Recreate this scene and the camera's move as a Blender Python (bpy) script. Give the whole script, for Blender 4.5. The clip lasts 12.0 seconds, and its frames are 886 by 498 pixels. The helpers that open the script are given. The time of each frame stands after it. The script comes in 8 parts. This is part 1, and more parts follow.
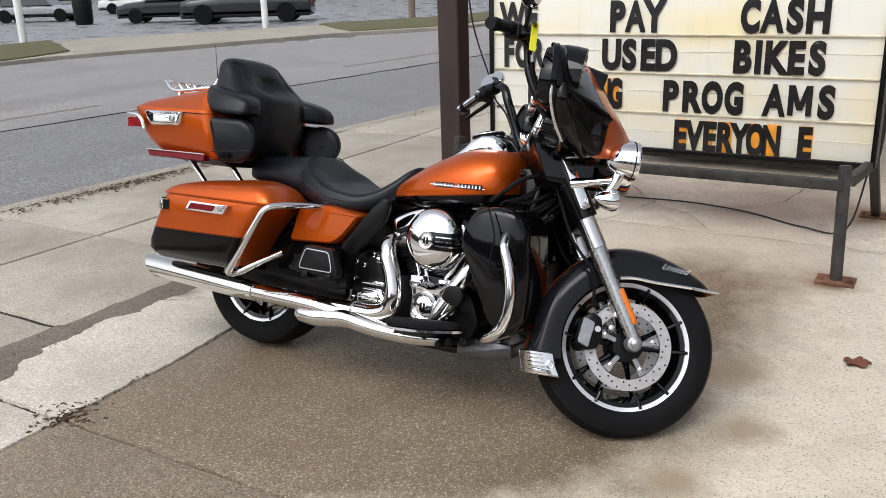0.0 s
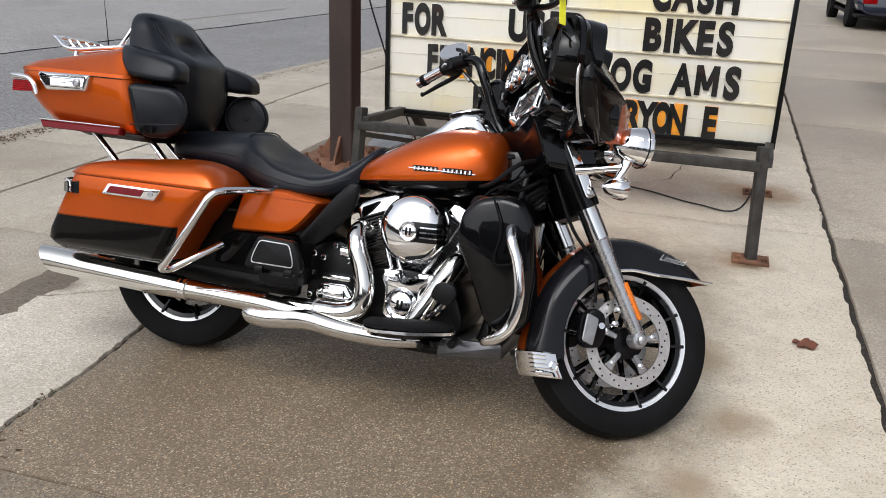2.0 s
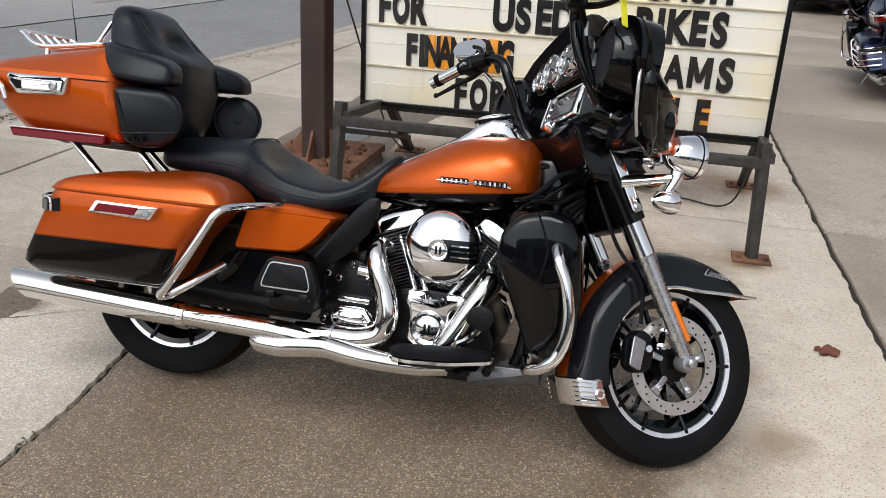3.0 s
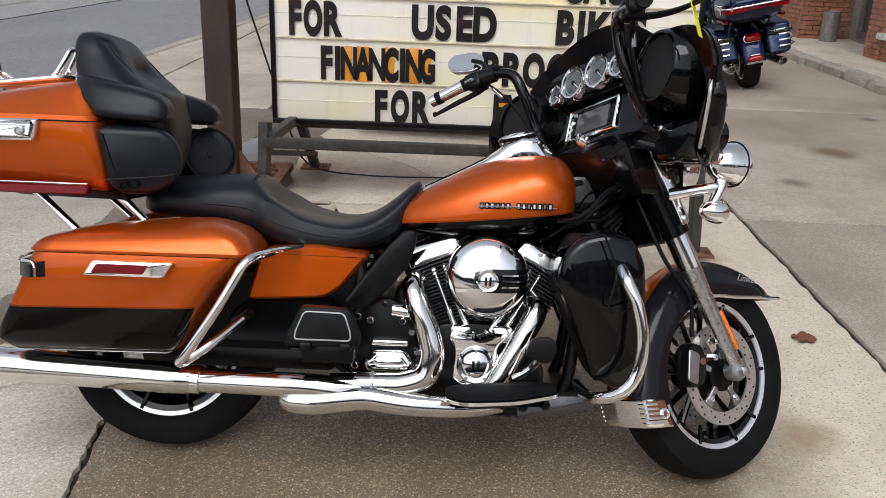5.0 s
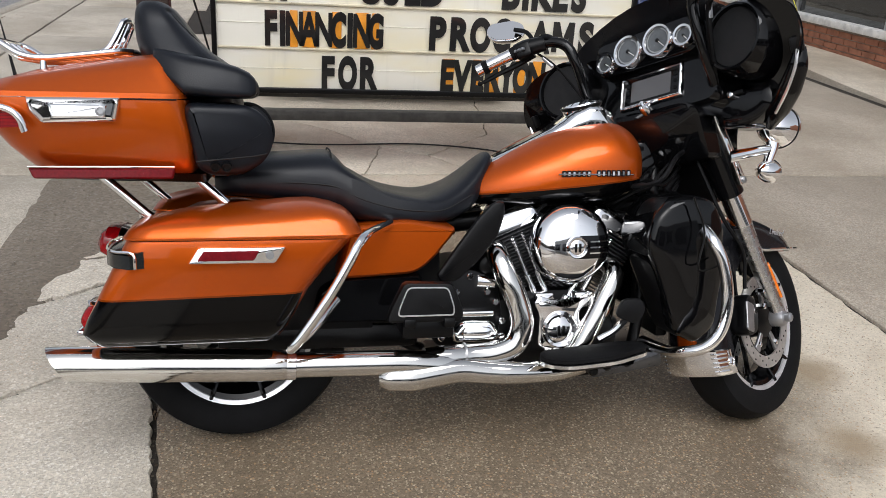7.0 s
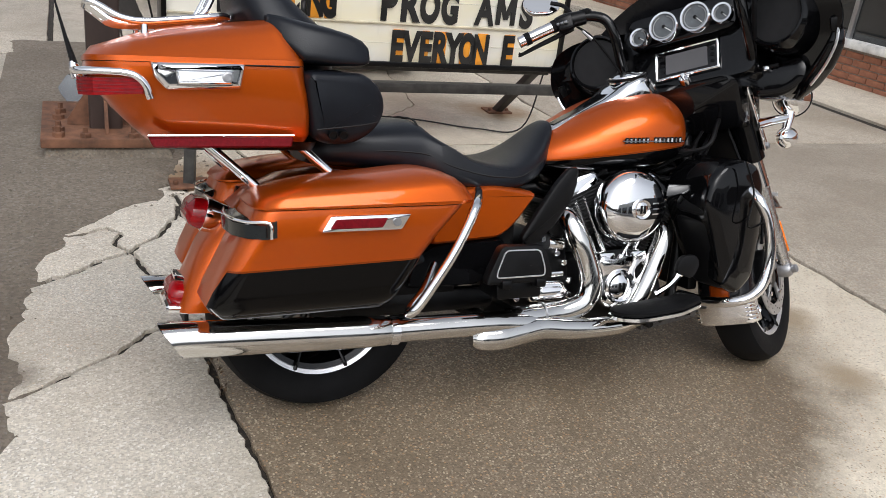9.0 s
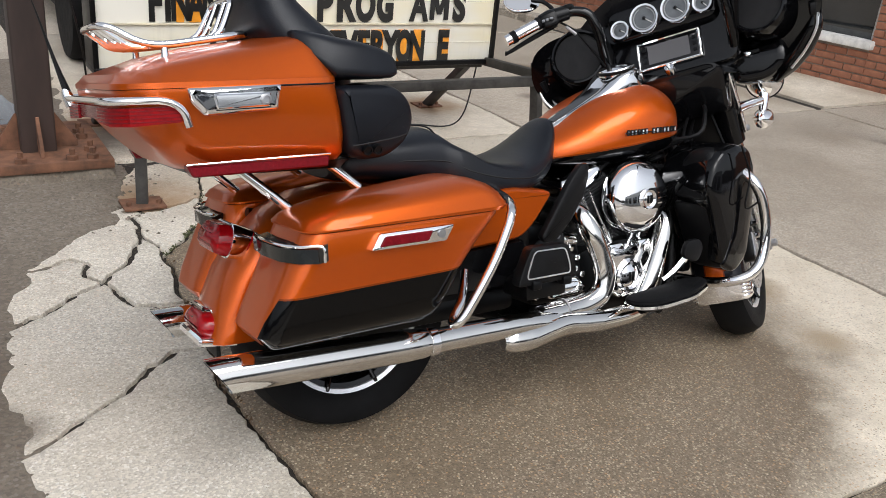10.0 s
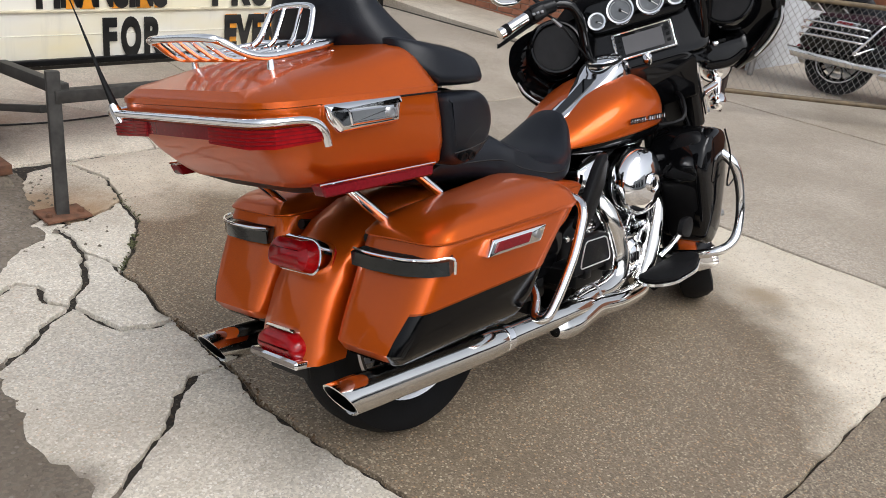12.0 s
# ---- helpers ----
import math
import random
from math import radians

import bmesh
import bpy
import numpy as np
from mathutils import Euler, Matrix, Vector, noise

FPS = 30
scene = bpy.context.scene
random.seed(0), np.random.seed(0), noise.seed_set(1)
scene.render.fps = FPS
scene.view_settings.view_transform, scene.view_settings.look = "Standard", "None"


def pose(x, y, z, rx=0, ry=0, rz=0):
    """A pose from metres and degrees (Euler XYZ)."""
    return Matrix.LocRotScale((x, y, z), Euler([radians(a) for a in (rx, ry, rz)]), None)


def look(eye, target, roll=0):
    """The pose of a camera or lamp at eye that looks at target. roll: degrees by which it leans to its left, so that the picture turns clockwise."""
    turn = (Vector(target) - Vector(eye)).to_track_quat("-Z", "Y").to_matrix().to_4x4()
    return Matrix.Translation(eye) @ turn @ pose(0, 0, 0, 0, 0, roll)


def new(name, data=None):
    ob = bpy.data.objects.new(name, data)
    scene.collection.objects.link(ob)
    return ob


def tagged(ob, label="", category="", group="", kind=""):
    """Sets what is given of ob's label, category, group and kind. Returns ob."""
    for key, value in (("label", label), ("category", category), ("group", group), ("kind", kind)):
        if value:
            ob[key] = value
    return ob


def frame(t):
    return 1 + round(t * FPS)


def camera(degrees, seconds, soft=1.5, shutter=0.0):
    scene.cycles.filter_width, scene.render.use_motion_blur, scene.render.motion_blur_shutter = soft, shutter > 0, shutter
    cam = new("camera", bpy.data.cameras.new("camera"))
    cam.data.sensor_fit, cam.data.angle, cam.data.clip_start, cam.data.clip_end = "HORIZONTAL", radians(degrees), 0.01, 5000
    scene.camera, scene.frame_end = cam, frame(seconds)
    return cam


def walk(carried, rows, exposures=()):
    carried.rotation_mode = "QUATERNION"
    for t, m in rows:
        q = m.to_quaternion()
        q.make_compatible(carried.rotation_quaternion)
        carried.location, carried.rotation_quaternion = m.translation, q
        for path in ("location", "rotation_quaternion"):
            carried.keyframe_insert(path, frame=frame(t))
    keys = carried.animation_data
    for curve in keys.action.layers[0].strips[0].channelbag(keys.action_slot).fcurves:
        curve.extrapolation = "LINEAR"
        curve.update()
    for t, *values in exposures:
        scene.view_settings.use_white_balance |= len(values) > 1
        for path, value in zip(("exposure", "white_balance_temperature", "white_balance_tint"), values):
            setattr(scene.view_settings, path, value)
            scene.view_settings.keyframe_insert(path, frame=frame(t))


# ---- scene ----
cam = camera(54.3, 12.0, soft=0.8)
METRES = 4.34
BASE = pose(2.456, -2.5741, 1.4981, -17.571, 1.626, 30.499)
ROWS = [
    (0.0, 0.0, 0.0, 0.0, 0.0, 0.0, -0.0),
    (0.5, -0.0245, 0.014, 0.001, -3.45, -0.39, -0.18),
    (1.0, -0.059, 0.0384, 0.0093, -6.68, -1.45, 0.16),
    (1.5, -0.1024, 0.0626, 0.0156, -10.35, -2.0, 0.44),
    (2.0, -0.1304, 0.0849, 0.02, -13.13, -2.39, 0.27),
    (2.5, -0.1488, 0.1206, 0.0313, -15.81, -3.21, 0.26),
    (3.0, -0.1805, 0.1558, 0.0445, -17.56, -3.73, 0.99),
    (3.5, -0.2084, 0.1788, 0.0506, -19.2, -3.87, 1.87),
    (5.5, -0.3202, 0.2767, 0.0745, -32.89, -4.65, 5.98),
    (6.0, -0.3506, 0.3039, 0.0792, -35.69, -6.04, 6.21),
    (6.5, -0.3802, 0.3196, 0.087, -38.02, -7.3, 6.18),
    (7.0, -0.425, 0.3389, 0.0924, -41.11, -8.08, 6.83),
    (7.5, -0.4557, 0.3615, 0.0954, -43.36, -8.54, 6.44),
    (9.5, -0.5761, 0.4794, 0.1199, -56.85, -12.28, 7.9),
    (10.0, -0.5927, 0.5182, 0.1326, -61.13, -13.17, 9.61),
    (10.5, -0.6131, 0.5532, 0.1471, -65.1, -14.11, 9.28),
    (11.0, -0.644, 0.5965, 0.1599, -69.72, -15.53, 9.29),
    (11.5, -0.6519, 0.6359, 0.167, -73.58, -16.88, 9.26),
    (12.0, -0.6534, 0.6795, 0.1827, -76.91, -17.94, 9.74),
]
EXPOSURES = [(0.0, 0.03, 6230.0, 10.0), (3.5, -0.05, 6230.0, 10.0), (5.5, -0.12, 6230.0, 10.0), (6.5, -0.09, 6230.0, 10.0), (7.5, -0.09, 6230.0, 10.0), (9.5, 0.04, 6230.0, 10.0), (12.0, 0.12, 6230.0, 10.0)]
walk(cam, [(t, BASE @ pose(METRES * x, METRES * y, METRES * z, 90 + pitch, roll, yaw)) for t, x, y, z, yaw, pitch, roll in ROWS], EXPOSURES)

# ---- light ----
world = bpy.data.worlds.new("overcast_sky")
scene.world = world
world.use_nodes = True
wn = world.node_tree
sky = wn.nodes.new("ShaderNodeTexSky")
sky.sky_type, sky.sun_disc = "NISHITA", False
sky.sun_elevation, sky.sun_rotation = radians(48), radians(200)
sky.air_density, sky.dust_density, sky.ozone_density = 1.0, 4.0, 1.0
hsv = wn.nodes.new("ShaderNodeHueSaturation")
hsv.inputs["Saturation"].default_value = 0.25
wn.links.new(sky.outputs[0], hsv.inputs["Color"])
wn.links.new(hsv.outputs[0], wn.nodes["Background"].inputs["Color"])
wn.nodes["Background"].inputs["Strength"].default_value = 0.165
sun = new("sun", bpy.data.lights.new("sun", "SUN"))
sun.data.energy, sun.data.angle, sun.data.color = 1.15, radians(28), (1.0, 0.98, 0.96)
sun.matrix_world = look((0, 0, 0), (-0.15, 0.45, -0.90))


# ---- materials ----
def tree(name):
    m = bpy.data.materials.new(name)
    m.use_nodes = True
    t = m.node_tree
    return m, t, t.nodes["Principled BSDF"]


def node(t, kind, **values):
    n = t.nodes.new(kind)
    for k, v in values.items():
        n.inputs[k.replace("_", " ")].default_value = v
    return n


def mixrgb(t, fac, a, b, mode="MIX"):
    n = t.nodes.new("ShaderNodeMix")
    n.data_type, n.blend_type = "RGBA", mode
    for sock, v in ((n.inputs[0], fac), (n.inputs[6], a), (n.inputs[7], b)):
        if isinstance(v, bpy.types.NodeSocket):
            t.links.new(v, sock)
        else:
            sock.default_value = (*v, 1.0) if isinstance(v, tuple) and len(v) == 3 else v
    return n.outputs[2]


def ramp(t, src, lo, hi, a=0.0, b=1.0):
    n = t.nodes.new("ShaderNodeMapRange")
    n.inputs[1].default_value, n.inputs[2].default_value = lo, hi
    n.inputs[3].default_value, n.inputs[4].default_value = a, b
    t.links.new(src, n.inputs[0])
    return n.outputs[0]


def noise_tex(t, scale, detail=4.0, rough=0.55, coord="Object", stretch=None):
    tc = t.nodes.new("ShaderNodeTexCoord")
    src = tc.outputs[coord]
    if stretch:
        mp = t.nodes.new("ShaderNodeMapping")
        mp.inputs["Scale"].default_value = stretch
        t.links.new(src, mp.inputs[0])
        src = mp.outputs[0]
    n = node(t, "ShaderNodeTexNoise", Scale=scale, Detail=detail, Roughness=rough)
    t.links.new(src, n.inputs["Vector"])
    return n.outputs[0]


def bump(t, bs, src, strength, dist=0.002):
    n = node(t, "ShaderNodeBump", Strength=strength, Distance=dist)
    t.links.new(src, n.inputs["Height"])
    t.links.new(n.outputs[0], bs.inputs["Normal"])


def mat(name, col, rough=0.5, metal=0.0, var=0.12, scale=9.0, grain=0.0, gscale=300.0, coat=0.0, rvar=0.1, stretch=None, spec=0.5):
    m, t, b = tree(name)
    n1 = noise_tex(t, scale, stretch=stretch)
    dark = tuple(c * (1 - var) for c in col)
    lite = tuple(min(1.0, c * (1 + var)) for c in col)
    t.links.new(mixrgb(t, ramp(t, n1, 0.3, 0.7), dark, lite), b.inputs["Base Color"])
    t.links.new(ramp(t, n1, 0.3, 0.7, max(0.02, rough - rvar * rough), rough + rvar * rough), b.inputs["Roughness"])
    b.inputs["Metallic"].default_value = metal
    b.inputs["Coat Weight"].default_value = coat
    b.inputs["Coat Roughness"].default_value = 0.03
    b.inputs["Specular IOR Level"].default_value = spec
    if grain:
        bump(t, b, noise_tex(t, gscale, 3.0), grain)
    return m


def paint(name, top, low=None, line=(0.0, 0.0), axis="xz", metal=0.72, outer=None):
    """Clear-coated metallic paint; below the line z = a + b*x a second colour with a thin stripe between."""
    m, t, b = tree(name)
    flake = noise_tex(t, 900.0, 2.0)
    soft = noise_tex(t, 3.0, 3.0)
    c = mixrgb(t, ramp(t, flake, 0.3, 0.7), tuple(v * 0.82 for v in top), tuple(v * 1.14 for v in top))
    c = mixrgb(t, ramp(t, soft, 0.35, 0.65, 0.0, 0.16), c, tuple(v * 0.6 for v in top))
    mt = metal
    if low:
        tc = t.nodes.new("ShaderNodeTexCoord")
        sep = t.nodes.new("ShaderNodeSeparateXYZ")
        t.links.new(tc.outputs["Object"], sep.inputs[0])
        mul = t.nodes.new("ShaderNodeMath")
        mul.operation = "MULTIPLY_ADD"
        t.links.new(sep.outputs["X"], mul.inputs[0])
        mul.inputs[1].default_value, mul.inputs[2].default_value = -line[1], -line[0]
        add = t.nodes.new("ShaderNodeMath")
        add.operation = "ADD"
        t.links.new(mul.outputs[0], add.inputs[0])
        if axis == "xz":
            t.links.new(sep.outputs["Z"], add.inputs[1])
        else:
            ab = t.nodes.new("ShaderNodeMath")
            ab.operation = "ABSOLUTE"
            t.links.new(sep.outputs["Y"], ab.inputs[0])
            neg = t.nodes.new("ShaderNodeMath")
            neg.operation = "MULTIPLY"
            neg.inputs[1].default_value = -1.0
            t.links.new(ab.outputs[0], neg.inputs[0])
            t.links.new(neg.outputs[0], add.inputs[1])
        side = ramp(t, add.outputs[0], -0.0006, 0.0006)
        if outer:
            # the second colour covers the outer side alone; the tail end keeps the first
            ay = t.nodes.new("ShaderNodeMath")
            ay.operation = "ABSOLUTE"
            t.links.new(sep.outputs["Y"], ay.inputs[0])
            az = t.nodes.new("ShaderNodeMath")
            az.operation = "MULTIPLY_ADD"
            t.links.new(sep.outputs["Z"], az.inputs[0])
            az.inputs[1].default_value = -0.35
            t.links.new(ay.outputs[0], az.inputs[2])
            mx = t.nodes.new("ShaderNodeMath")
            mx.operation = "MAXIMUM"
            t.links.new(side, mx.inputs[0])
            t.links.new(ramp(t, az.outputs[0], outer - 0.0006, outer + 0.0006, 1.0, 0.0), mx.inputs[1])
            side = mx.outputs[0]
        stripe = mixrgb(t, ramp(t, add.outputs[0], -0.0045, -0.004), low, tuple(v * 0.35 for v in top))
        c = mixrgb(t, side, stripe, c)
        t.links.new(ramp(t, side, 0, 1, 0.0, metal), b.inputs["Metallic"])
        t.links.new(ramp(t, side, 0, 1, 0.08, 0.5), b.inputs["Coat Weight"])
        t.links.new(ramp(t, side, 0, 1, 0.2, 0.1), b.inputs["Specular IOR Level"])
        t.links.new(ramp(t, side, 0, 1, 0.12, 0.38), b.inputs["Roughness"])
    else:
        b.inputs["Metallic"].default_value = metal
    t.links.new(c, b.inputs["Base Color"])
    b.inputs["Roughness"].default_value = 0.36
    b.inputs["Coat Weight"].default_value = 0.5
    b.inputs["Specular IOR Level"].default_value = 0.1
    b.inputs["Coat Roughness"].default_value = 0.03
    bump(t, b, noise_tex(t, 60.0, 2.0), 0.012, 0.001)
    return m


RUST, OIL, DAMP, STAIN = (0.26, 0.155, 0.075), (0.12, 0.075, 0.035), (0.13, 0.105, 0.08), (0.30, 0.225, 0.14)


def concrete(name, col, stone, pebble=130.0, stain=0.35, rough=0.62, wet=0.0, fleck=0.25, dry=None, speck=1.25, spots=(), mould=0.7):
    """Worn concrete: fine stones showing, wide damp stains, small pits. Object coordinates are metres on the ground."""
    m, t, b = tree(name)
    tc = t.nodes.new("ShaderNodeTexCoord")
    info = t.nodes.new("ShaderNodeObjectInfo")
    vor = node(t, "ShaderNodeTexVoronoi", Scale=pebble)
    t.links.new(tc.outputs["Object"], vor.inputs["Vector"])
    sep = t.nodes.new("ShaderNodeSeparateColor")
    t.links.new(vor.outputs["Color"], sep.inputs[0])
    big = noise_tex(t, 0.9, 6.0, 0.62)
    mid = noise_tex(t, 5.5, 6.0, 0.65)
    fine = noise_tex(t, 240.0, 3.0)
    c = mixrgb(t, ramp(t, sep.outputs[0], 0.0, 1.0), tuple(v * (1 - 0.40 * speck) for v in col), tuple(min(1, v * (1 + 0.32 * speck)) for v in col))
    c = mixrgb(t, ramp(t, sep.outputs[1], 1.0 - fleck, 1.0 - fleck + 0.04, 0.0, 0.8), c, stone)
    c = mixrgb(t, ramp(t, sep.outputs[2], 0.90, 0.94, 0.0, 0.4), c, tuple(v * 0.42 for v in col))
    c = mixrgb(t, ramp(t, big, 0.42, 0.66, 0.0, stain), c, tuple(v * f for v, f in zip(col, (0.5, 0.46, 0.40))))
    c = mixrgb(t, ramp(t, mid, 0.5, 0.75, 0.0, stain * 0.8), c, tuple(v * f for v, f in zip(col, (0.58, 0.54, 0.5))))
    c = mixrgb(t, ramp(t, mid, 0.25, 0.42, 0.3, 0.0), c, tuple(min(1, v * 1.25) for v in col))
    if dry:
        # a damp stain round the parked bike; beyond its uneven edge the slab has dried pale
        at = t.nodes.new("ShaderNodeSeparateXYZ")
        t.links.new(tc.outputs["Object"], at.inputs[0])
        my = t.nodes.new("ShaderNodeMath")
        my.operation = "MULTIPLY_ADD"
        t.links.new(at.outputs["Y"], my.inputs[0])
        my.inputs[1].default_value, my.inputs[2].default_value = -1.0, -0.35
        ay = t.nodes.new("ShaderNodeMath")
        ay.operation = "MAXIMUM"
        t.links.new(my.outputs[0], ay.inputs[0])
        ay.inputs[1].default_value = 0.0
        ax = t.nodes.new("ShaderNodeMath")
        ax.operation = "MULTIPLY_ADD"
        t.links.new(ay.outputs[0], ax.inputs[0])
        ax.inputs[1].default_value = 1.5
        t.links.new(at.outputs["X"], ax.inputs[2])
        far = t.nodes.new("ShaderNodeMath")
        far.operation = "MAXIMUM"
        t.links.new(ax.outputs[0], far.inputs[0])
        t.links.new(at.outputs["Y"], far.inputs[1])
        wob = t.nodes.new("ShaderNodeMath")
        wob.operation = "MULTIPLY_ADD"
        t.links.new(noise_tex(t, 1.7, 7.0, 0.68), wob.inputs[0])
        wob.inputs[1].default_value = 1.0
        t.links.new(far.outputs[0], wob.inputs[2])
        away = ramp(t, wob.outputs[0], 2.14, 2.58)
        c2 = mixrgb(t, ramp(t, sep.outputs[0], 0.0, 1.0), tuple(v * 0.86 for v in dry), tuple(min(1, v * 1.1) for v in dry))
        c2 = mixrgb(t, ramp(t, mid, 0.45, 0.75, 0.0, 0.5), c2, tuple(v * f for v, f in zip(dry, (0.66, 0.62, 0.55))))
        c = mixrgb(t, away, c, c2)
    c = mixrgb(t, ramp(t, info.outputs["Random"], 0, 1, 0.0, 0.14), c, tuple(v * 0.7 for v in col))
    # larger pale stones and dark pits scattered through the surface
    coarse = node(t, "ShaderNodeTexVoronoi", Scale=pebble * 0.62)
    coarse.feature = "F1"
    t.links.new(tc.outputs["Object"], coarse.inputs["Vector"])
    cs = t.nodes.new("ShaderNodeSeparateColor")
    t.links.new(coarse.outputs["Color"], cs.inputs[0])
    near = ramp(t, coarse.outputs["Distance"], 0.34, 0.42, 1.0, 0.0)
    for chan, lo_, tone, amt in ((0, 0.85, tuple(min(1.0, v * 1.15) for v in stone), 0.6 * speck), (1, 0.82, tuple(v * (0.75 if dry else 0.45) for v in col), 0.6 * speck), (2, 0.90, tuple(v * f for v, f in zip(stone, (0.85, 0.62, 0.45))), 0.5 * speck)):
        sel = t.nodes.new("ShaderNodeMath")
        sel.operation = "MULTIPLY"
        t.links.new(ramp(t, cs.outputs[chan], lo_, lo_ + 0.02, 0.0, min(1.0, amt)), sel.inputs[0])
        t.links.new(near, sel.inputs[1])
        c = mixrgb(t, sel.outputs[0], c, tone)
    # dark mould in short smudges, thick in some patches and absent in others
    if mould:
        sm = t.nodes.new("ShaderNodeMath")
        sm.operation = "MULTIPLY"
        t.links.new(ramp(t, noise_tex(t, 42.0, 5.0, 0.65, stretch=(0.7, 1.3, 1.0)), 0.56, 0.70, 0.0, mould), sm.inputs[0])
        t.links.new(ramp(t, noise_tex(t, 2.1, 4.0, 0.6), 0.46, 0.62), sm.inputs[1])
        c = mixrgb(t, sm.outputs[0], c, tuple(v * f for v, f in zip(col, (0.36, 0.33, 0.28))) if not dry else (0.15, 0.115, 0.07))
    # rust and oil that has run into the concrete
    for sx, sy, sr, tone in spots:
        di = t.nodes.new("ShaderNodeVectorMath")
        di.operation = "DISTANCE"
        t.links.new(tc.outputs["Object"], di.inputs[0])
        di.inputs[1].default_value = (sx, sy, 0.0)
        wv = t.nodes.new("ShaderNodeMath")
        wv.operation = "MULTIPLY_ADD"
        t.links.new(mid, wv.inputs[0])
        wv.inputs[1].default_value = sr * 1.6
        t.links.new(di.outputs["Value"], wv.inputs[2])
        c = mixrgb(t, ramp(t, wv.outputs[0], sr * 1.15, sr * 1.9, 0.8, 0.0), c, tone)
    t.links.new(c, b.inputs["Base Color"])
    t.links.new(ramp(t, big, 0.4, 0.66, rough, rough - wet), b.inputs["Roughness"])
    b.inputs["Specular IOR Level"].default_value = 0.4
    h = mixrgb(t, 0.5, mixrgb(t, 0.4, vor.outputs["Distance"], coarse.outputs["Distance"]), fine)
    bump(t, b, h, 0.75, 0.004)
    return m


def sign_panel():
    """Cream translucent acrylic; yellow clouds paint its inner glow, with grey streaks of dirt."""
    m, t, b = tree("cream_sign_panel")
    cloud = noise_tex(t, 2.2, 3.0, 0.5, stretch=(0.7, 1, 1.8))
    streak = noise_tex(t, 7.0, 5.0, 0.6, stretch=(3.0, 1, 0.35))
    # warm patches put the glow from inside the sign into the colour
    c = mixrgb(t, ramp(t, cloud, 0.40, 0.68), (0.82, 0.79, 0.70), (0.84, 0.74, 0.46))
    c = mixrgb(t, ramp(t, streak, 0.55, 0.8, 0.0, 0.35), c, (0.55, 0.52, 0.44))
    t.links.new(c, b.inputs["Base Color"])
    b.inputs["Roughness"].default_value = 0.35
    return m


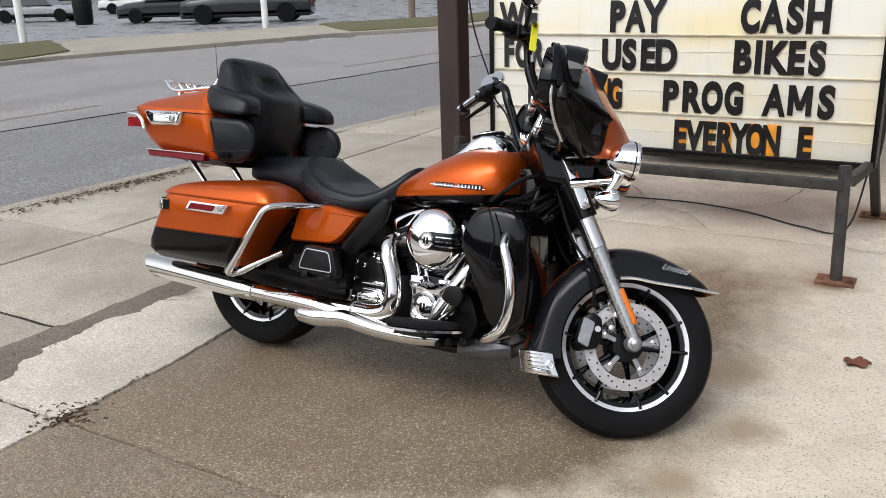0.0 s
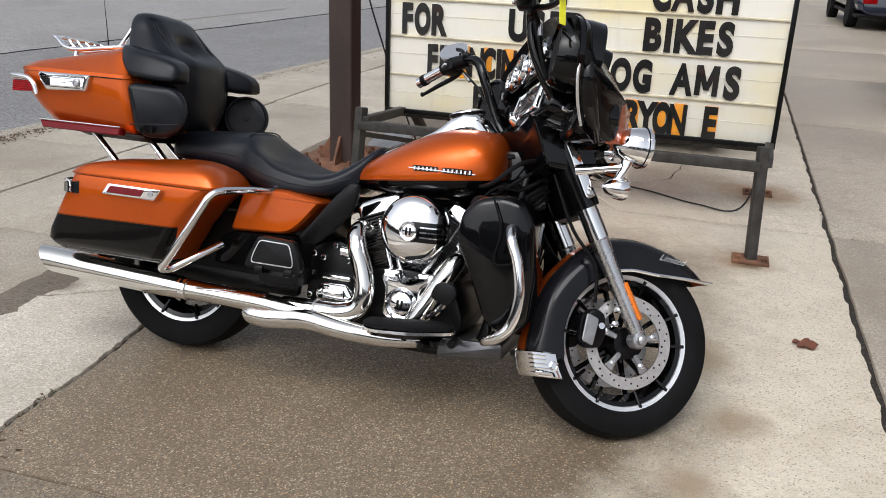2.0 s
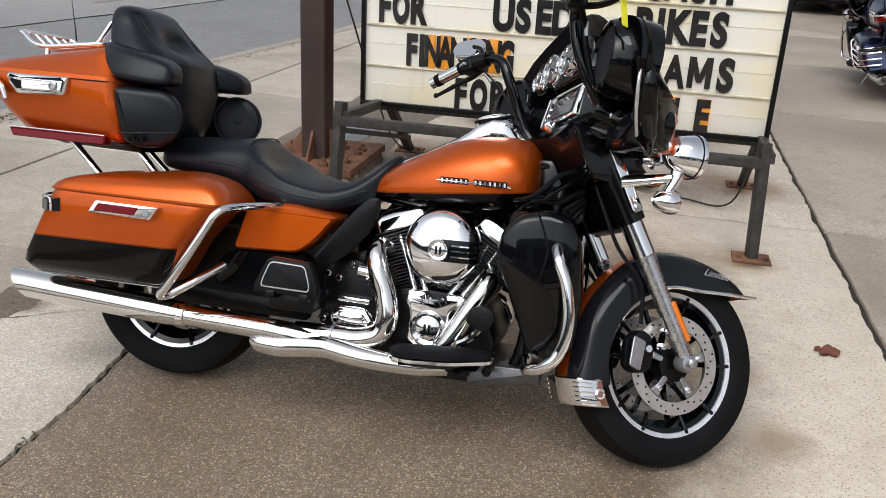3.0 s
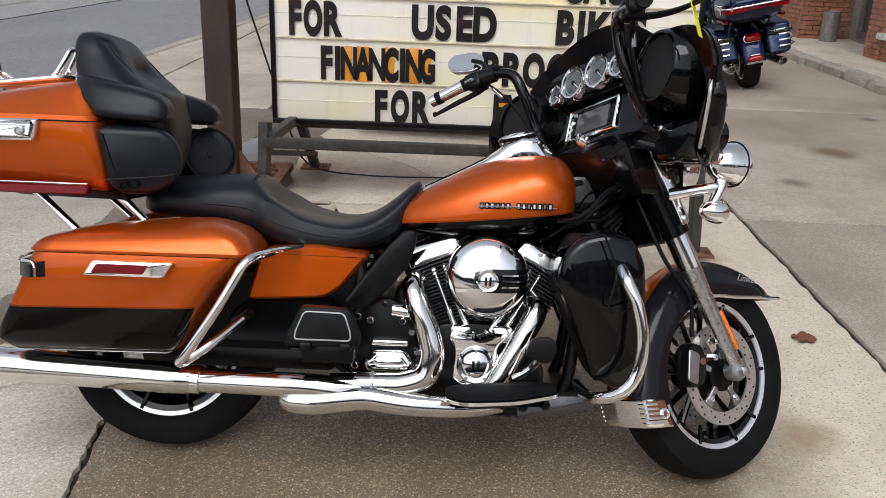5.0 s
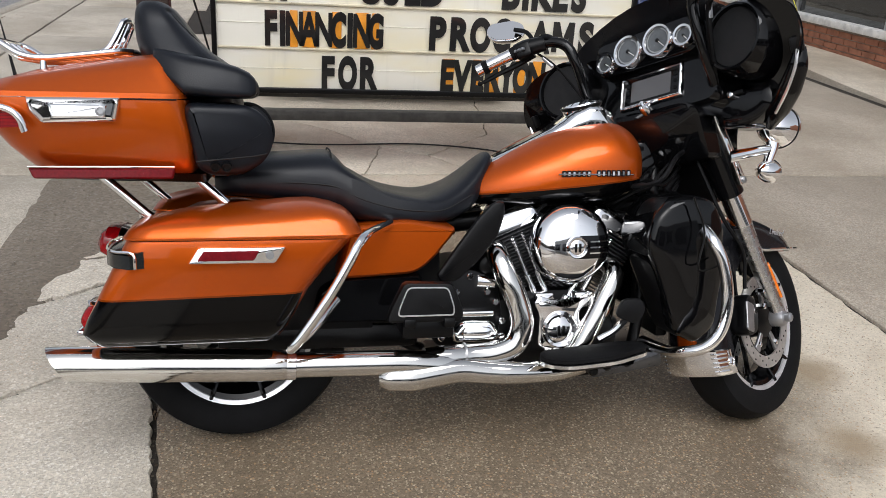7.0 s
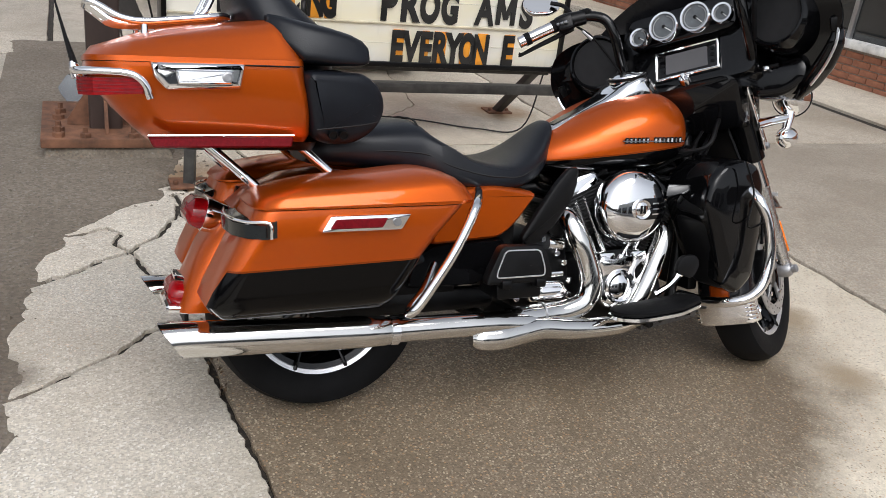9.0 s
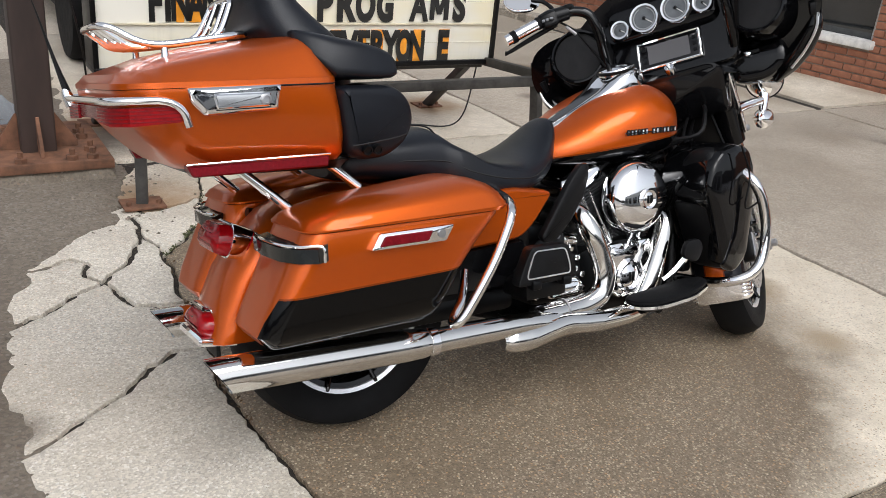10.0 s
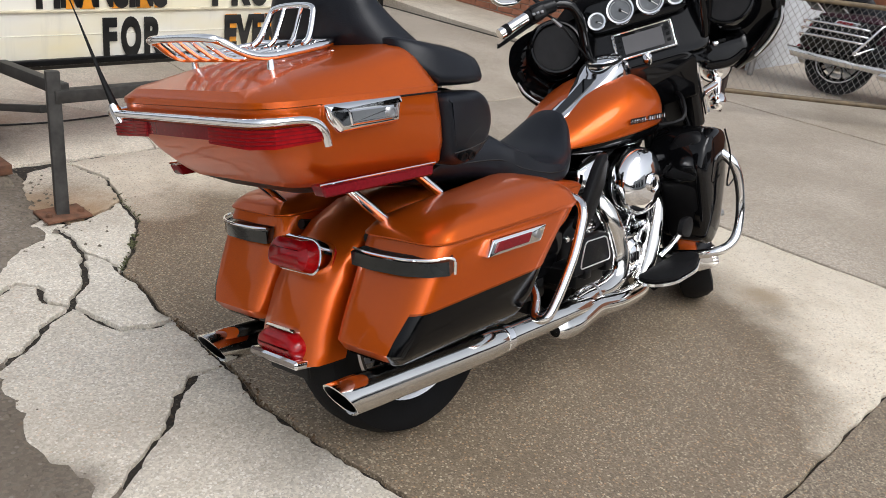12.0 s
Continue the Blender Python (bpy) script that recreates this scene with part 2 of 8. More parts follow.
ORANGE = (0.58, 0.096, 0.005)
BLACK = (0.0015, 0.0015, 0.0018)
M = dict(
    orange=paint("amber_metallic_paint", ORANGE),
    fairing=paint("two_tone_fairing_paint", ORANGE, BLACK, (-0.31, 0.0), "y"),
    tank=paint("two_tone_tank_paint", ORANGE, BLACK, (0.626, 0.111)),
    bag=paint("two_tone_bag_paint", ORANGE, BLACK, (0.487, 0.02), outer=0.205),
    # amber crown kept narrow: black also paints the shade along its edges
    fender=paint("two_tone_fender_paint", ORANGE, (0.010, 0.010, 0.012), (-0.028, 0.0), "y"),
    black=mat("gloss_black_paint", (0.003, 0.003, 0.0035), 0.06, 0.0, 0.2, 4.0, spec=0.36),
    satin=mat("satin_black_metal", (0.003, 0.003, 0.0034), 0.33, 0.0, 0.3, 18.0, 0.05, 180.0, spec=0.24),
    trim=mat("black_plastic", (0.0045, 0.0045, 0.005), 0.45, 0.0, 0.25, 25.0, 0.15, 500.0, spec=0.2),
    vinyl=mat("black_vinyl", (0.0062, 0.0074, 0.0108), 0.36, 0.0, 0.25, 8.0, 0.22, 420.0, spec=0.29),
    thread=mat("seat_stitching", (0.006, 0.006, 0.006), 0.7, 0.0, 0.2),
    rubber=mat("tyre_rubber", (0.0055, 0.0055, 0.006), 0.65, 0.0, 0.4, 14.0, 0.2, 260.0, spec=0.12),
    chrome=mat("chrome", (0.93, 0.93, 0.94), 0.05, 1.0, 0.04, 6.0, rvar=0.5),
    nickel=mat("warm_exhaust_chrome", (0.74, 0.73, 0.705), 0.08, 1.0, 0.06, 5.0, rvar=0.4),
    alloy=mat("cast_alloy", (0.42, 0.42, 0.43), 0.38, 0.9, 0.12, 40.0, 0.1, 300.0),
    steel=mat("brushed_disc_steel", (0.62, 0.60, 0.58), 0.42, 0.85, 0.12, 60.0, 0.08, 400.0),
    machined=mat("machined_rim_edge", (0.82, 0.82, 0.83), 0.3, 0.75, 0.05, 30.0),
    red=mat("red_lens", (0.26, 0.002, 0.004), 0.32, 0.0, 0.30, 70.0, spec=0.12),
    tail=mat("deep_red_lens", (0.25, 0.002, 0.004), 0.12, 0.0, 0.15, 45.0, coat=0.15, spec=0.35),
    darkred=mat("dark_red_reflector", (0.15, 0.004, 0.008), 0.25, 0.0, 0.2, 120.0, coat=0.1, spec=0.3),
    smoke=mat("smoked_lens", (0.012, 0.014, 0.014), 0.12, 0.0, 0.2, 30.0),
    amber=mat("amber_reflector", (0.85, 0.20, 0.01), 0.22, 0.0, 0.1, 200.0, coat=1.0),
    screen=mat("display_glass", (0.09, 0.085, 0.085), 0.06, 0.0, 0.1, 3.0, coat=1.0),
    fin=mat("machined_fin_metal", (0.13, 0.13, 0.135), 0.3, 0.8, 0.15, 30.0),
    slider=mat("brushed_slider_alloy", (0.66, 0.66, 0.67), 0.27, 1.0, 0.08, 40.0),
    dialmark=mat("dial_print", (0.24, 0.25, 0.25), 0.35, 0.0, 0.1, 60.0, coat=0.6),
    tint=mat("dark_tinted_acrylic", (0.006, 0.006, 0.007), 0.25, 0.0, 0.2, 5.0, spec=0.2),
    dial=mat("dial_face", (0.085, 0.092, 0.097), 0.25, 0.0, 0.3, 20.0, coat=1.0),
    white=mat("white_paint", (0.75, 0.75, 0.73), 0.5, 0.0, 0.08, 6.0),
    mirror=mat("mirror_glass", (0.9, 0.9, 0.9), 0.01, 1.0, 0.0, 3.0, rvar=0.0),
    yellow=mat("yellow_tag", (0.75, 0.72, 0.02), 0.5, 0.0, 0.05),
    grille=mat("speaker_cloth", (0.008, 0.008, 0.009), 0.8, 0.0, 0.2, 30.0, 0.5, 900.0),
    rust=mat("rusted_steel", (0.16, 0.075, 0.042), 0.85, 0.1, 0.5, 14.0, 0.6, 120.0),
    pole=mat("brown_painted_steel", (0.040, 0.024, 0.019), 0.6, 0.1, 0.4, 6.0, 0.2, 90.0, stretch=(1, 1, 0.3)),
    angle=mat("weathered_frame_steel", (0.045, 0.042, 0.038), 0.6, 0.3, 0.45, 22.0, 0.25, 160.0),
    signface=sign_panel(),
    signrail=mat("yellowed_clear_rail", (0.56, 0.50, 0.36), 0.3, 0.0, 0.3, 9.0),
    letter=mat("black_sign_letter", (0.012, 0.012, 0.012), 0.3, 0.0, 0.5, 12.0, coat=0.4),
    card=mat("orange_letter_card", (0.72, 0.28, 0.02), 0.35, 0.0, 0.25, 9.0, coat=0.3),
    clear=mat("clear_letter_card", (0.72, 0.68, 0.56), 0.2, 0.0, 0.1, 9.0, coat=0.5),
    damp=concrete("damp_forecourt_concrete", (0.275, 0.222, 0.162), (0.54, 0.465, 0.345), 190.0, 0.45, 0.5, 0.15, 0.14, None, 1.2),
    crack=concrete("dark_crack_soil", (0.028, 0.023, 0.018), (0.10, 0.085, 0.065), 120.0, 0.5, 0.9, 0.1, 0.12, None, 0.9),
    straw=mat("dry_dead_grass", (0.13, 0.085, 0.05), 0.9, 0.0, 0.5, 40.0),
    slab=concrete("damp_aggregate_concrete", (0.222, 0.174, 0.122), (0.52, 0.445, 0.325), 190.0, 0.5, 0.48, 0.18, 0.14, (0.76, 0.68, 0.55), 1.15, ((2.03, 1.84, 0.17, RUST), (2.05, 1.78, 0.07, OIL), (0.9, 0.35, 0.10, DAMP), (1.84, 0.62, 0.17, STAIN), (1.98, 0.18, 0.13, STAIN), (1.86, -0.25, 0.12, STAIN))),
    pale=concrete("pale_concrete", (0.63, 0.575, 0.485), (0.84, 0.80, 0.73), 165.0, 0.5, 0.75, 0.08, 0.12, None, 0.6, ((-0.16, 0.9, 0.10, DAMP), (-0.85, 0.3, 0.12, DAMP), (-0.5, 1.75, 0.16, DAMP))),
    walkc=concrete("pavement_concrete", (0.63, 0.56, 0.455), (0.78, 0.71, 0.60), 170.0, 0.72, 0.7, 0.15, 0.15, None, 0.7, ((-0.13, 1.86, 0.36, RUST), (-0.10, 3.2, 0.36, RUST), (-0.1, 2.9, 0.30, DAMP), (2.1, 3.22, 0.30, RUST), (0.7, 4.6, 0.35, DAMP))),
    path=concrete("street_walk_concrete", (0.485, 0.435, 0.36), (0.64, 0.585, 0.49), 170.0, 0.72, 0.7, 0.15, 0.15, None, 0.7),
    alley=concrete("worn_alley_concrete", (0.425, 0.368, 0.298), (0.56, 0.50, 0.41), 150.0, 0.62, 0.6, 0.22, 0.15, None, 0.7, ((3.72, 4.2, 0.20, OIL), (4.6, 5.6, 0.10, DAMP), (3.1, 3.3, 0.12, DAMP))),
    dirt=concrete("gravelly_dirt", (0.20, 0.168, 0.132), (0.25, 0.225, 0.19), 95.0, 0.6, 0.85, 0.1, 0.12, None, 0.7),
    road=concrete("asphalt_road", (0.30, 0.29, 0.283), (0.42, 0.41, 0.40), 70.0, 0.5, 0.7, 0.2, 0.25),
    lane=concrete("dark_patched_asphalt", (0.225, 0.22, 0.22), (0.34, 0.335, 0.33), 70.0, 0.4, 0.65, 0.2, 0.2),
    lot=concrete("wet_parking_asphalt", (0.31, 0.316, 0.333), (0.26, 0.26, 0.26), 90.0, 0.4, 0.45, 0.3, 0.2),
    kerb=concrete("kerb_concrete", (0.40, 0.36, 0.30), (0.52, 0.48, 0.40), 120.0, 0.45, 0.8, 0.1, 0.2),
    grass=mat("winter_grass", (0.11, 0.10, 0.045), 0.9, 0.0, 0.5, 25.0, 0.8, 60.0),
    block_wall=mat("pale_painted_block", (0.55, 0.55, 0.53), 0.8, 0.0, 0.12, 3.0, 0.2, 90.0),
    panel=mat("bluish_white_panel", (0.62, 0.65, 0.68), 0.55, 0.0, 0.12, 5.0, stretch=(1, 1, 0.2)),
    sill=mat("chipped_white_paint", (0.66, 0.65, 0.62), 0.6, 0.0, 0.25, 11.0, 0.3, 60.0),
    brick=mat("red_brown_brick", (0.30, 0.125, 0.072), 0.8, 0.0, 0.35, 8.0, 0.4, 120.0),
    mortar=mat("grey_mortar", (0.28, 0.24, 0.20), 0.9, 0.0, 0.2, 30.0, 0.5, 200.0),
    wood=mat("weathered_wood", (0.19, 0.15, 0.115), 0.8, 0.0, 0.35, 12.0, 0.4, 60.0, stretch=(1, 1, 0.08)),
    zinc=mat("galvanised_steel", (0.32, 0.31, 0.30), 0.45, 0.8, 0.3, 25.0),
    glass=mat("dark_shop_glass", (0.015, 0.018, 0.02), 0.04, 0.0, 0.3, 2.0, coat=1.0),
    water=mat("puddle_water", (0.06, 0.052, 0.044), 0.03, 0.0, 0.2, 5.0, spec=0.6),
    gaterail=mat("olive_brown_pipe", (0.13, 0.095, 0.055), 0.7, 0.1, 0.4, 14.0, 0.3, 120.0),
    leaf=mat("dry_leaf", (0.16, 0.055, 0.03), 0.8, 0.0, 0.3, 60.0),
    cable=mat("black_cable", (0.015, 0.014, 0.013), 0.6, 0.0, 0.2),
)


# ---- mesh kit ----
class Geo:
    """Collects vertices and faces of one part."""

    def __init__(self):
        self.v, self.f = [], []

    def add(self, verts, faces):
        o = len(self.v)
        self.v += [tuple(p) for p in verts]
        self.f += [tuple(i + o for i in f) for f in faces]
        return self

    def move(self, m):
        self.v = [tuple(m @ Vector(p)) for p in self.v]
        return self

    def flip_y(self):
        self.v = [(x, -y, z) for x, y, z in self.v]
        return self


def part(name, geo, material, parent=None, label="", m=None, smooth=38.0, kind="", category="", group=""):
    """One mesh object; under a thing or part where a parent is given."""
    if isinstance(geo, Geo):
        me = bpy.data.meshes.new(name)
        me.from_pydata(geo.v, [], geo.f)
        bm = bmesh.new()
        bm.from_mesh(me)
        bmesh.ops.recalc_face_normals(bm, faces=bm.faces)
        bm.to_mesh(me)
        bm.free()
        if smooth:
            me.shade_smooth()
            me.set_sharp_from_angle(angle=radians(smooth))
        me.materials.append(material)
    else:
        me = geo
    ob = new(name, me)
    if parent:
        ob.parent = parent
    if m is not None:
        ob.matrix_basis = m
    return tagged(ob, label, category, group, kind)


def empty(name, m, label, category, group="", kind=""):
    ob = new(name)
    ob.empty_display_size = 0.1
    ob.matrix_basis = m
    return tagged(ob, label, category, group, kind)


def fillet(pts, r, n=5):
    """A closed polygon with rounded corners; a point may carry its own radius."""
    out, k = [], len(pts)
    for i, p in enumerate(pts):
        a, b, c = Vector(pts[i - 1][:2]), Vector(p[:2]), Vector(pts[(i + 1) % k][:2])
        rr = p[2] if len(p) > 2 else r
        d1, d2 = (a - b), (c - b)
        rr = min(rr, 0.48 * d1.length, 0.48 * d2.length)
        p1, p2 = b + d1.normalized() * rr, b + d2.normalized() * rr
        for j in range(n + 1):
            s = j / n
            out.append((1 - s) ** 2 * p1 + 2 * s * (1 - s) * b + s * s * p2)
    return out


def inset(ring, d):
    k, out = len(ring), []
    area = sum(ring[i - 1].x * ring[i].y - ring[i].x * ring[i - 1].y for i in range(k))
    sg = 1 if area > 0 else -1
    for i in range(k):
        e = ring[(i + 1) % k] - ring[i - 1]
        nrm = Vector((-e.y, e.x)) * sg
        out.append(ring[i] + (nrm.normalized() * d if nrm.length > 1e-9 else nrm))
    return out


def loft(rings, cap=True, closed=True):
    n, v, f = len(rings[0]), [], []
    for r in rings:
        v += [tuple(p) for p in r]
    for i in range(len(rings) - 1):
        for j in range(n if closed else n - 1):
            a, b = i * n + j, i * n + (j + 1) % n
            f.append((a, b, b + n, a + n))
    if cap:
        f += [tuple(range(n)), tuple(range((len(rings) - 1) * n, len(rings) * n))]
    return v, f


def pillow(outline, layers, to, geo=None):
    """Layers (w, inset) of one outline; to(u, v, w) gives the place."""
    geo = geo or Geo()
    rings = [[to(p.x, p.y, w) for p in (inset(outline, d) if d else outline)] for w, d in layers]
    return geo.add(*loft(rings))


def edge(w0, w1, r, n=3):
    """Layers from w0 to w1 with both rims rounded by r."""
    sg = 1 if w1 > w0 else -1
    a = [(w0 + sg * r * (1 - math.cos(s * math.pi / 2 / n)), r * (1 - math.sin(s * math.pi / 2 / n))) for s in range(n + 1)]
    b = [(w0 + w1 - w, d) for w, d in reversed(a)]
    return a + b


def xz(u, v, w):
    return (u, w, v)


def xy(u, v, w):
    return (u, v, w)


def yz(u, v, w):
    return (w, u, v)


def rect(x0, y0, x1, y1, r=0.01, n=4):
    return fillet([(x0, y0), (x1, y0), (x1, y1), (x0, y1)], r, n)


def block(x0, x1, y0, y1, z0, z1, r=0.004, geo=None, n=2):
    rr = min(r, 0.45 * min(abs(x1 - x0), abs(y1 - y0), abs(z1 - z0)))
    return pillow(rect(x0, y0, x1, y1, rr, n), edge(z0, z1, rr, n), xy, geo)


def spline(pts, n=6):
    p = [Vector(q) for q in pts]
    p = [2 * p[0] - p[1]] + p + [2 * p[-1] - p[-2]]
    out = []
    for i in range(1, len(p) - 2):
        for j in range(n):
            s = j / n
            out.append(0.5 * (2 * p[i] + (p[i + 1] - p[i - 1]) * s + (2 * p[i - 1] - 5 * p[i] + 4 * p[i + 1] - p[i + 2]) * s * s
                              + (3 * p[i] - p[i - 1] - 3 * p[i + 1] + p[i + 2]) * s ** 3))
    return out + [p[-2]]


def tube(pts, r, seg=10, n=6, geo=None, smooth=True, flat=1.0):
    """A pipe along points; r is one radius or one for each given point."""
    geo = geo or Geo()
    k = len(pts)
    path = spline(pts, n) if smooth and k > 2 else [Vector(p) for p in pts]
    rad = [r] * len(path) if not isinstance(r, (list, tuple)) else [float(np.interp(i / (len(path) - 1) * (k - 1), range(k), r)) for i in range(len(path))]
    up, rings = None, []
    for i, p in enumerate(path):
        d = (path[min(i + 1, len(path) - 1)] - path[max(i - 1, 0)]).normalized()
        if up is None:
            up = d.orthogonal().normalized() if abs(d.z) > 0.9 else Vector((0, 0, 1))
        side = d.cross(up).normalized()
        up = side.cross(d).normalized()
        rings.append([p + (side * math.cos(a) + up * flat * math.sin(a)) * rad[i] for a in (2 * math.pi * j / seg for j in range(seg))])
    return geo.add(*loft(rings))


def lathe(profile, m=None, seg=32, geo=None, cap=True):
    """Profile of (radius, height) turned about z, then placed by m."""
    geo = geo or Geo()
    m = m or Matrix.Identity(4)
    rings = [[m @ Vector((max(r, 1e-4) * math.cos(a), max(r, 1e-4) * math.sin(a), h)) for a in (2 * math.pi * j / seg for j in range(seg))] for r, h in profile]
    return geo.add(*loft(rings, cap))


def aim(p, d):
    """A pose at p whose z points along d."""
    return Matrix.Translation(p) @ Vector(d).to_track_quat("Z", "Y").to_matrix().to_4x4()


def supr(hw, hh, n=2.4, seg=28):
    """Superellipse ring of half sizes."""
    out = []
    for j in range(seg):
        a = 2 * math.pi * j / seg
        c, s = math.cos(a), math.sin(a)
        out.append((hw * math.copysign(abs(c) ** (2 / n), c), hh * math.copysign(abs(s) ** (2 / n), s)))
    return out


def words(text, size, extrude=0.002, bold=0.0, shear=0.0, wide=1.0):
    """A mesh of lettering in the built-in font, lying in x and z, facing -y."""
    cu = bpy.data.curves.new("lettering", "FONT")
    cu.body, cu.size, cu.extrude, cu.offset, cu.shear = text, size, extrude, bold, shear
    cu.align_x, cu.resolution_u = "CENTER", 6
    ob = bpy.data.objects.new("lettering", cu)
    scene.collection.objects.link(ob)
    me = bpy.data.meshes.new_from_object(ob.evaluated_get(bpy.context.evaluated_depsgraph_get()))
    bpy.data.objects.remove(ob)
    me.transform(Matrix.Diagonal((wide, 1, 1, 1)))
    me.transform(pose(0, 0, 0, 90))
    return me


def rough_ring(pts, step=0.12, amp=0.012, seed=0):
    """A polygon's outline with broken, uneven edges; edges that two polygons share break alike."""
    out = []
    for i in range(len(pts)):
        a, b = Vector(pts[i - 1]), Vector(pts[i])
        n = max(1, int((b - a).length / step))
        for j in range(n):
            p = a.lerp(b, j / n)
            q = noise.noise_vector(Vector((p.x * 9.7, p.y * 9.7, 0.3))) + 0.6 * noise.noise_vector(Vector((p.x * 31.0, p.y * 31.0, 2.3)))
            out.append(p + Vector((q.x, q.y)) * amp * 1.6)
    return out


# ---- ground ----
def ground_sheet():
    g = Geo()
    xs = [-600, -120, -50, -34, 14, 40, 120, 600]
    ys = [-600, -120, -30, 12, 45, 80, 140, 600]
    v = [(x, y, -0.14) for x in xs for y in ys]
    n = len(ys)
    f = [(i * n + j, (i + 1) * n + j, (i + 1) * n + j + 1, i * n + j + 1) for i in range(len(xs) - 1) for j in range(n - 1)]
    g.add(v, f)
    part("ground", g, M["lot"], label="wide damp grey asphalt ground reaching the horizon", kind="structure", smooth=0)


def kerb_x(y):
    return -3.34 + 0.075 * y


ground_sheet()
g = pillow([Vector(p) for p in ((kerb_x(-30) - 0.1, -30), (kerb_x(60) - 0.1, 60), (-11.2, 60), (-11.2, 21.5), (-15.6, 11), (-16.5, -30))], [(-0.2, 0), (-0.118, 0)], xy)
part("road", g, M["road"], label="worn grey asphalt street with faded lane marks", kind="structure", smooth=0)
g = pillow([Vector(p) for p in ((kerb_x(-30), -30), (12, -30), (12, 60), (kerb_x(60), 60))], [(-0.3, 0), (-0.015, 0)], xy)
part("soil_bed", g, M["crack"], label="dark gritty dirt showing between paving slabs", kind="structure", smooth=0)


def marking(x0, y0, x1, y1, w):
    d = Vector((x1 - x0, y1 - y0)).normalized()
    s = Vector((-d.y, d.x)) * w / 2
    a, b = Vector((x0, y0)), Vector((x1, y1))
    return pillow([a - s, b - s, b + s, a + s], [(-0.119, 0), (-0.1145, 0)], xy)


g = pillow(rough_ring([(kerb_x(-30) - 0.12, -30), (kerb_x(50) - 0.12, 50), (-2.6, 50), (-4.6, 30), (-5.93, 16.8), (-6.35, 11.7), (-6.68, 8.3), (-7.05, 5.1), (-7.6, 0.0), (-10.4, -30)], 0.35, 0.05), [(-0.15, 0), (-0.1135, 0.0), (-0.1125, 0.03)], xy)
part("near_lane", g, M["lane"], label="darker resurfaced near lane of the street", kind="structure", smooth=0)
part("lane_crack", tube([(-7.6 + 0.118 * y - 0.0012 * y * y + 0.05 * noise.noise((y * 1.7, 0.0, 3.0)), y, -0.117) for y in (k * 0.4 for k in range(0, 46))], 0.016, 5, 1, smooth=False), M["cable"], label="dark tar-filled crack along the lane seam", kind="structure")
lane = mat("faded_road_paint", (0.20, 0.185, 0.15), 0.8, 0.0, 0.35, 30.0)
for y in (-8.0, 1.5, 11.0, 20.5):
    part("lane_mark", marking(-8.4 + 0.06 * y, y, -8.1 + 0.06 * y, y + 4.0, 0.11), lane, label="faded pale lane mark on the asphalt", kind="structure", smooth=0)

# kerb stones along the near side of the street
rnd = random.Random(4)
y = -14.0
kerb = empty("kerb", pose(0, 0, 0), "weathered pale concrete kerb along the street", "kerb", kind="structure")
while y < 40:
    ln = rnd.uniform(1.7, 2.3)
    g = Geo()
    jit = rnd.uniform(-0.012, 0.012)
    pillow([Vector(p) for p in ((kerb_x(y) - 0.14 + jit, y), (kerb_x(y) + 0.02 + jit, y), (kerb_x(y + ln) + 0.02 + jit, y + ln - 0.015), (kerb_x(y + ln) - 0.14 + jit, y + ln - 0.015))],
           [(-0.25, 0), (-0.03, 0), (-0.008, 0.008), (0.003 + jit * 0.5, 0.03)], xy, g)
    part("kerb_stone", g, M["kerb"], kerb)
    y += ln


# paving slabs
def slab(pts, material, top=0.0, seed=0, amp=0.006, parent=None, thick=0.1, step=0.14):
    ring = rough_ring(pts, step, amp, seed)
    g = pillow(ring, [(top - thick, 0), (top - 0.012, 0), (top - 0.003, 0.004), (top, 0.013)], xy)
    return part("slab", g, material, parent, smooth=30)


paving = empty("pavement", pose(0, 0, 0), "concrete forecourt slabs, cracked and stained, with dirt in the joints", "pavement", kind="structure")
GAP = 0.010


def quad(x0, x1, y0, y1, material, top=0.0, seed=0, amp=0.004):
    slab([(x0 + GAP, y0 + GAP), (x1 - GAP, y0 + GAP), (x1 - GAP, y1 - GAP), (x0 + GAP, y1 - GAP)], material, top, seed, amp, paving)


# the slab under the motorcycle, in pieces where it has cracked
def piece(pts, material, top=0.0, gap=0.003, amp=0.008, step=0.035):
    ring = rough_ring(inset([Vector(p) for p in pts], gap), step, amp)
    g = pillow(ring, [(top - 0.1, 0), (top - 0.006, 0), (top - 0.0015, 0.0015), (top, 0.005)], xy)
    return part("slab", g, material, paving, smooth=30)


J = ((-0.20, -0.885), (-0.205, -0.5), (-0.215, -0.18), (-0.25, 0.08), (-0.265, 0.30), (-0.225, 0.54), (-0.215, 0.72), (-0.22, 0.88), (-0.19, 1.10), (-0.18, 1.28), (-0.06, 1.43), (0.10, 1.67), (0.14, 1.89), (0.22, 2.17), (0.17, 2.41), (0.13, 2.45))
piece(list(J) + [(2.468, 2.45), (2.468, -0.885)], M["slab"], 0.0, 0.006, 0.009)
# branching cracks of the pale strip, named from the street end up
BR = ((-0.32, 0.545), (-0.42, 0.48), (-0.53, 0.37), (-0.67, 0.26), (-0.785, 0.18))
MID = ((-0.29, 0.87), (-0.38, 0.90), (-0.41, 1.02), (-0.44, 1.12))
OUT = ((-0.62, 0.995), (-0.765, 0.885))
LOOP = ((-0.33, 1.26), (-0.24, 1.45), (-0.21, 1.61))
SPUR = ((-0.49, 1.20), (-0.47, 1.30), (-0.51, 1.37), (-0.58, 1.32), (-0.66, 1.30))
NECK = ((-0.18, 1.42), (-0.225, 1.50))
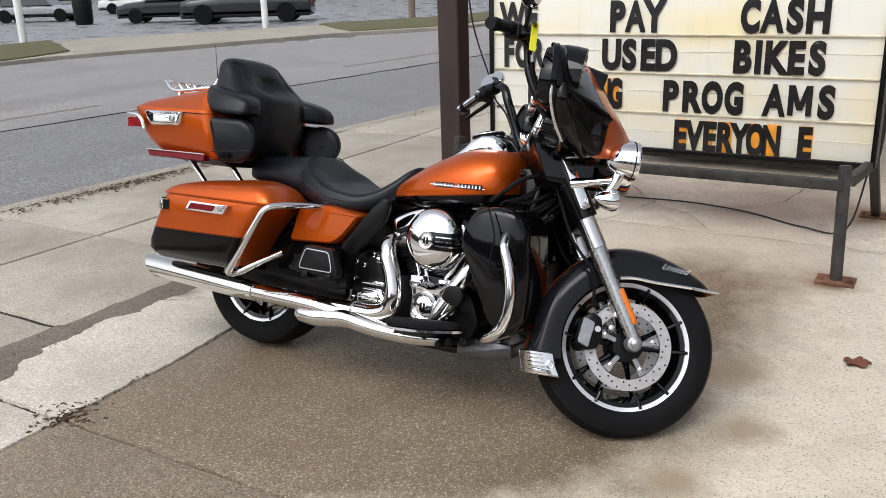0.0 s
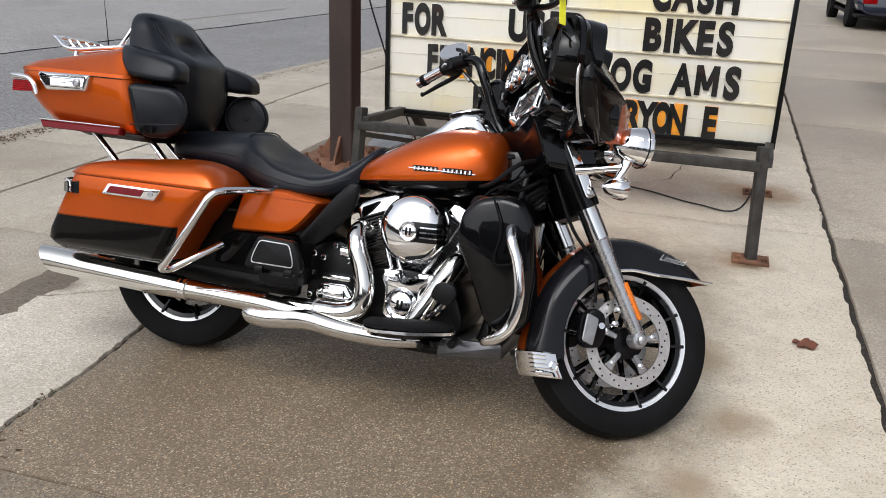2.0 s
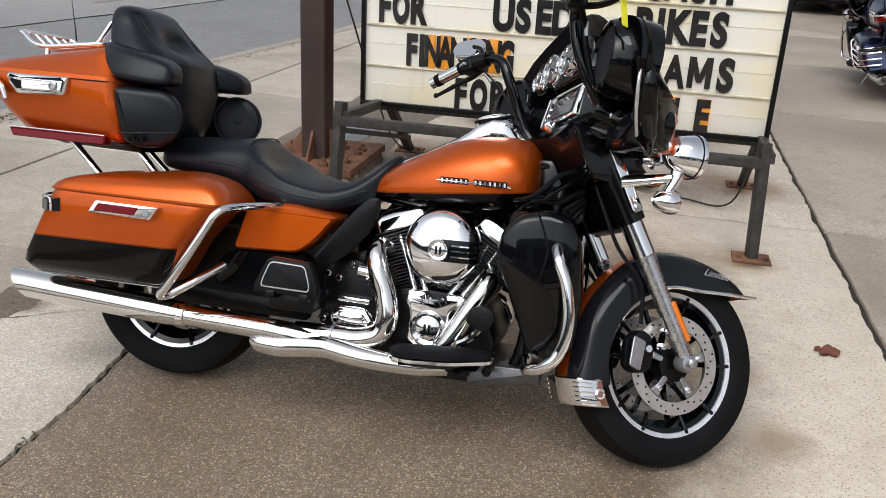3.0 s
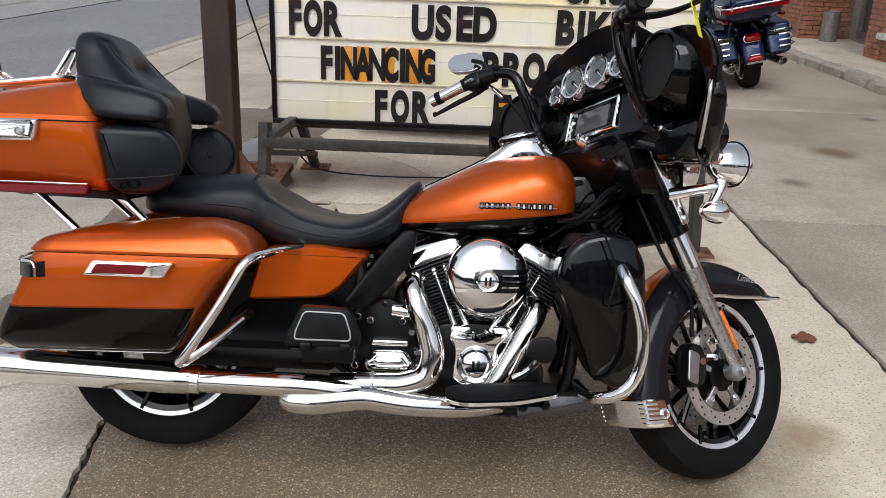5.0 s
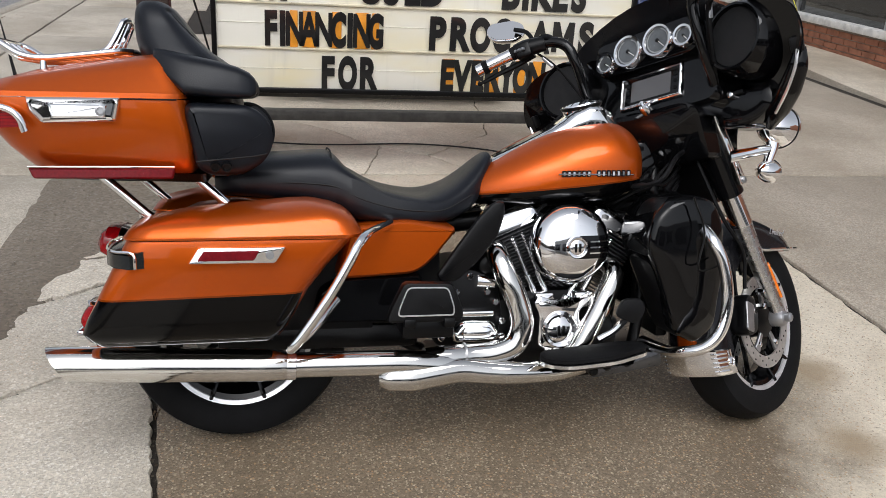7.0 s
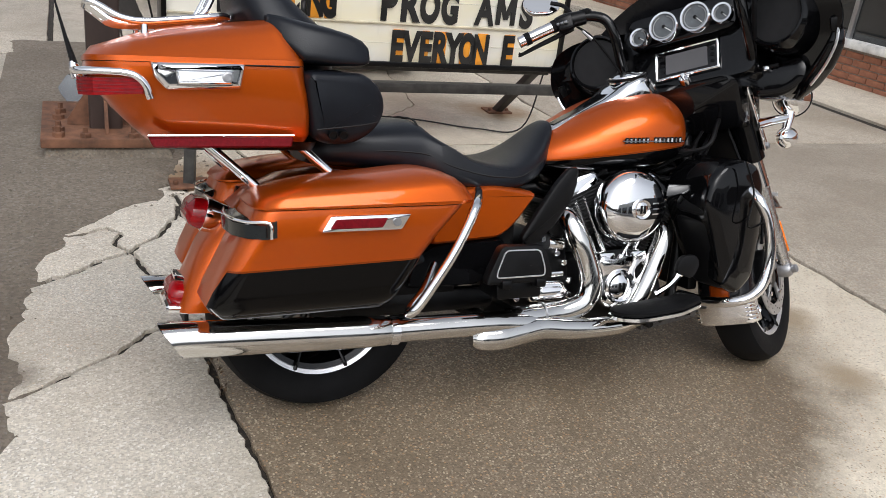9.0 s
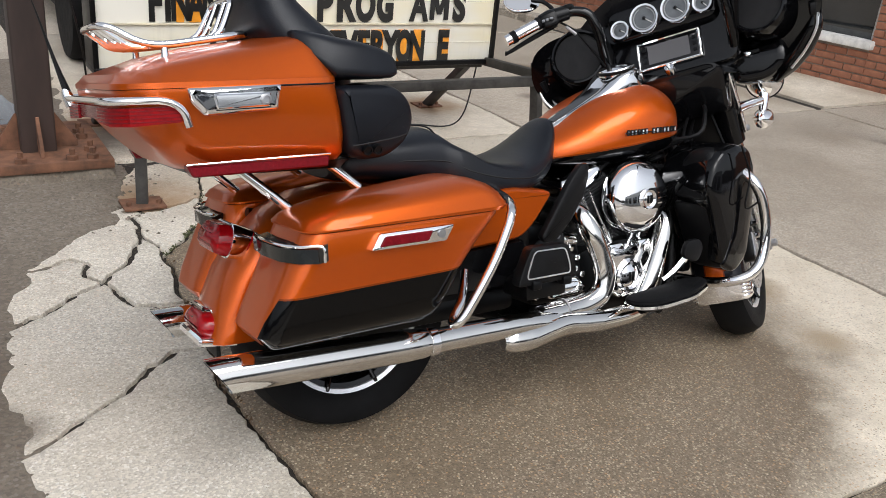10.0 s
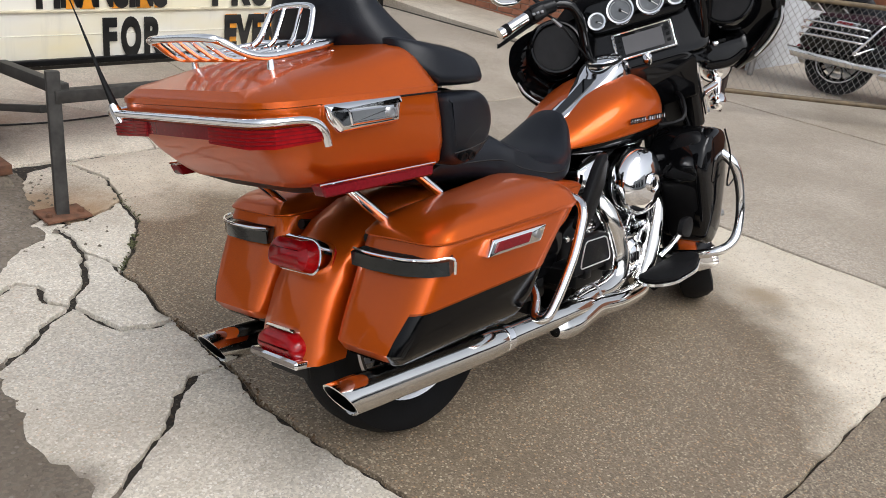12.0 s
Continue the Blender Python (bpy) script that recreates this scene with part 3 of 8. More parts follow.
FOOT = ((0.05, 1.84), (-0.14, 1.77), (-0.20, 1.73))
for pts, mt, top in (
        (((-0.72, -0.885),) + J[:6] + BR + ((-0.87, 0.12),) + ((-0.84, 0.0), (-0.88, -0.14), (-0.86, -0.44), (-0.84, -0.62), (-0.72, -0.80)), "pale", 0.003),
        (BR[::-1] + J[5:8] + MID + OUT + ((-0.86, 0.82), (-0.88, 0.49), (-0.87, 0.12)), "pale", 0.0),
        (J[7:10] + NECK + LOOP[1::-1] + MID[::-1], "pale", 0.004),
        (((-0.86, 0.82),) + OUT[::-1] + MID[3:] + SPUR + ((-0.74, 1.33), (-0.81, 1.11)), "pale", 0.0),
        (MID[3:] + LOOP + ((-0.30, 1.68), (-0.47, 1.62), (-0.64, 1.51), (-0.74, 1.33)) + SPUR[::-1], "pale", 0.001),
        (J[9:13] + FOOT + LOOP[2:] + NECK[::-1], "pale", -0.002),
        (J[12:] + ((-0.05, 2.40), (-0.16, 2.20), (-0.22, 2.0), (-0.19, 1.91)) + FOOT[1::-1], "walkc", -0.003),
        (((-0.30, 1.66), LOOP[2], FOOT[2], FOOT[1], (-0.19, 1.91), (-0.32, 1.80)), "pale", -0.006)):
    piece(pts, M[mt], top, 0.011, 0.013, 0.016)
# packed dirt between the walk and the cracked strip, uneven on top
nx, ny = 60, 330
EDGE_Y = (-8.0, -0.80, -0.62, -0.44, -0.14, 0.0, 0.18, 0.49, 0.77, 0.93, 1.11, 1.30, 1.45, 1.56, 1.66, 1.80, 2.0, 2.4, 2.7, 3.3, 4.0, 5.0)
EDGE_X = (-0.66, -0.67, -0.77, -0.79, -0.83, -0.77, -0.80, -0.82, -0.80, -0.76, -0.73, -0.66, -0.55, -0.45, -0.31, -0.30, -0.22, -0.12, -0.2, -0.24, -0.16, -0.14)


def dirt_top(x, y):
    """Height of the packed dirt: it lies over the slab rims and thins out along an uneven line."""
    e = float(np.interp(y, EDGE_Y, EDGE_X)) + 0.035 * noise.noise((x * 5, y * 5, 3.1)) + 0.02 * noise.noise((x * 17, y * 17, 5.1))
    w = min((e - x) * 0.12, (x + 0.99 + 0.02 * noise.noise((x * 7, y * 7, 9.0))) * 0.12, 0.007)
    return max(-0.05, w if w > -0.006 else w * 6) + 0.003 * noise.noise((x * 11, y * 11, 0.4)) + 0.002 * noise.noise((x * 37, y * 37, 1.4))


dv = [(-1.02 + 1.05 * i / (nx - 1), -7.5 + 12.5 * j / (ny - 1)) for i in range(nx) for j in range(ny)]
dv = [(x, y, dirt_top(x, y)) for x, y in dv]
part("dirt_strip", Geo().add(dv, [(i * ny + j, (i + 1) * ny + j, (i + 1) * ny + j + 1, i * ny + j + 1) for i in range(nx - 1) for j in range(ny - 1)]), M["dirt"], label="packed brown dirt strip between the paving slabs", kind="structure")
quad(-0.2, 2.475, -4.3, -0.874, M["damp"], 0.0, 5)
quad(-0.2, 2.48, -7.8, -4.3, M["damp"], 0.0, 6)
# the slab behind the sign has cracked into five
R = {"a": (-0.16, 2.50), "b": (0.62, 2.46), "c": (1.30, 2.46), "d": (2.47, 2.46), "e": (2.47, 6.0), "f": (-0.2, 6.0), "g": (0.78, 3.0), "h": (1.05, 2.85), "i": (1.55, 3.35), "j": (1.9, 6.0), "k": (0.5, 3.4), "l": (-0.27, 4.1)}
for key in ("abgkl", "bchg", "cdeji h".replace(" ", ""), "hijflkg"):
    piece([R[k] for k in key], M["walkc"], 0.0, 0.004, 0.012)
quad(0.0, 2.48, 6.0, 9.6, M["walkc"], 0.0, 8)
quad(-0.6, 2.48, 9.6, 14.0, M["walkc"], 0.0, 9)
quad(-0.6, 2.48, 14.0, 24.0, M["walkc"], 0.0, 10)
# walk along the street
for i, (y0, y1) in enumerate(((-6.8, -4.5), (-4.5, -2.3), (-2.3, -0.3), (-0.3, 0.8), (0.8, 2.45), (2.45, 4.6), (4.6, 6.8), (6.8, 9.0), (9.0, 11.2), (11.2, 13.4), (13.4, 17.0), (17.0, 22.0))):
    for j, (x0, x1) in enumerate(((-2.12, -0.97), (kerb_x((y0 + y1) / 2) + 0.03, -2.12))):
        if j == 0:
            x1 = -0.97 if y0 < 0.7 else (-0.86 if y0 < 2.0 else (-0.76 if y0 < 8 else -0.62))
        m = M["path"]
        xl0 = kerb_x(y0) + 0.03 if j else x0 + GAP
        xl1 = kerb_x(y1) + 0.03 if j else x0 + GAP
        slab([(xl0, y0 + GAP), (x1 - GAP, y0 + GAP), (x1 - GAP, y1 - GAP), (xl1, y1 - GAP)], m, -0.004 * ((i * 7 + j * 3) % 3), 40 + i * 2 + j, 0.005, paving)
quad(-0.66, -0.2, -3.0, -0.88, M["pale"], -0.002, 31)
quad(-0.66, -0.2, -5.4, -3.0, M["path"], 0.0, 32)
quad(-0.74, -0.22, 4.75, 7.2, M["path"], -0.004, 33)

# alley slabs
for i, (y0, y1) in enumerate(((-8.0, -4.2), (-4.2, -0.9), (-0.9, 2.46), (2.46, 5.9), (5.9, 9.3), (9.3, 12.8), (12.8, 18.0), (18.0, 26.0), (26.0, 40.0))):
    for j, (x0, x1) in enumerate(((2.48, 5.4), (5.4, 8.6), (8.6, 12.0))):
        if j and y0 > 2.0:
            continue
        quad(x0, x1, y0, y1, M["alley"], 0.0 if j == 0 else 0.004, 60 + i * 3 + j)


# ---- closing the place, all out of view: dealer's building behind the camera, dark treeline ring ----
# assumed building, never in view; it closes the camera side for light and reflections
part("dealer_wall", block(-2.4, 16.0, -17.4, -17.0, -0.1, 4.4, 0.01), M["block_wall"], label="plain pale block wall of the assumed dealer building, out of view", kind="structure")
for x in (-2.2, 2.0, 6.2, 10.4):
    part("dealer_window", block(x, x + 3.0, -17.02, -16.96, 0.6, 2.9, 0.01), M["glass"], label="large dark window of the assumed dealer building, out of view", kind="structure")
# ring never in view; added so reflections meet a darker horizon
ringv = Geo()
rnd = random.Random(12)
N = 240
hs = [12.0 + 5.0 * noise.noise((math.cos(6.2832 * i / N) * 6, math.sin(6.2832 * i / N) * 6, 1.7)) + rnd.uniform(-1.2, 1.2) for i in range(N)]
ringv.add(*loft([[(115 * math.cos(6.2832 * i / N), 115 * math.sin(6.2832 * i / N), z if z < 0 else hs[i]) for i in range(N)] for z in (-1.0, 1.0)], cap=False))
part("backdrop", ringv, mat("dark_treeline_ring", (0.045, 0.038, 0.032), 0.9, 0.0, 0.4, 0.5), label="unseen tree-toned ring added to darken the horizon in reflections", kind="structure")


# broken bits and grit along the cracked slabs and the dirt strip
rnd = random.Random(77)
grit = Geo()
for k in range(700):
    if k < 330:
        xv, yv = rnd.uniform(-0.97, -0.74), rnd.uniform(-1.4, 2.5)
        zv = dirt_top(xv, yv)
    elif k < 520:
        i = rnd.randrange(len(J) - 1)
        u = rnd.random()
        xv = J[i][0] + (J[i + 1][0] - J[i][0]) * u + rnd.gauss(0, 0.012)
        yv = J[i][1] + (J[i + 1][1] - J[i][1]) * u
        zv = -0.022
    else:
        xv, yv = rnd.gauss(-0.22, 0.16), rnd.gauss(1.95, 0.22)
        zv = max(0.0, dirt_top(xv, yv))
    r = rnd.uniform(0.003, 0.010) * (1.7 if k < 330 and k % 7 == 0 else 1.0)
    v = [(xv + r * rnd.uniform(0.6, 1.3) * a, yv + r * rnd.uniform(0.6, 1.3) * b, zv + r * rnd.uniform(0.5, 0.9) * c) for a, b, c in ((1, 0, 0), (-1, 0, 0), (0, 1, 0), (0, -1, 0), (0, 0, 1), (0, 0, -0.4))]
    grit.add(v, [(0, 2, 4), (2, 1, 4), (1, 3, 4), (3, 0, 4), (2, 0, 5), (1, 2, 5), (3, 1, 5), (0, 3, 5)])
# rain water standing in the dirt beside the column
pud = [Vector((-0.56 + (0.13 + 0.05 * noise.noise((math.cos(a) * 2, math.sin(a) * 2, 4.0))) * math.cos(a), 3.55 + (0.42 + 0.2 * noise.noise((math.cos(a) * 2, math.sin(a) * 2, 8.0))) * math.sin(a))) for a in (2 * math.pi * k / 40 for k in range(40))]
part("puddle", pillow(pud, [(-0.01, 0.02), (0.0085, 0.0), (0.0095, 0.01)], xy), M["water"], label="shallow rain puddle in the dirt", kind="structure")
# small weeds rooted in the cracks
weed = Geo()
for k in range(34):
    i = rnd.choice((9, 10, 11)) if k < 30 else rnd.randrange(len(J) - 1)
    u = rnd.random()
    wx, wy = J[i][0] + (J[i + 1][0] - J[i][0]) * u, J[i][1] + (J[i + 1][1] - J[i][1]) * u
    for b in range(rnd.randint(3, 6)):
        a, ln, w = rnd.uniform(0, 6.28), rnd.uniform(0.008, 0.022), rnd.uniform(0.0008, 0.0018)
        cx, sx = math.cos(a), math.sin(a)
        weed.add([(wx - sx * w, wy + cx * w, -0.004), (wx + sx * w, wy - cx * w, -0.004), (wx + cx * ln * 0.6 + sx * w, wy + sx * ln * 0.6 - cx * w, ln * 0.5), (wx + cx * ln, wy + sx * ln, ln * 0.45)], [(0, 1, 2, 3)])
# dead grass lying where the joints meet and along the open cracks
straw = Geo()
for k in range(230):
    if k < 110:
        wx, wy = rnd.gauss(-0.21, 0.05), rnd.gauss(-0.87, 0.05)
    else:
        i = rnd.choice((0, 0, 3, 4, 4, 5, 6, 8))
        u = rnd.random()
        wx, wy = J[i][0] + (J[i + 1][0] - J[i][0]) * u + rnd.gauss(0, 0.010), J[i][1] + (J[i + 1][1] - J[i][1]) * u
    a, ln, w = rnd.uniform(0, 6.28) if k >= 110 else rnd.gauss(0.6, 0.7), rnd.uniform(0.015, 0.05), rnd.uniform(0.0006, 0.0012)
    if k >= 110:
        ln *= 0.45
    cx, sx = math.cos(a), math.sin(a)
    zt = rnd.uniform(0.003, 0.012)
    straw.add([(wx - sx * w, wy + cx * w, -0.012), (wx + sx * w, wy - cx * w, -0.012), (wx + cx * ln * 0.5 + sx * w, wy + sx * ln * 0.5 - cx * w, zt), (wx + cx * ln, wy + sx * ln, zt * 0.6)], [(0, 1, 2, 3)])
part("dead_grass", straw, M["straw"], label="brown dead grass caught in the slab joints", kind="stuff", smooth=0)
part("crack_weeds", weed, mat("dull_weed_green", (0.10, 0.105, 0.045), 0.8, 0.0, 0.4, 40.0), label="small dull green weeds growing in the cracks", kind="stuff", smooth=0)
part("loose_grit", grit, M["dirt"], label="loose grit and broken concrete bits in the cracks", kind="stuff", smooth=0)


# dry leaves and twigs gathered along the kerb
rnd = random.Random(31)
lit = Geo()
for k in range(700):
    yv = rnd.gauss(2.0, 0.6) if k < 520 else rnd.uniform(-1.0, 8.0)
    xv = kerb_x(yv) + 0.05 + abs(rnd.gauss(0, 0.09))
    a, r, b = rnd.uniform(0, 6.28), rnd.uniform(0.006, 0.024), rnd.uniform(0.3, 0.7)
    v = [(xv + r * math.cos(a), yv + r * math.sin(a), 0.004 + rnd.uniform(0, 0.012)), (xv - b * r * math.sin(a), yv + b * r * math.cos(a), 0.012), (xv - r * math.cos(a), yv - r * math.sin(a), 0.003), (xv + b * r * math.sin(a), yv - b * r * math.cos(a), 0.010)]
    lit.add(v, [(0, 1, 2, 3)])
part("leaf_litter", lit, mat("brown_leaf_litter", (0.10, 0.06, 0.035), 0.9, 0.0, 0.5, 30.0), label="brown dead leaves and twigs along the kerb", kind="stuff", smooth=0)


# ---- letter sign on its steel frame ----
SX0, SX1, SY, SZ0, SZ1 = -0.19, 2.12, 2.5, 0.445, 1.44
sign = empty("letter_sign", pose(0, 0, 0), "cream changeable-letter sign board on a weathered steel frame", "sign")
part("panel", block(SX0 + 0.02, SX1 - 0.02, SY, SY + 0.16, SZ0 + 0.02, SZ1 - 0.02, 0.006), M["signface"], sign, "cream translucent sign face, inner glow painted as yellow patches")
for nm, b in (("frame_bottom", (SX0, SX1, SY - 0.02, SY + 0.18, SZ0, SZ0 + 0.028)), ("frame_top", (SX0, SX1, SY - 0.02, SY + 0.18, SZ1 - 0.028, SZ1)),
              ("frame_side", (SX0, SX0 + 0.026, SY - 0.021, SY + 0.181, SZ0 + 0.028, SZ1 - 0.028)), ("frame_side", (SX1 - 0.026, SX1, SY - 0.021, SY + 0.181, SZ0 + 0.028, SZ1 - 0.028))):
    part(nm, block(*b, r=0.004), M["satin"], sign, "dark painted metal edge")
ROWZ = (1.155, 0.935, 0.703, 0.475)
for z in ROWZ:
    part("letter_rail", block(SX0 + 0.03, SX1 - 0.03, SY - 0.012, SY + 0.002, z - 0.026, z - 0.015, 0.003), M["signrail"], sign, "yellowed clear plastic letter rail")
for z in (0.575, 0.81, 1.04):
    part("panel_seam", block(SX0 + 0.03, SX1 - 0.03, SY - 0.003, SY + 0.002, z, z + 0.0025, 0.001), M["clear"], sign)
ROWS_TEXT = (
    (1.155, 1.0, (("WE", -0.09, 0.125, ()), ("PAY", 0.60, 0.113, ()), ("CASH", 1.36, 0.116, ()))),
    (0.935, 1.0, (("FOR", -0.105, 0.098, ()), ("USED", 0.575, 0.110, ()), ("BIKES", 1.335, 0.108, ()))),
    (0.703, 1.0, (("FINANCING", 0.072, 0.0765, (2, 3, 5, 7, 8)), ("PROG", 0.935, 0.122, ()), ("AMS", 1.512, 0.134, ()))),
    (0.475, 0.86, (("FOR", 0.355, 0.108, ()), ("EVERYON", 1.022, 0.086, (0, 2, 3, 5, 6)), ("E", 1.71, 0.09, (0,)))),
)
LETTERS = {}
for z, slim, runs in ROWS_TEXT:
    for text, x, step, orange in runs:
        narrow = slim if step > 0.08 else 0.80
        narrow = 0.84 if text == "FOR" and slim == 1.0 else narrow
        for i, ch in enumerate(text):
            adv = step * (0.62 if ch == "I" else 1.0)
            cx = x + adv / 2
            x += adv
            if (ch, narrow) not in LETTERS:
                if ch == "M":
                    gm_ = Geo()
                    for k_, q in enumerate((((-0.062, 0.0), (-0.032, 0.0), (-0.032, 0.166), (-0.062, 0.166)), ((0.032, 0.0), (0.062, 0.0), (0.062, 0.166), (0.032, 0.166)),
                                            ((-0.060, 0.166), (-0.028, 0.166), (0.014, 0.030), (-0.014, 0.030)), ((0.060, 0.166), (0.028, 0.166), (-0.014, 0.030), (0.014, 0.030)))):
                        pillow([Vector(p) for p in q], [(-0.0018 - 0.0001 * k_, 0), (0.0018, 0)], xz, gm_)
                    LETTERS[ch, narrow] = part("letter", gm_, M["letter"], sign, m=pose(cx, SY - 0.0085, z + 0.004), smooth=0).data
                    continue
                wide = 0.60 if ch in "OCG" else 0.68 if ch in "MWNA" else 0.74
                me = words(ch, 0.233, 0.0018, 0.0135 if ch in "OCG" else 0.0095 if ch in "WNA" else 0.012, 0.0, wide * narrow)
                me.materials.append(M["letter"])
                LETTERS[ch, narrow] = me
            part("letter", LETTERS[ch, narrow], None, sign, m=pose(cx, SY - 0.0085, z + 0.004))
            if i in orange:
                part("letter_card", block(cx - step * (0.46 if i % 2 else 0.30), cx + step * (0.22 if i % 3 == 2 else 0.46), SY - 0.0062, SY - 0.003, z - 0.012, z + 0.177, 0.001), M["card"], sign, "faded orange letter card")
# support frame
legs = empty("sign_stand", pose(0, 0, 0), "dark weathered angle-steel stand with bolted rusty feet", "sign stand")


def bar(a, b, w, d, name, parent, material, label=""):
    """A square steel bar from a to b."""
    a, b = Vector(a), Vector(b)
    ln = (b - a).length
    g = pillow(rect(-w / 2, -d / 2, w / 2, d / 2, 0.004, 2), [(0, 0.003), (0.003, 0), (ln - 0.003, 0), (ln, 0.003)], xy)
    q = (b - a).to_track_quat("Z", "Y" if abs((b - a).normalized().z) < 0.9 else "X").to_matrix().to_4x4()
    return part(name, g, material, parent, label, m=Matrix.Translation(a) @ q)


for x, lean in ((-0.13, 0.02), (2.05, -0.02)):
    bar((x, 1.86, 0.0), (x + lean, 1.93, 0.57), 0.055, 0.05, "front_leg", legs, M["angle"])
    bar((x + lean + 0.03, 1.90, 0.50), (x + 0.05, 2.72, 0.44), 0.045, 0.05, "side_beam", legs, M["angle"])
    bar((x + 0.06, 3.22, 0.0), (x + 0.05, 2.66, 0.46), 0.05, 0.05, "rear_leg", legs, M["angle"])
    for yy in (1.86, 3.22):
        xx = x + (0.06 if yy > 2 else 0.0)
        part("foot_plate", block(xx - 0.09, xx + 0.09, yy - 0.075, yy + 0.065, 0.0, 0.012, 0.002), M["rust"], legs, "rusty bolted foot plate")
        for s in (-1, 1):
            part("bolt", lathe([(0.012, 0.0), (0.012, 0.018), (0.006, 0.022)], Matrix.Translation((xx + s * 0.065, yy - 0.03, 0.010)), 6), M["rust"], legs)
bar((-0.12, 1.905, 0.475), (2.03, 1.905, 0.475), 0.05, 0.05, "front_rail", legs, M["angle"])
bar((SX0 + 0.02, 2.59, 0.425), (SX1 - 0.02, 2.59, 0.425), 0.05, 0.036, "top_rail", legs, M["angle"])
bar((-0.05, 3.1, 0.12), (-0.12, 2.0, 0.40), 0.03, 0.03, "brace", legs, M["angle"])

# tall brown steel column on a rusty plate
col = empty("steel_column", pose(-0.465, 2.50, 0), "brown painted steel column bolted to a rusty base plate", "column")
part("shaft", pillow(fillet([(-0.078, -0.078), (0.078, -0.078), (0.078, 0.078), (-0.078, 0.078)], 0.018), [(0.10, 0), (5.2, 0)], xy), M["pole"], col)
part("base_plate", block(-0.30, 0.30, -0.26, 0.44, 0.055, 0.10, 0.004), M["rust"], col, "thick rusty steel base plate")
part("grout_pad", pillow(rough_ring([(-0.29, -0.25), (0.29, -0.25), (0.29, 0.43), (-0.29, 0.43)], 0.05, 0.02, 7), [(-0.05, -0.03), (0.03, 0.0), (0.058, 0.02)], xy), M["dirt"], col, "crumbling grout under the plate")
for a in range(4):
    g = pillow([Vector(p) for p in ((0.077, 0.0), (0.18, 0.0), (0.18, 0.03), (0.088, 0.17), (0.077, 0.17))], [(-0.008, 0.001), (0.008, 0.001)], xz)
    part("gusset", g.move(pose(0, 0, 0.10, 0, 0, 90 * a)), M["rust"], col)
    for dx, dy in ((0.22, 0.21), (0.22, 0.12), (0.22, -0.10)):
        m = Matrix.Rotation(radians(90 * a), 4, "Z") @ Matrix.Translation((dx, dy, 0.10))
        part("anchor_bolt", lathe([(0.028, 0.0), (0.028, 0.022), (0.014, 0.024), (0.014, 0.05), (0.008, 0.052)], m, 6), M["rust"], col)
cab = tube([(-0.37, 2.53, 1.42), (-0.34, 2.56, 1.15), (-0.27, 2.62, 0.86), (-0.20, 2.72, 0.55), (-0.13, 2.95, 0.16), (-0.02, 3.10, 0.02), (0.25, 3.03, 0.012), (0.55, 3.02, 0.012), (1.0, 3.05, 0.012), (1.4, 2.95, 0.012), (1.75, 2.75, 0.012), (2.0, 2.62, 0.06), (2.09, 2.6, 0.44)], 0.0055, 6, 8)
part("power_cable", cab, M["cable"], label="thin black power cable trailing over the slab", category="cable")

# dry leaf
g = Geo()
rl = [Vector((0.055 * (0.55 + 0.45 * abs(math.cos(2.5 * a))) * math.cos(a), 0.045 * (0.55 + 0.45 * abs(math.cos(2.5 * a))) * math.sin(a))) for a in (2 * math.pi * i / 40 for i in range(40))]
g.add(*loft([[(p.x, p.y, 0.003 + 0.012 * math.sin(9 * p.x * 6) ** 2) for p in inset(rl, d)] for d in (0.0, 0.02)] + [[(p.x, p.y, 0.006 + 0.012 * math.sin(9 * p.x * 6) ** 2) for p in rl]]))
part("fallen_leaf", g, M["leaf"], m=pose(2.25, 0.89, 0.001, 0, 0, 25), label="dry curled reddish-brown leaf on the slab", category="leaf")


# ---- far side of the alley: kerb, walk and brick shop ----
sw = [[(5.52, y, -0.1), (7.4, y, -0.1), (7.4, y, z + 0.02), (5.52, y, z)] for y, z in ((2.5, 0.006), (4.2, 0.010), (5.2, 0.035), (6.25, 0.085), (7.2, 0.10), (40.0, 0.10))]
part("shop_walk", Geo().add(*loft(sw)), M["walkc"], label="stained concrete walk before the brick shop", kind="structure", smooth=20)
skerb = empty("alley_kerb", pose(0, 0, 0), "broken old concrete kerb stones along the alley", "kerb", kind="structure")
y, rnd = 6.3, random.Random(9)
while y < 30:
    ln = rnd.uniform(0.6, 1.5)
    o = rnd.uniform(-0.03, 0.03)
    ring = rough_ring([(5.38 + o, y), (5.56 + o, y), (5.56 + o, y + ln - 0.02), (5.38 + o, y + ln - 0.02)], 0.07, 0.030, int(y * 10))
    part("kerb_stone", pillow(ring, [(-0.05, 0), (0.085, 0.0), (0.115 + o * 0.4, 0.03)], xy), M["kerb"], skerb)
    y += ln

shop = empty("brick_shop", pose(6.80, 0, 0, 0, 0, 3.5), "red-brown brick shop front with large dark windows", "building")
BRX = 0.10


def wall_core(y0, y1, z0, z1, depth=0.3):
    part("wall", block(0.012, depth, y0, y1, z0, z1, 0.002), M["mortar"], shop)


BRICK = bpy.data.meshes.new("brick")
gb = block(-0.003, 0.05, 0.0, 0.203, 0.0, 0.060, 0.005, n=1)
BRICK.from_pydata(gb.v, [], gb.f)
BRICK.materials.append(M["brick"])


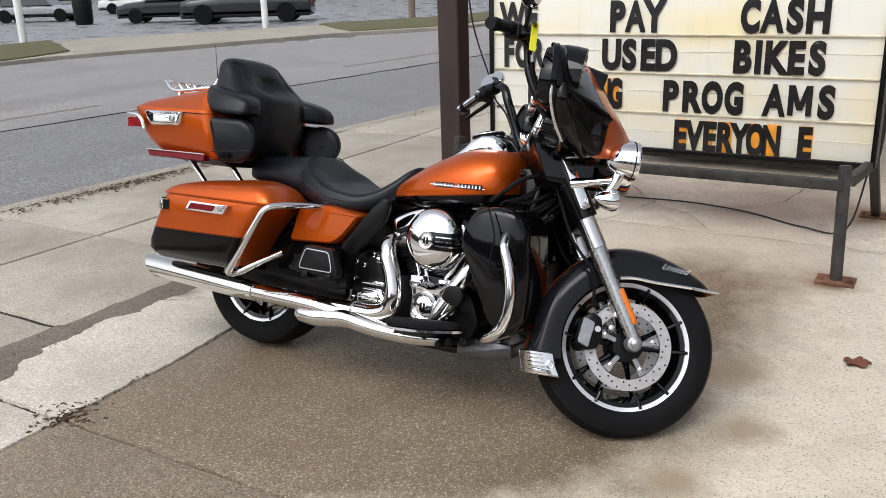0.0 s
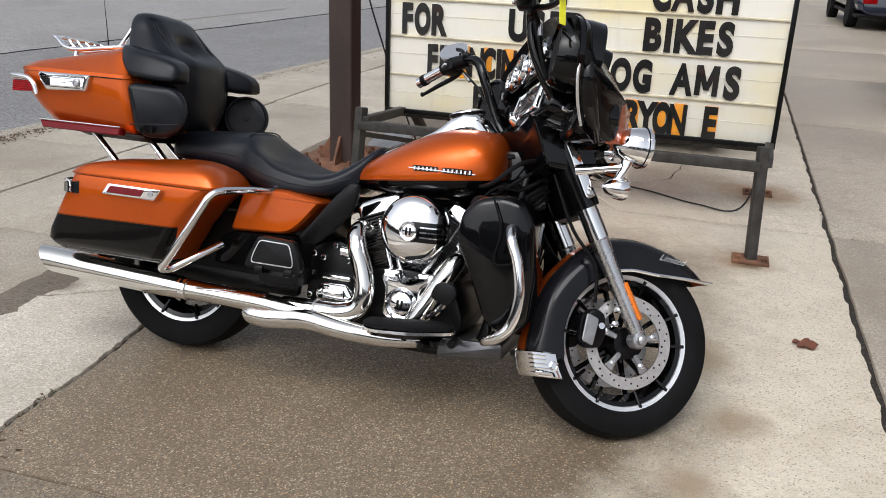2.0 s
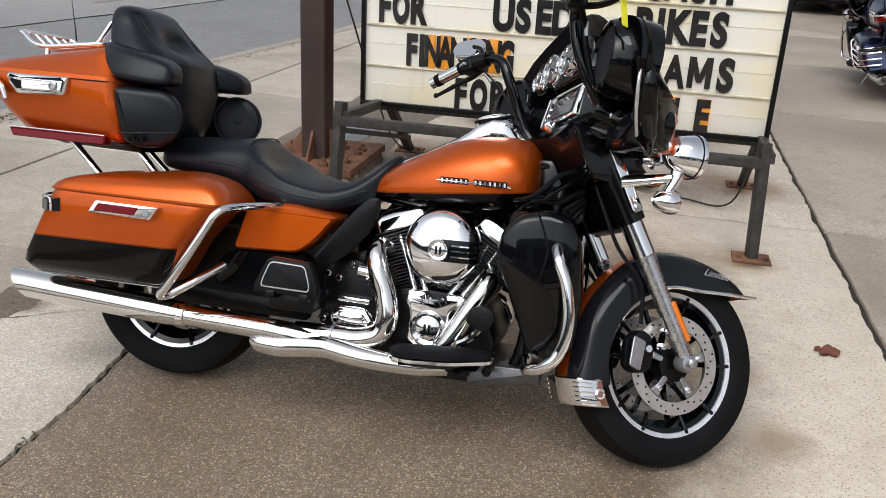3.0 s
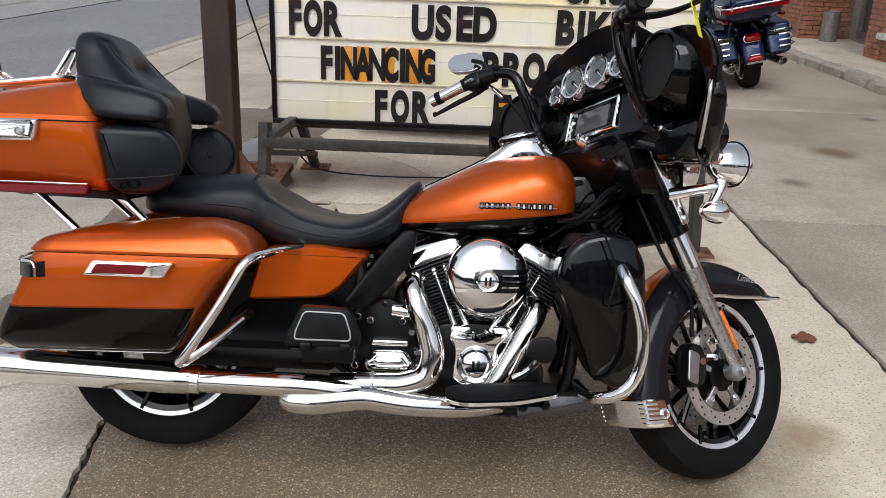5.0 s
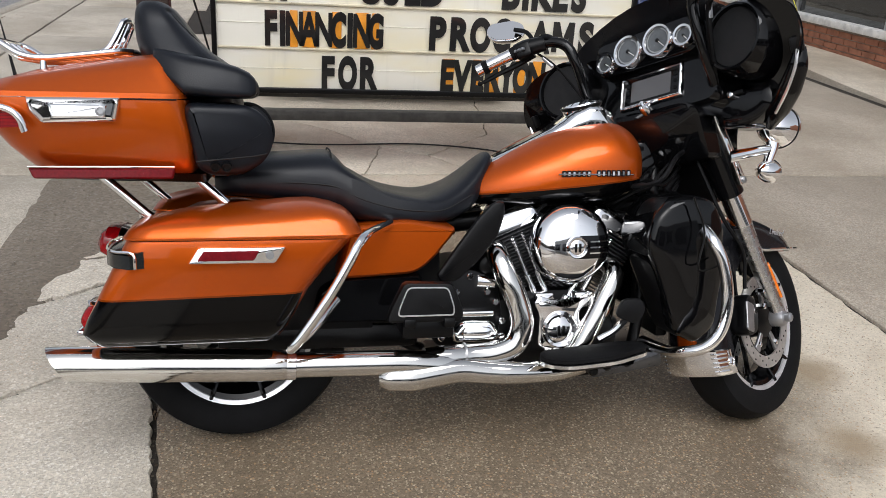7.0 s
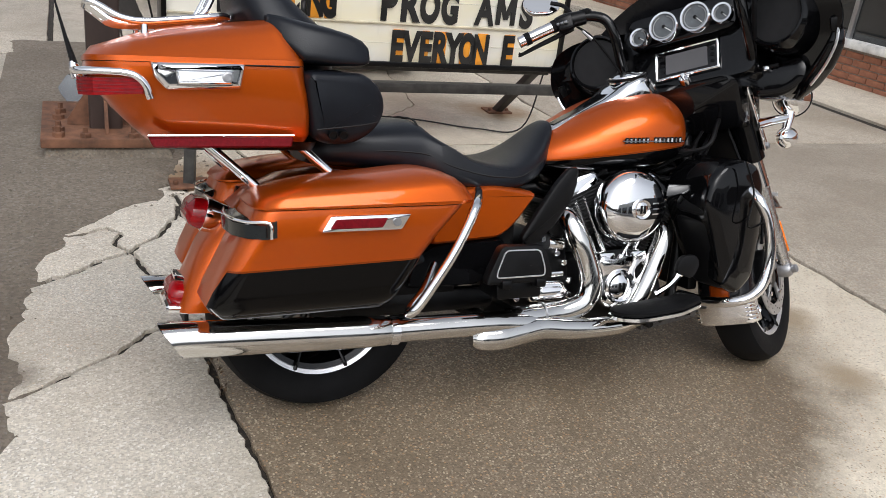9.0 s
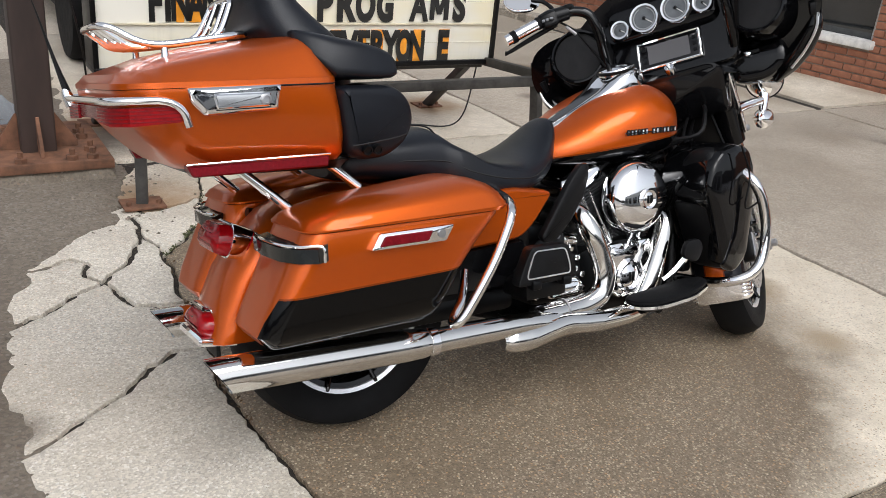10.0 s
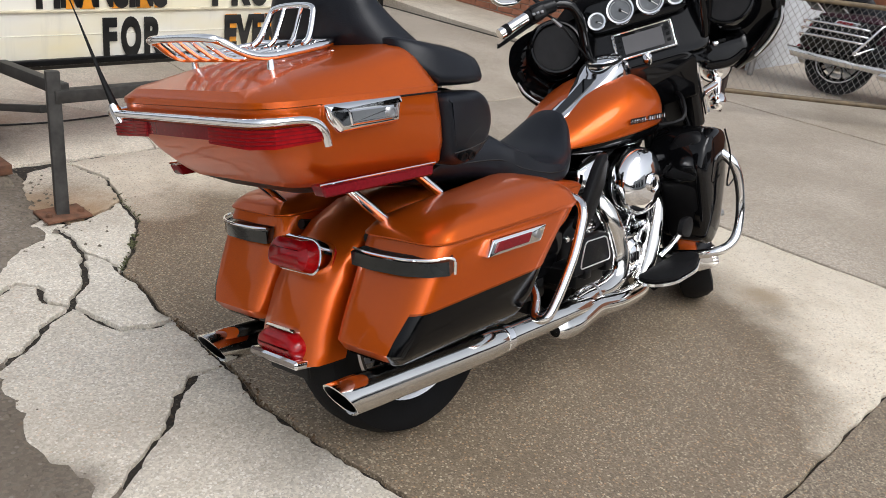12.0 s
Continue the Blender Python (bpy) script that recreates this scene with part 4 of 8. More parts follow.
def brick_face(y0, y1, z0, z1, parent):
    """Running-bond bricks on the street face; the end bricks are cut by scaling."""
    r, z = 0, z0
    while z + 0.06 <= z1 + 0.02:
        yy = y0 - (0.107 if r % 2 else 0.0)
        while yy < y1 - 0.02:
            a, b = max(yy, y0), min(yy + 0.203, y1)
            if b - a > 0.03:
                ob = part("brick", BRICK, None, parent, m=pose(random.uniform(-0.003, 0.003), a, z + random.uniform(-0.001, 0.001)))
                ob.scale = (1, (b - a) / 0.203, min(1.0, (z1 - z) / 0.06))
            yy += 0.213
        z += 0.0705
        r += 1


for y0, y1, z0, z1 in ((2.32, 2.95, 0.0, 2.9), (2.95, 9.1, 0.0, 0.37), (9.1, 9.5, 0.0, 2.9), (11.5, 12.7, 0.0, 2.9), (12.7, 22.0, 0.0, 0.37), (22.0, 23.0, 0.0, 2.9), (2.32, 23.0, 2.9, 4.6)):
    wall_core(y0, y1, z0, z1)
part("roof", block(0.1, 9.0, 2.32, 23.0, 4.5, 4.75, 0.02), M["lot"], shop)
part("rear_wall", block(0.8, 8.9, 2.33, 22.99, 0.0, 4.5, 0.02), M["mortar"], shop, "plain inner mass of the shop")
part("end_wall", block(0.3, 0.8, 2.33, 2.6, 0.0, 4.5, 0.01), M["brick"], shop)
for y0, y1, x0 in ((2.95, 9.1, 0.0), (12.7, 22.0, 0.0)):
    win = part("window", block(0.06, 0.20, y0, y1, 0.44, 2.9, 0.004), M["glass"], shop, "large dark reflecting shop window")
    part("window_sill", block(-0.07, 0.10, y0 - 0.04, y1 + 0.04, 0.372, 0.452, 0.012), M["sill"], win, "chipped white painted sill")
    k = y0
    while k < y1 + 0.1:
        part("window_frame", block(0.02, 0.075, k - 0.025, k + 0.025, 0.45, 2.9, 0.004), M["alloy"], win)
        k += (y1 - y0) / 4
part("entry_wall", block(0.70, 0.80, 9.5, 9.9, 0.0, 2.9, 0.004), M["brick"], shop)
door = part("door", block(0.74, 0.8, 9.9, 11.1, 0.02, 2.9, 0.004), M["glass"], shop, "dark glazed shop door in an alloy frame")
for a, b in ((9.9, 9.97), (11.03, 11.1)):
    part("door_frame", block(0.70, 0.76, a, b, 0.10, 2.9, 0.004), M["alloy"], door)
part("door_rail", block(0.70, 0.76, 9.97, 11.03, 0.10, 0.28, 0.004), M["alloy"], door)
side = Geo()
r, z = 0, 0.1
while z < 2.1:
    x = -0.02 - (0.107 if r % 2 else 0.0)
    while x < 0.75:
        a, b = max(x, -0.02), min(x + 0.203, 0.75)
        if b - a > 0.03:
            for y0 in (11.47,):
                side.add([(p, q, w) for p in (a, b) for q in (y0 + random.uniform(-0.003, 0.003), y0 + 0.03) for w in (z, z + 0.06)], [(0, 1, 3, 2), (0, 4, 5, 1), (2, 3, 7, 6), (0, 2, 6, 4), (1, 5, 7, 3), (4, 6, 7, 5)])
        x += 0.213
    z += 0.0705
    r += 1
part("pier_brickwork", side, M["brick"], shop, "red-brown bricks of the entry pier", kind="stuff", smooth=0)
part("entry_pier", block(-0.02, 0.8, 11.5, 11.52, 0.0, 2.9, 0.002), M["mortar"], shop)
part("litter_bin", lathe([(0.115, 0.0), (0.122, 0.02), (0.125, 0.42), (0.132, 0.44), (0.12, 0.45), (0.11, 0.36)], Matrix.Translation((6.42, 11.15, 0.10)), 24), M["zinc"], label="small grey metal bin beside the shop door", category="bin")

# chain-link gate with a brown frame
gate = empty("chain_link_gate", pose(4.95, 1.53, 0.0, 0, 0, -42), "chain-link gate on a rusty brown pipe frame", "fence")
GL = 2.7
part("post", tube([(0, 0, 0.0), (-0.03, 0.10, 1.75)], 0.021, 10, geo=None, smooth=False), M["pole"], gate)
part("post", tube([(GL, 0, 0.0), (GL, 0, 1.75)], 0.021, 10, smooth=False), M["pole"], gate)
for z in (0.17, 0.92):
    part("rail", tube([(0, 0, z), (GL, 0, z)], 0.019, 10, smooth=False), M["gaterail"], gate)
mesh = Geo()
n = int(GL / 0.058)
for i in range(-28, n):
    for sg in (1, -1):
        x0 = i * 0.058 if sg > 0 else i * 0.058 + 28 * 0.058 * 0.82
        pts = []
        for z0, z1 in ((0.18, 0.91),):
            xa, xb = x0, x0 + sg * (z1 - z0) * 0.85
            ts = [0.0, 1.0]
            lo, hi = 0.0, 1.0
            if xb != xa:
                t0, t1 = sorted(((0 - xa) / (xb - xa), (GL - xa) / (xb - xa)))
                lo, hi = max(0.0, t0), min(1.0, t1)
            if hi - lo > 0.01:
                pts = [(xa + (xb - xa) * s, 0.003 * sg, z0 + (z1 - z0) * s) for s in (lo, hi)]
        if pts:
            tube(pts, 0.0017, 4, smooth=False, geo=mesh)
part("wire_mesh", mesh, M["zinc"], gate, "grey diamond wire mesh", kind="stuff")
post2 = tube([(6.86, 2.17, 0.0), (6.86, 2.17, 2.4)], 0.030, 12, smooth=False)
part("fence_post", post2, M["zinc"], label="grey galvanised post beside the brick corner", category="post")
part("board_panel", block(7.05, 8.7, 2.28, 2.32, 0.0, 2.6, 0.01), M["panel"], label="bluish-white metal panel beside the gate", category="panel")
part("yard_wall", block(10.5, 10.8, -6.0, 2.7, 0.0, 3.0, 0.01), M["brick"], label="plain brick wall closing the yard beyond the gate", kind="structure")

# wooden pole by the kerb
g = lathe([(0.14, 0.0), (0.135, 1.0), (0.12, 5.0), (0.11, 8.0)], None, 18)
part("utility_pole", g, M["wood"], m=pose(-1.95, 11.9, -0.01), label="grey weathered round wooden utility pole", category="pole")


# ---- far side of the street ----
g = pillow([Vector(p) for p in ((-15.8, -30), (-15.7, 10.2), (-13.6, 18.2), (-11.2, 22.0), (-11.2, 60), (-14.5, 60), (-15.2, 30), (-17.5, 21.6), (-20.5, 14.8), (-20.5, -30))], [(-0.3, 0), (-0.03, 0)], xy)
part("far_apron", g, M["kerb"], label="pale concrete drive apron across the street", kind="structure", smooth=0)
for pts in (((-16.2, -25), (-15.95, 10.0), (-16.6, 11.6), (-20.6, 14.0), (-21.5, -25)), ((-13.6, 19.0), (-11.9, 21.6), (-11.6, 50), (-14.4, 50), (-15.0, 27.0), (-17.2, 22.2))):
    ring = rough_ring(pts, 0.8, 0.12, 5)
    part("grass_verge", pillow(ring, [(-0.1, 0), (0.0, 0.02), (0.04, 0.3)], xy), M["grass"], label="strip of dull winter grass beside the street", kind="stuff")
for x, yv in ((-21.0, 13.3), (-18.2, 20.5)):
    part("white_post", lathe([(0.11, 0.0), (0.11, 2.6), (0.07, 2.66)], Matrix.Translation((x, yv, -0.05)), 16), M["white"], label="plain white painted round post by the lot", category="post", group="white posts")
part("wooden_post", lathe([(0.14, 0.0), (0.13, 4.0)], Matrix.Translation((-16.3, 26.8, -0.05)), 12), M["wood"], label="yellowish wooden pole on the grass strip", category="pole")
part("waste_bin", lathe([(0.36, 0.0), (0.40, 0.2), (0.42, 1.0), (0.34, 1.2), (0.2, 1.28)], Matrix.Translation((-31.6, 23.6, -0.14)), 18), M["trim"], label="dark covered waste bin on the lot", category="bin")


def car(name, label, m, ln, wd, ht, material, truck=False, group="parked cars"):
    """A parked car: lofted body with arches, glazed cabin, four wheels, lamps."""
    c = empty(name, m, label, "car", group)
    g = Geo()
    hl, hw = ln / 2, wd / 2
    sill, belt = (0.35 if truck else 0.30), ht * (0.60 if truck else 0.56)
    rings = []
    for x, zt, w in ((-hl, belt * 0.78, 0.84), (-hl + 0.08, belt * 0.96, 0.95), (-hl * 0.5, belt, 1.0), (hl * 0.35, belt, 1.0), (hl * 0.8, belt * 0.9, 0.97), (hl - 0.08, belt * 0.78, 0.92), (hl, belt * 0.6, 0.8)):
        rings.append([(x, y * w, (sill + zt) / 2 + z * (zt - sill) / 2) for y, z in [(a, b) for a, b in supr(hw, 1.0, 4.0, 20)]])
    part("body", g.add(*loft(rings)), material, c)
    part("sill_trim", block(-hl * 0.97, hl * 0.97, -hw * 0.94, hw * 0.94, 0.24, sill + 0.025, 0.03), M["trim"], c, "black lower trim")
    r0, r1 = (-hl * 0.15, hl * 0.38) if truck else (-hl * 0.72, hl * 0.45)
    cabin = [[(x, y, z) for x, y in ((a, -w), (b, -w), (b, w), (a, w))] for z, a, b, w in ((belt - 0.02, r0, r1, hw * 0.93), (ht - 0.06, r0 + 0.25, r1 - 0.55, hw * 0.74))]
    part("cabin_glass", Geo().add(*loft(cabin)), M["glass"], c, "dark glazed cabin")
    part("roof", pillow(rect(r0 + 0.22, -hw * 0.76, r1 - 0.5, hw * 0.76, 0.15), [(ht - 0.08, 0), (ht - 0.03, 0.02), (ht, 0.12)], xy), material, c)
    rad = 0.40 if truck else 0.32
    for sx in (-0.62, 0.63):
        for sy in (-1, 1):
            w = new("wheel")
            w.matrix_basis = pose(hl * sx, sy * (hw - 0.09), rad)
            w.parent = c
            prof = [(rad * 0.6, -0.1), (rad * 0.95, -0.1), (rad, -0.07), (rad, 0.07), (rad * 0.95, 0.1), (rad * 0.6, 0.1)]
            part("tyre", lathe(prof, pose(0, 0, 0, 90), 24), M["rubber"], w)
            part("rim", lathe([(rad * 0.62, -0.08), (rad * 0.62, 0.08), (rad * 0.5, 0.085), (rad * 0.2, 0.06), (0.04, 0.09)], pose(0, 0, 0, 90 * sy), 10), M["satin"] if truck else M["alloy"], w)
    for sy in (-1, 1):
        part("headlight", block(hl - 0.1, hl - 0.02, sy * hw * 0.5, sy * hw * 0.82, belt * 0.62, belt * 0.76, 0.02), M["smoke"], c)
        part("tail_light", block(-hl - 0.01, -hl + 0.08, sy * hw * 0.55, sy * hw * 0.85, belt * 0.62, belt * 0.8, 0.02), M["red"], c)
    return c


charcoal = mat("black_car_paint", (0.012, 0.012, 0.014), 0.3, 0.2, 0.2, 3.0, coat=1.0)
silver = mat("silver_car_paint", (0.42, 0.43, 0.45), 0.3, 0.5, 0.05, 3.0, coat=1.0)
redp = mat("red_car_paint", (0.45, 0.01, 0.01), 0.25, 0.1, 0.1, 3.0, coat=1.0)
navy = mat("dark_blue_paint", (0.01, 0.014, 0.03), 0.2, 0.2, 0.2, 3.0, coat=1.0)

car("hatchback", "silver compact car parked on the wet lot", pose(-37.6, 25.6, -0.14, 0, 0, 35), 4.2, 1.75, 1.48, silver)
car("sedan", "white car parked further back on the lot", pose(-40.5, 34.5, -0.14, 0, 0, 35), 4.5, 1.8, 1.5, M["white"])
car("sport_utility", "black sport utility car parked on the lot", pose(-28.3, 25.8, -0.14, 0, 0, 215), 4.6, 1.9, 1.75, charcoal)
car("pickup_truck", "lifted black pickup truck with dark wheels", pose(-23.6, 25.6, -0.14, 0, 0, 212), 5.4, 2.0, 1.95, charcoal, True)
car("sedan", "dark blue car with red tail lamps along the alley", pose(5.0, 19.5, 0.0, 0, 0, 92), 4.5, 1.8, 1.5, navy)


# ---- touring motorcycle ----
STEER = 34.4
FORK = Matrix.Translation((1.59, 0, 0.29)) @ Matrix.Rotation(radians(STEER), 4, Vector((-math.sin(radians(26)), 0, math.cos(radians(26)))))
WC = Vector((-0.015, 0, -0.02))


def motorcycle(name, m, label, P, full=True):
    """Touring motorcycle standing on its side stand. x ahead, y to its left, origin under the rear axle. P: its paints."""
    bike = empty(name, m, label, "motorcycle")
    ch, bk, sa, tr, vi = M["chrome"], M["black"], M["satin"], M["trim"], M["vinyl"]

    def sub(nm):
        return lambda geo, mt, n, lab="", mm=None, sm=38.0: part(n, geo, mt, nm, lab, mm, sm)

    def P1(n, geo, mt, lab="", mm=None, sm=38.0):
        return part(n, geo, mt, bike, lab, mm, sm)

    def disc(p, d, prof, seg=28, geo=None):
        return lathe(prof, aim(p, d), seg, geo)

    # -- wheels --
    def wheel(nm, centre, rad, half, rim, mm, discs):
        tread = [(rim - 0.012, -half * 0.72), (rim + 0.001, -half * 0.88), (rad - 0.045, -half), (rad - 0.018, -half * 0.90), (rad - 0.004, -half * 0.5), (rad, 0),
                 (rad - 0.004, half * 0.5), (rad - 0.018, half * 0.90), (rad - 0.045, half), (rim + 0.001, half * 0.88), (rim - 0.012, half * 0.72)]
        base = mm @ Matrix.Translation(centre) @ pose(0, 0, 0, 90)
        ty = part(nm, lathe(tread + [tread[0]], base, 72, cap=False), M["rubber"], bike, "black rubber tyre on a dark cast wheel")
        rg = lathe([(rim - 0.03, -half * 0.66), (rim + 0.004, -half * 0.80), (rim - 0.01, -half * 0.5), (rim - 0.035, 0), (rim - 0.01, half * 0.5), (rim + 0.004, half * 0.80), (rim - 0.03, half * 0.66), (rim - 0.05, 0), (rim - 0.03, -half * 0.66)], base, 64, cap=False)
        part("rim", rg, bk, ty, "gloss black cast rim")
        for sg in (-1, 1):
            part("rim_edge", lathe([(rim - 0.018, sg * half * 0.63), (rim - 0.015, sg * (half * 0.74 + 0.003)), (rim - 0.001, sg * (half * 0.80 + 0.003)), (rim + 0.001, sg * half * 0.74)], base, 64, cap=False), M["machined"], ty, "bright machined rim edge")
        hub = lathe([(0.02, -half), (0.045, -half), (0.05, -half * 0.4), (0.04, 0), (0.05, half * 0.4), (0.045, half), (0.02, half)], base, 24)
        part("hub", hub, sa, ty)
        for k in range(5):
            for o in (-0.17, 0.17):
                a = 2 * math.pi * k / 5 + o + 0.3
                a2 = 2 * math.pi * k / 5 + o * 1.5 + 0.3
                p0 = base @ Vector((0.045 * math.cos(a), 0.045 * math.sin(a), -half * 0.25))
                p1 = base @ Vector(((rim - 0.03) * math.cos(a2), (rim - 0.03) * math.sin(a2), -half * 0.55))
                part("spoke", tube([p0, (p0 + p1) / 2, p1], [0.012, 0.008, 0.009], 8, 3), bk, ty)
                for sd, rt in ((-1, 0.0075), (1, 0.0065)):
                    q1 = base @ Vector(((rim - 0.060) * math.cos(a2), (rim - 0.060) * math.sin(a2), sd * half * 0.60))
                    q2 = base @ Vector(((rim - 0.007) * math.cos(a2), (rim - 0.007) * math.sin(a2), sd * (half * 0.78 + 0.003)))
                    part("spoke_tip", tube([q1, q1.lerp(q2, 0.5), q1.lerp(q2, 0.95), q2], [rt * 0.8, rt, rt * 0.9, rt * 0.5], 8, 2), bk, ty)
                for od in (-0.011, 0.011):
                    e1 = base @ Vector((0.15 * math.cos(a2 + od * 2), 0.15 * math.sin(a2 + od * 2), -half * 0.58))
                    e2 = base @ Vector(((rim - 0.020) * math.cos(a2 + od * 4), (rim - 0.020) * math.sin(a2 + od * 4), -half * 0.70))
                    part("spoke_edge", tube([e1, e2], 0.0022, 5, smooth=False), M["machined"], ty)
        for sg in discs:
            dm = base @ Matrix.Translation((0, 0, sg * (half + 0.012)))
            dg = lathe([(0.109, -0.0025), (0.146, -0.0025), (0.146, 0.0025), (0.109, 0.0025), (0.109, -0.0025)], dm, 60, cap=False)
            d_ = part("brake_disc", dg, M["steel"], ty, "drilled steel brake disc")
            if full:
                hg = Geo()
                for k in range(40):
                    a = 2 * math.pi * k / 40
                    rr = (0.117, 0.127, 0.137)[k % 3]
                    lathe([(0.0035, -0.0032), (0.0035, 0.0032)], dm @ Matrix.Translation((rr * math.cos(a), rr * math.sin(a), 0)), 6, hg)
                part("drill_hole", hg, sa, d_)
            part("disc_carrier", lathe([(0.02, -0.006), (0.046, -0.006), (0.05, 0.002), (0.02, 0.006)], dm, 30), sa, ty)
            for k in range(5):
                a = 2 * math.pi * k / 5 + 0.3
                mk = dm @ Matrix.Rotation(a, 4, "Z")
                g = pillow(fillet([(0.044, -0.008), (0.075, -0.009), (0.106, -0.016), (0.106, 0.016), (0.075, 0.009), (0.044, 0.008)], 0.006, 3), edge(-0.005, 0.005, 0.002, 1), xy).move(mk)
                part("disc_lug", g, M["alloy"], ty)
                part("disc_bolt", lathe([(0.009, 0), (0.009, sg * 0.010), (0.005, sg * 0.012)], mk @ Matrix.Translation((0.085, 0, 0)), 6), ch, ty)
        return ty

    wheel("front_wheel", WC, 0.305, 0.064, 0.217, FORK, (-1, 1))
    wheel("rear_wheel", Vector((0, 0, 0.305)), 0.31, 0.085, 0.212, Matrix.Identity(4), (-1,))

    # -- front fender, in steering coordinates --
    def fender(a0, a1, radf, prof, mm, centre, n=40, thick=0.004):
        outer, inner = [], []
        for k in range(n + 1):
            a = radians(a0 + (a1 - a0) * k / n)
            grow = radf(math.degrees(a))
            for lst, off in ((outer, 0.0), (inner, -thick)):
                lst.append([mm @ (centre + Vector(((r + grow + off) * math.cos(a), y * (1 if off == 0 else 0.95), (r + grow + off) * math.sin(a)))) for y, r in prof])
        g = Geo()
        m_ = len(prof)
        ring = [o + i[::-1] for o, i in zip(outer, inner)]
        return g.add(*loft(ring))

    prof = [(-0.089, 0.226), (-0.0895, 0.26), (-0.088, 0.29), (-0.078, 0.314), (-0.058, 0.328), (-0.03, 0.336), (0, 0.339), (0.03, 0.336), (0.058, 0.328), (0.078, 0.314), (0.088, 0.29), (0.0895, 0.26), (0.089, 0.226)]

    def grow(a):
        rear = 0.018 * max(0.0, min(1.0, (a - 105) / 30)) if a < 178 else 0.018 - 0.0011 * (a - 178)
        return 0.028 * max(0, (75 - a) / 40) ** 1.6 - rear

    def hem(a):
        """Radius of the lower edge: round the wheel behind, level ahead of the axle."""
        return max(0.226, 0.222 / math.sin(radians(a)) if a < 100 else 0.0)

    fr = []
    n = 44
    for k in range(n + 1):
        a = 38 + 160 * k / n
        cut = max(0.0, (50 - a) / 14)
        top_r = 0.339 + grow(a)
        row = []
        for y, r in prof:
            rr = max(r + grow(a), min(hem(a), top_r - 0.012 * (1 - abs(y) / 0.09)))
            row.append((y * (1 - 0.25 * cut), rr, a))
        fr.append(row)
    rings = []
    for row in fr:
        o = [Vector((r * math.cos(radians(a)), y, r * math.sin(radians(a)))) + WC for y, r, a in row]
        i = [Vector(((r - 0.004) * math.cos(radians(a)), y * 0.95, (r - 0.004) * math.sin(radians(a)))) + WC for y, r, a in row]
        rings.append(o + i[::-1])
    ff = P1("front_fender", Geo().add(*loft(rings)), P["fender"], "deep two-tone front fender, black sides and amber crown", FORK)
    for sg in (-1, 1):
        pts = [Vector((math.cos(radians(a)) * (hem(a) + 0.002), sg * 0.0905 * (1 - 0.25 * max(0, (50 - a) / 14)), math.sin(radians(a)) * (hem(a) + 0.002))) + WC for a in (38, 41, 45, 50, 57, 65, 74, 84, 94, 104)]
        part("fender_trim", tube(pts, 0.0055, 6, 2), ch, ff, "thin chrome trim strip")
        rr = []
        for z in (-0.058, -0.062, -0.083, -0.108, -0.130, -0.135):
            ins = 0.004 if z in (-0.058, -0.135) else 0.0
            rr.append([Vector((-math.sqrt(r * r - z * z), y, z)) + WC for y, r in ((sg * (0.0945 - ins), 0.256), (sg * (0.0965 - ins), 0.30), (sg * (0.091 - ins), 0.329), (sg * 0.06, 0.346 - ins), (-sg * 0.002, 0.352 - ins), (-sg * 0.002, 0.340), (sg * 0.055, 0.335), (sg * 0.083, 0.320), (sg * 0.0885, 0.30), (sg * 0.0885, 0.256))])
        fp = part("fender_tip", Geo().add(*loft(rr)), ch, ff, "ribbed chrome fender tip")
        for z in (-0.071, -0.083, -0.096, -0.109, -0.122):
            pts = [Vector((-math.sqrt(r * r - z * z), y, z)) + WC for y, r in ((sg * 0.0970, 0.290), (sg * 0.0955, 0.308), (sg * 0.0912, 0.3275), (sg * 0.076, 0.337))]
            part("rib", tube(pts, 0.0032, 6, 3), ch, fp)
        part("badge", disc(Vector((-0.252, sg * 0.0955, -0.098)) + WC, (0, sg, 0), [(0.015, 0), (0.015, 0.004), (0.010, 0.006), (0.009, 0.003)], 20), ch, fp)
        for a in (118, 128):
            part("rivet", disc(Vector((0.30 * math.cos(radians(a)), sg * 0.087, 0.30 * math.sin(radians(a)))) + WC, (0, sg, 0), [(0.006, 0), (0.005, 0.003)], 10), sa, ff)
    if full:
        me = words("Limited", 0.030, 0.0008, -0.0003, 0.55)
        me.materials.append(M["machined"])
        part("script", me, None, ff, "slanted bright script lettering", Matrix.Translation(WC + Vector((0.122, -0.0905, 0.270))) @ pose(0, 0, 0, 0, 6, 0))

    # -- fork --
    fk = P1("fork", Geo().add(*loft([[(-0.47 + x, y, 0.70 + z) for x, y in ((-0.02, -0.13), (0.05, -0.13), (0.05, 0.13), (-0.02, 0.13))] for z in (-0.03, 0.03)])), sa, "telescopic fork with alloy sliders and black covers", FORK)
    fk.data.transform(Matrix.Translation((0.115, 0, -0.085)))

    def leg(z):
        return -0.008 - 0.56 * z

    for sg in (-1, 1):
        y = sg * 0.125
        sl = part("slider", tube([(leg(-0.02), y, -0.02), (leg(0.05), y, 0.05), (leg(0.18), y, 0.18), (leg(0.27), y, 0.27), (leg(0.285), y, 0.285)], [0.021, 0.024, 0.026, 0.030, 0.031], 20, 4), M["slider"], fk, "brushed alloy slider")
        part("fork_cap", tube([(leg(0.285), y, 0.285), (leg(0.40), y, 0.40)], 0.0325, 20, smooth=False), ch, fk, "chrome fork tube cover")
        part("upper_cover", tube([(leg(0.375), y * 1.02, 0.375), (leg(0.50), y * 1.04, 0.50), (leg(0.61), y * 1.06, 0.61)], [0.041, 0.045, 0.047], 20, 3), bk, fk, "gloss black upper fork cover")
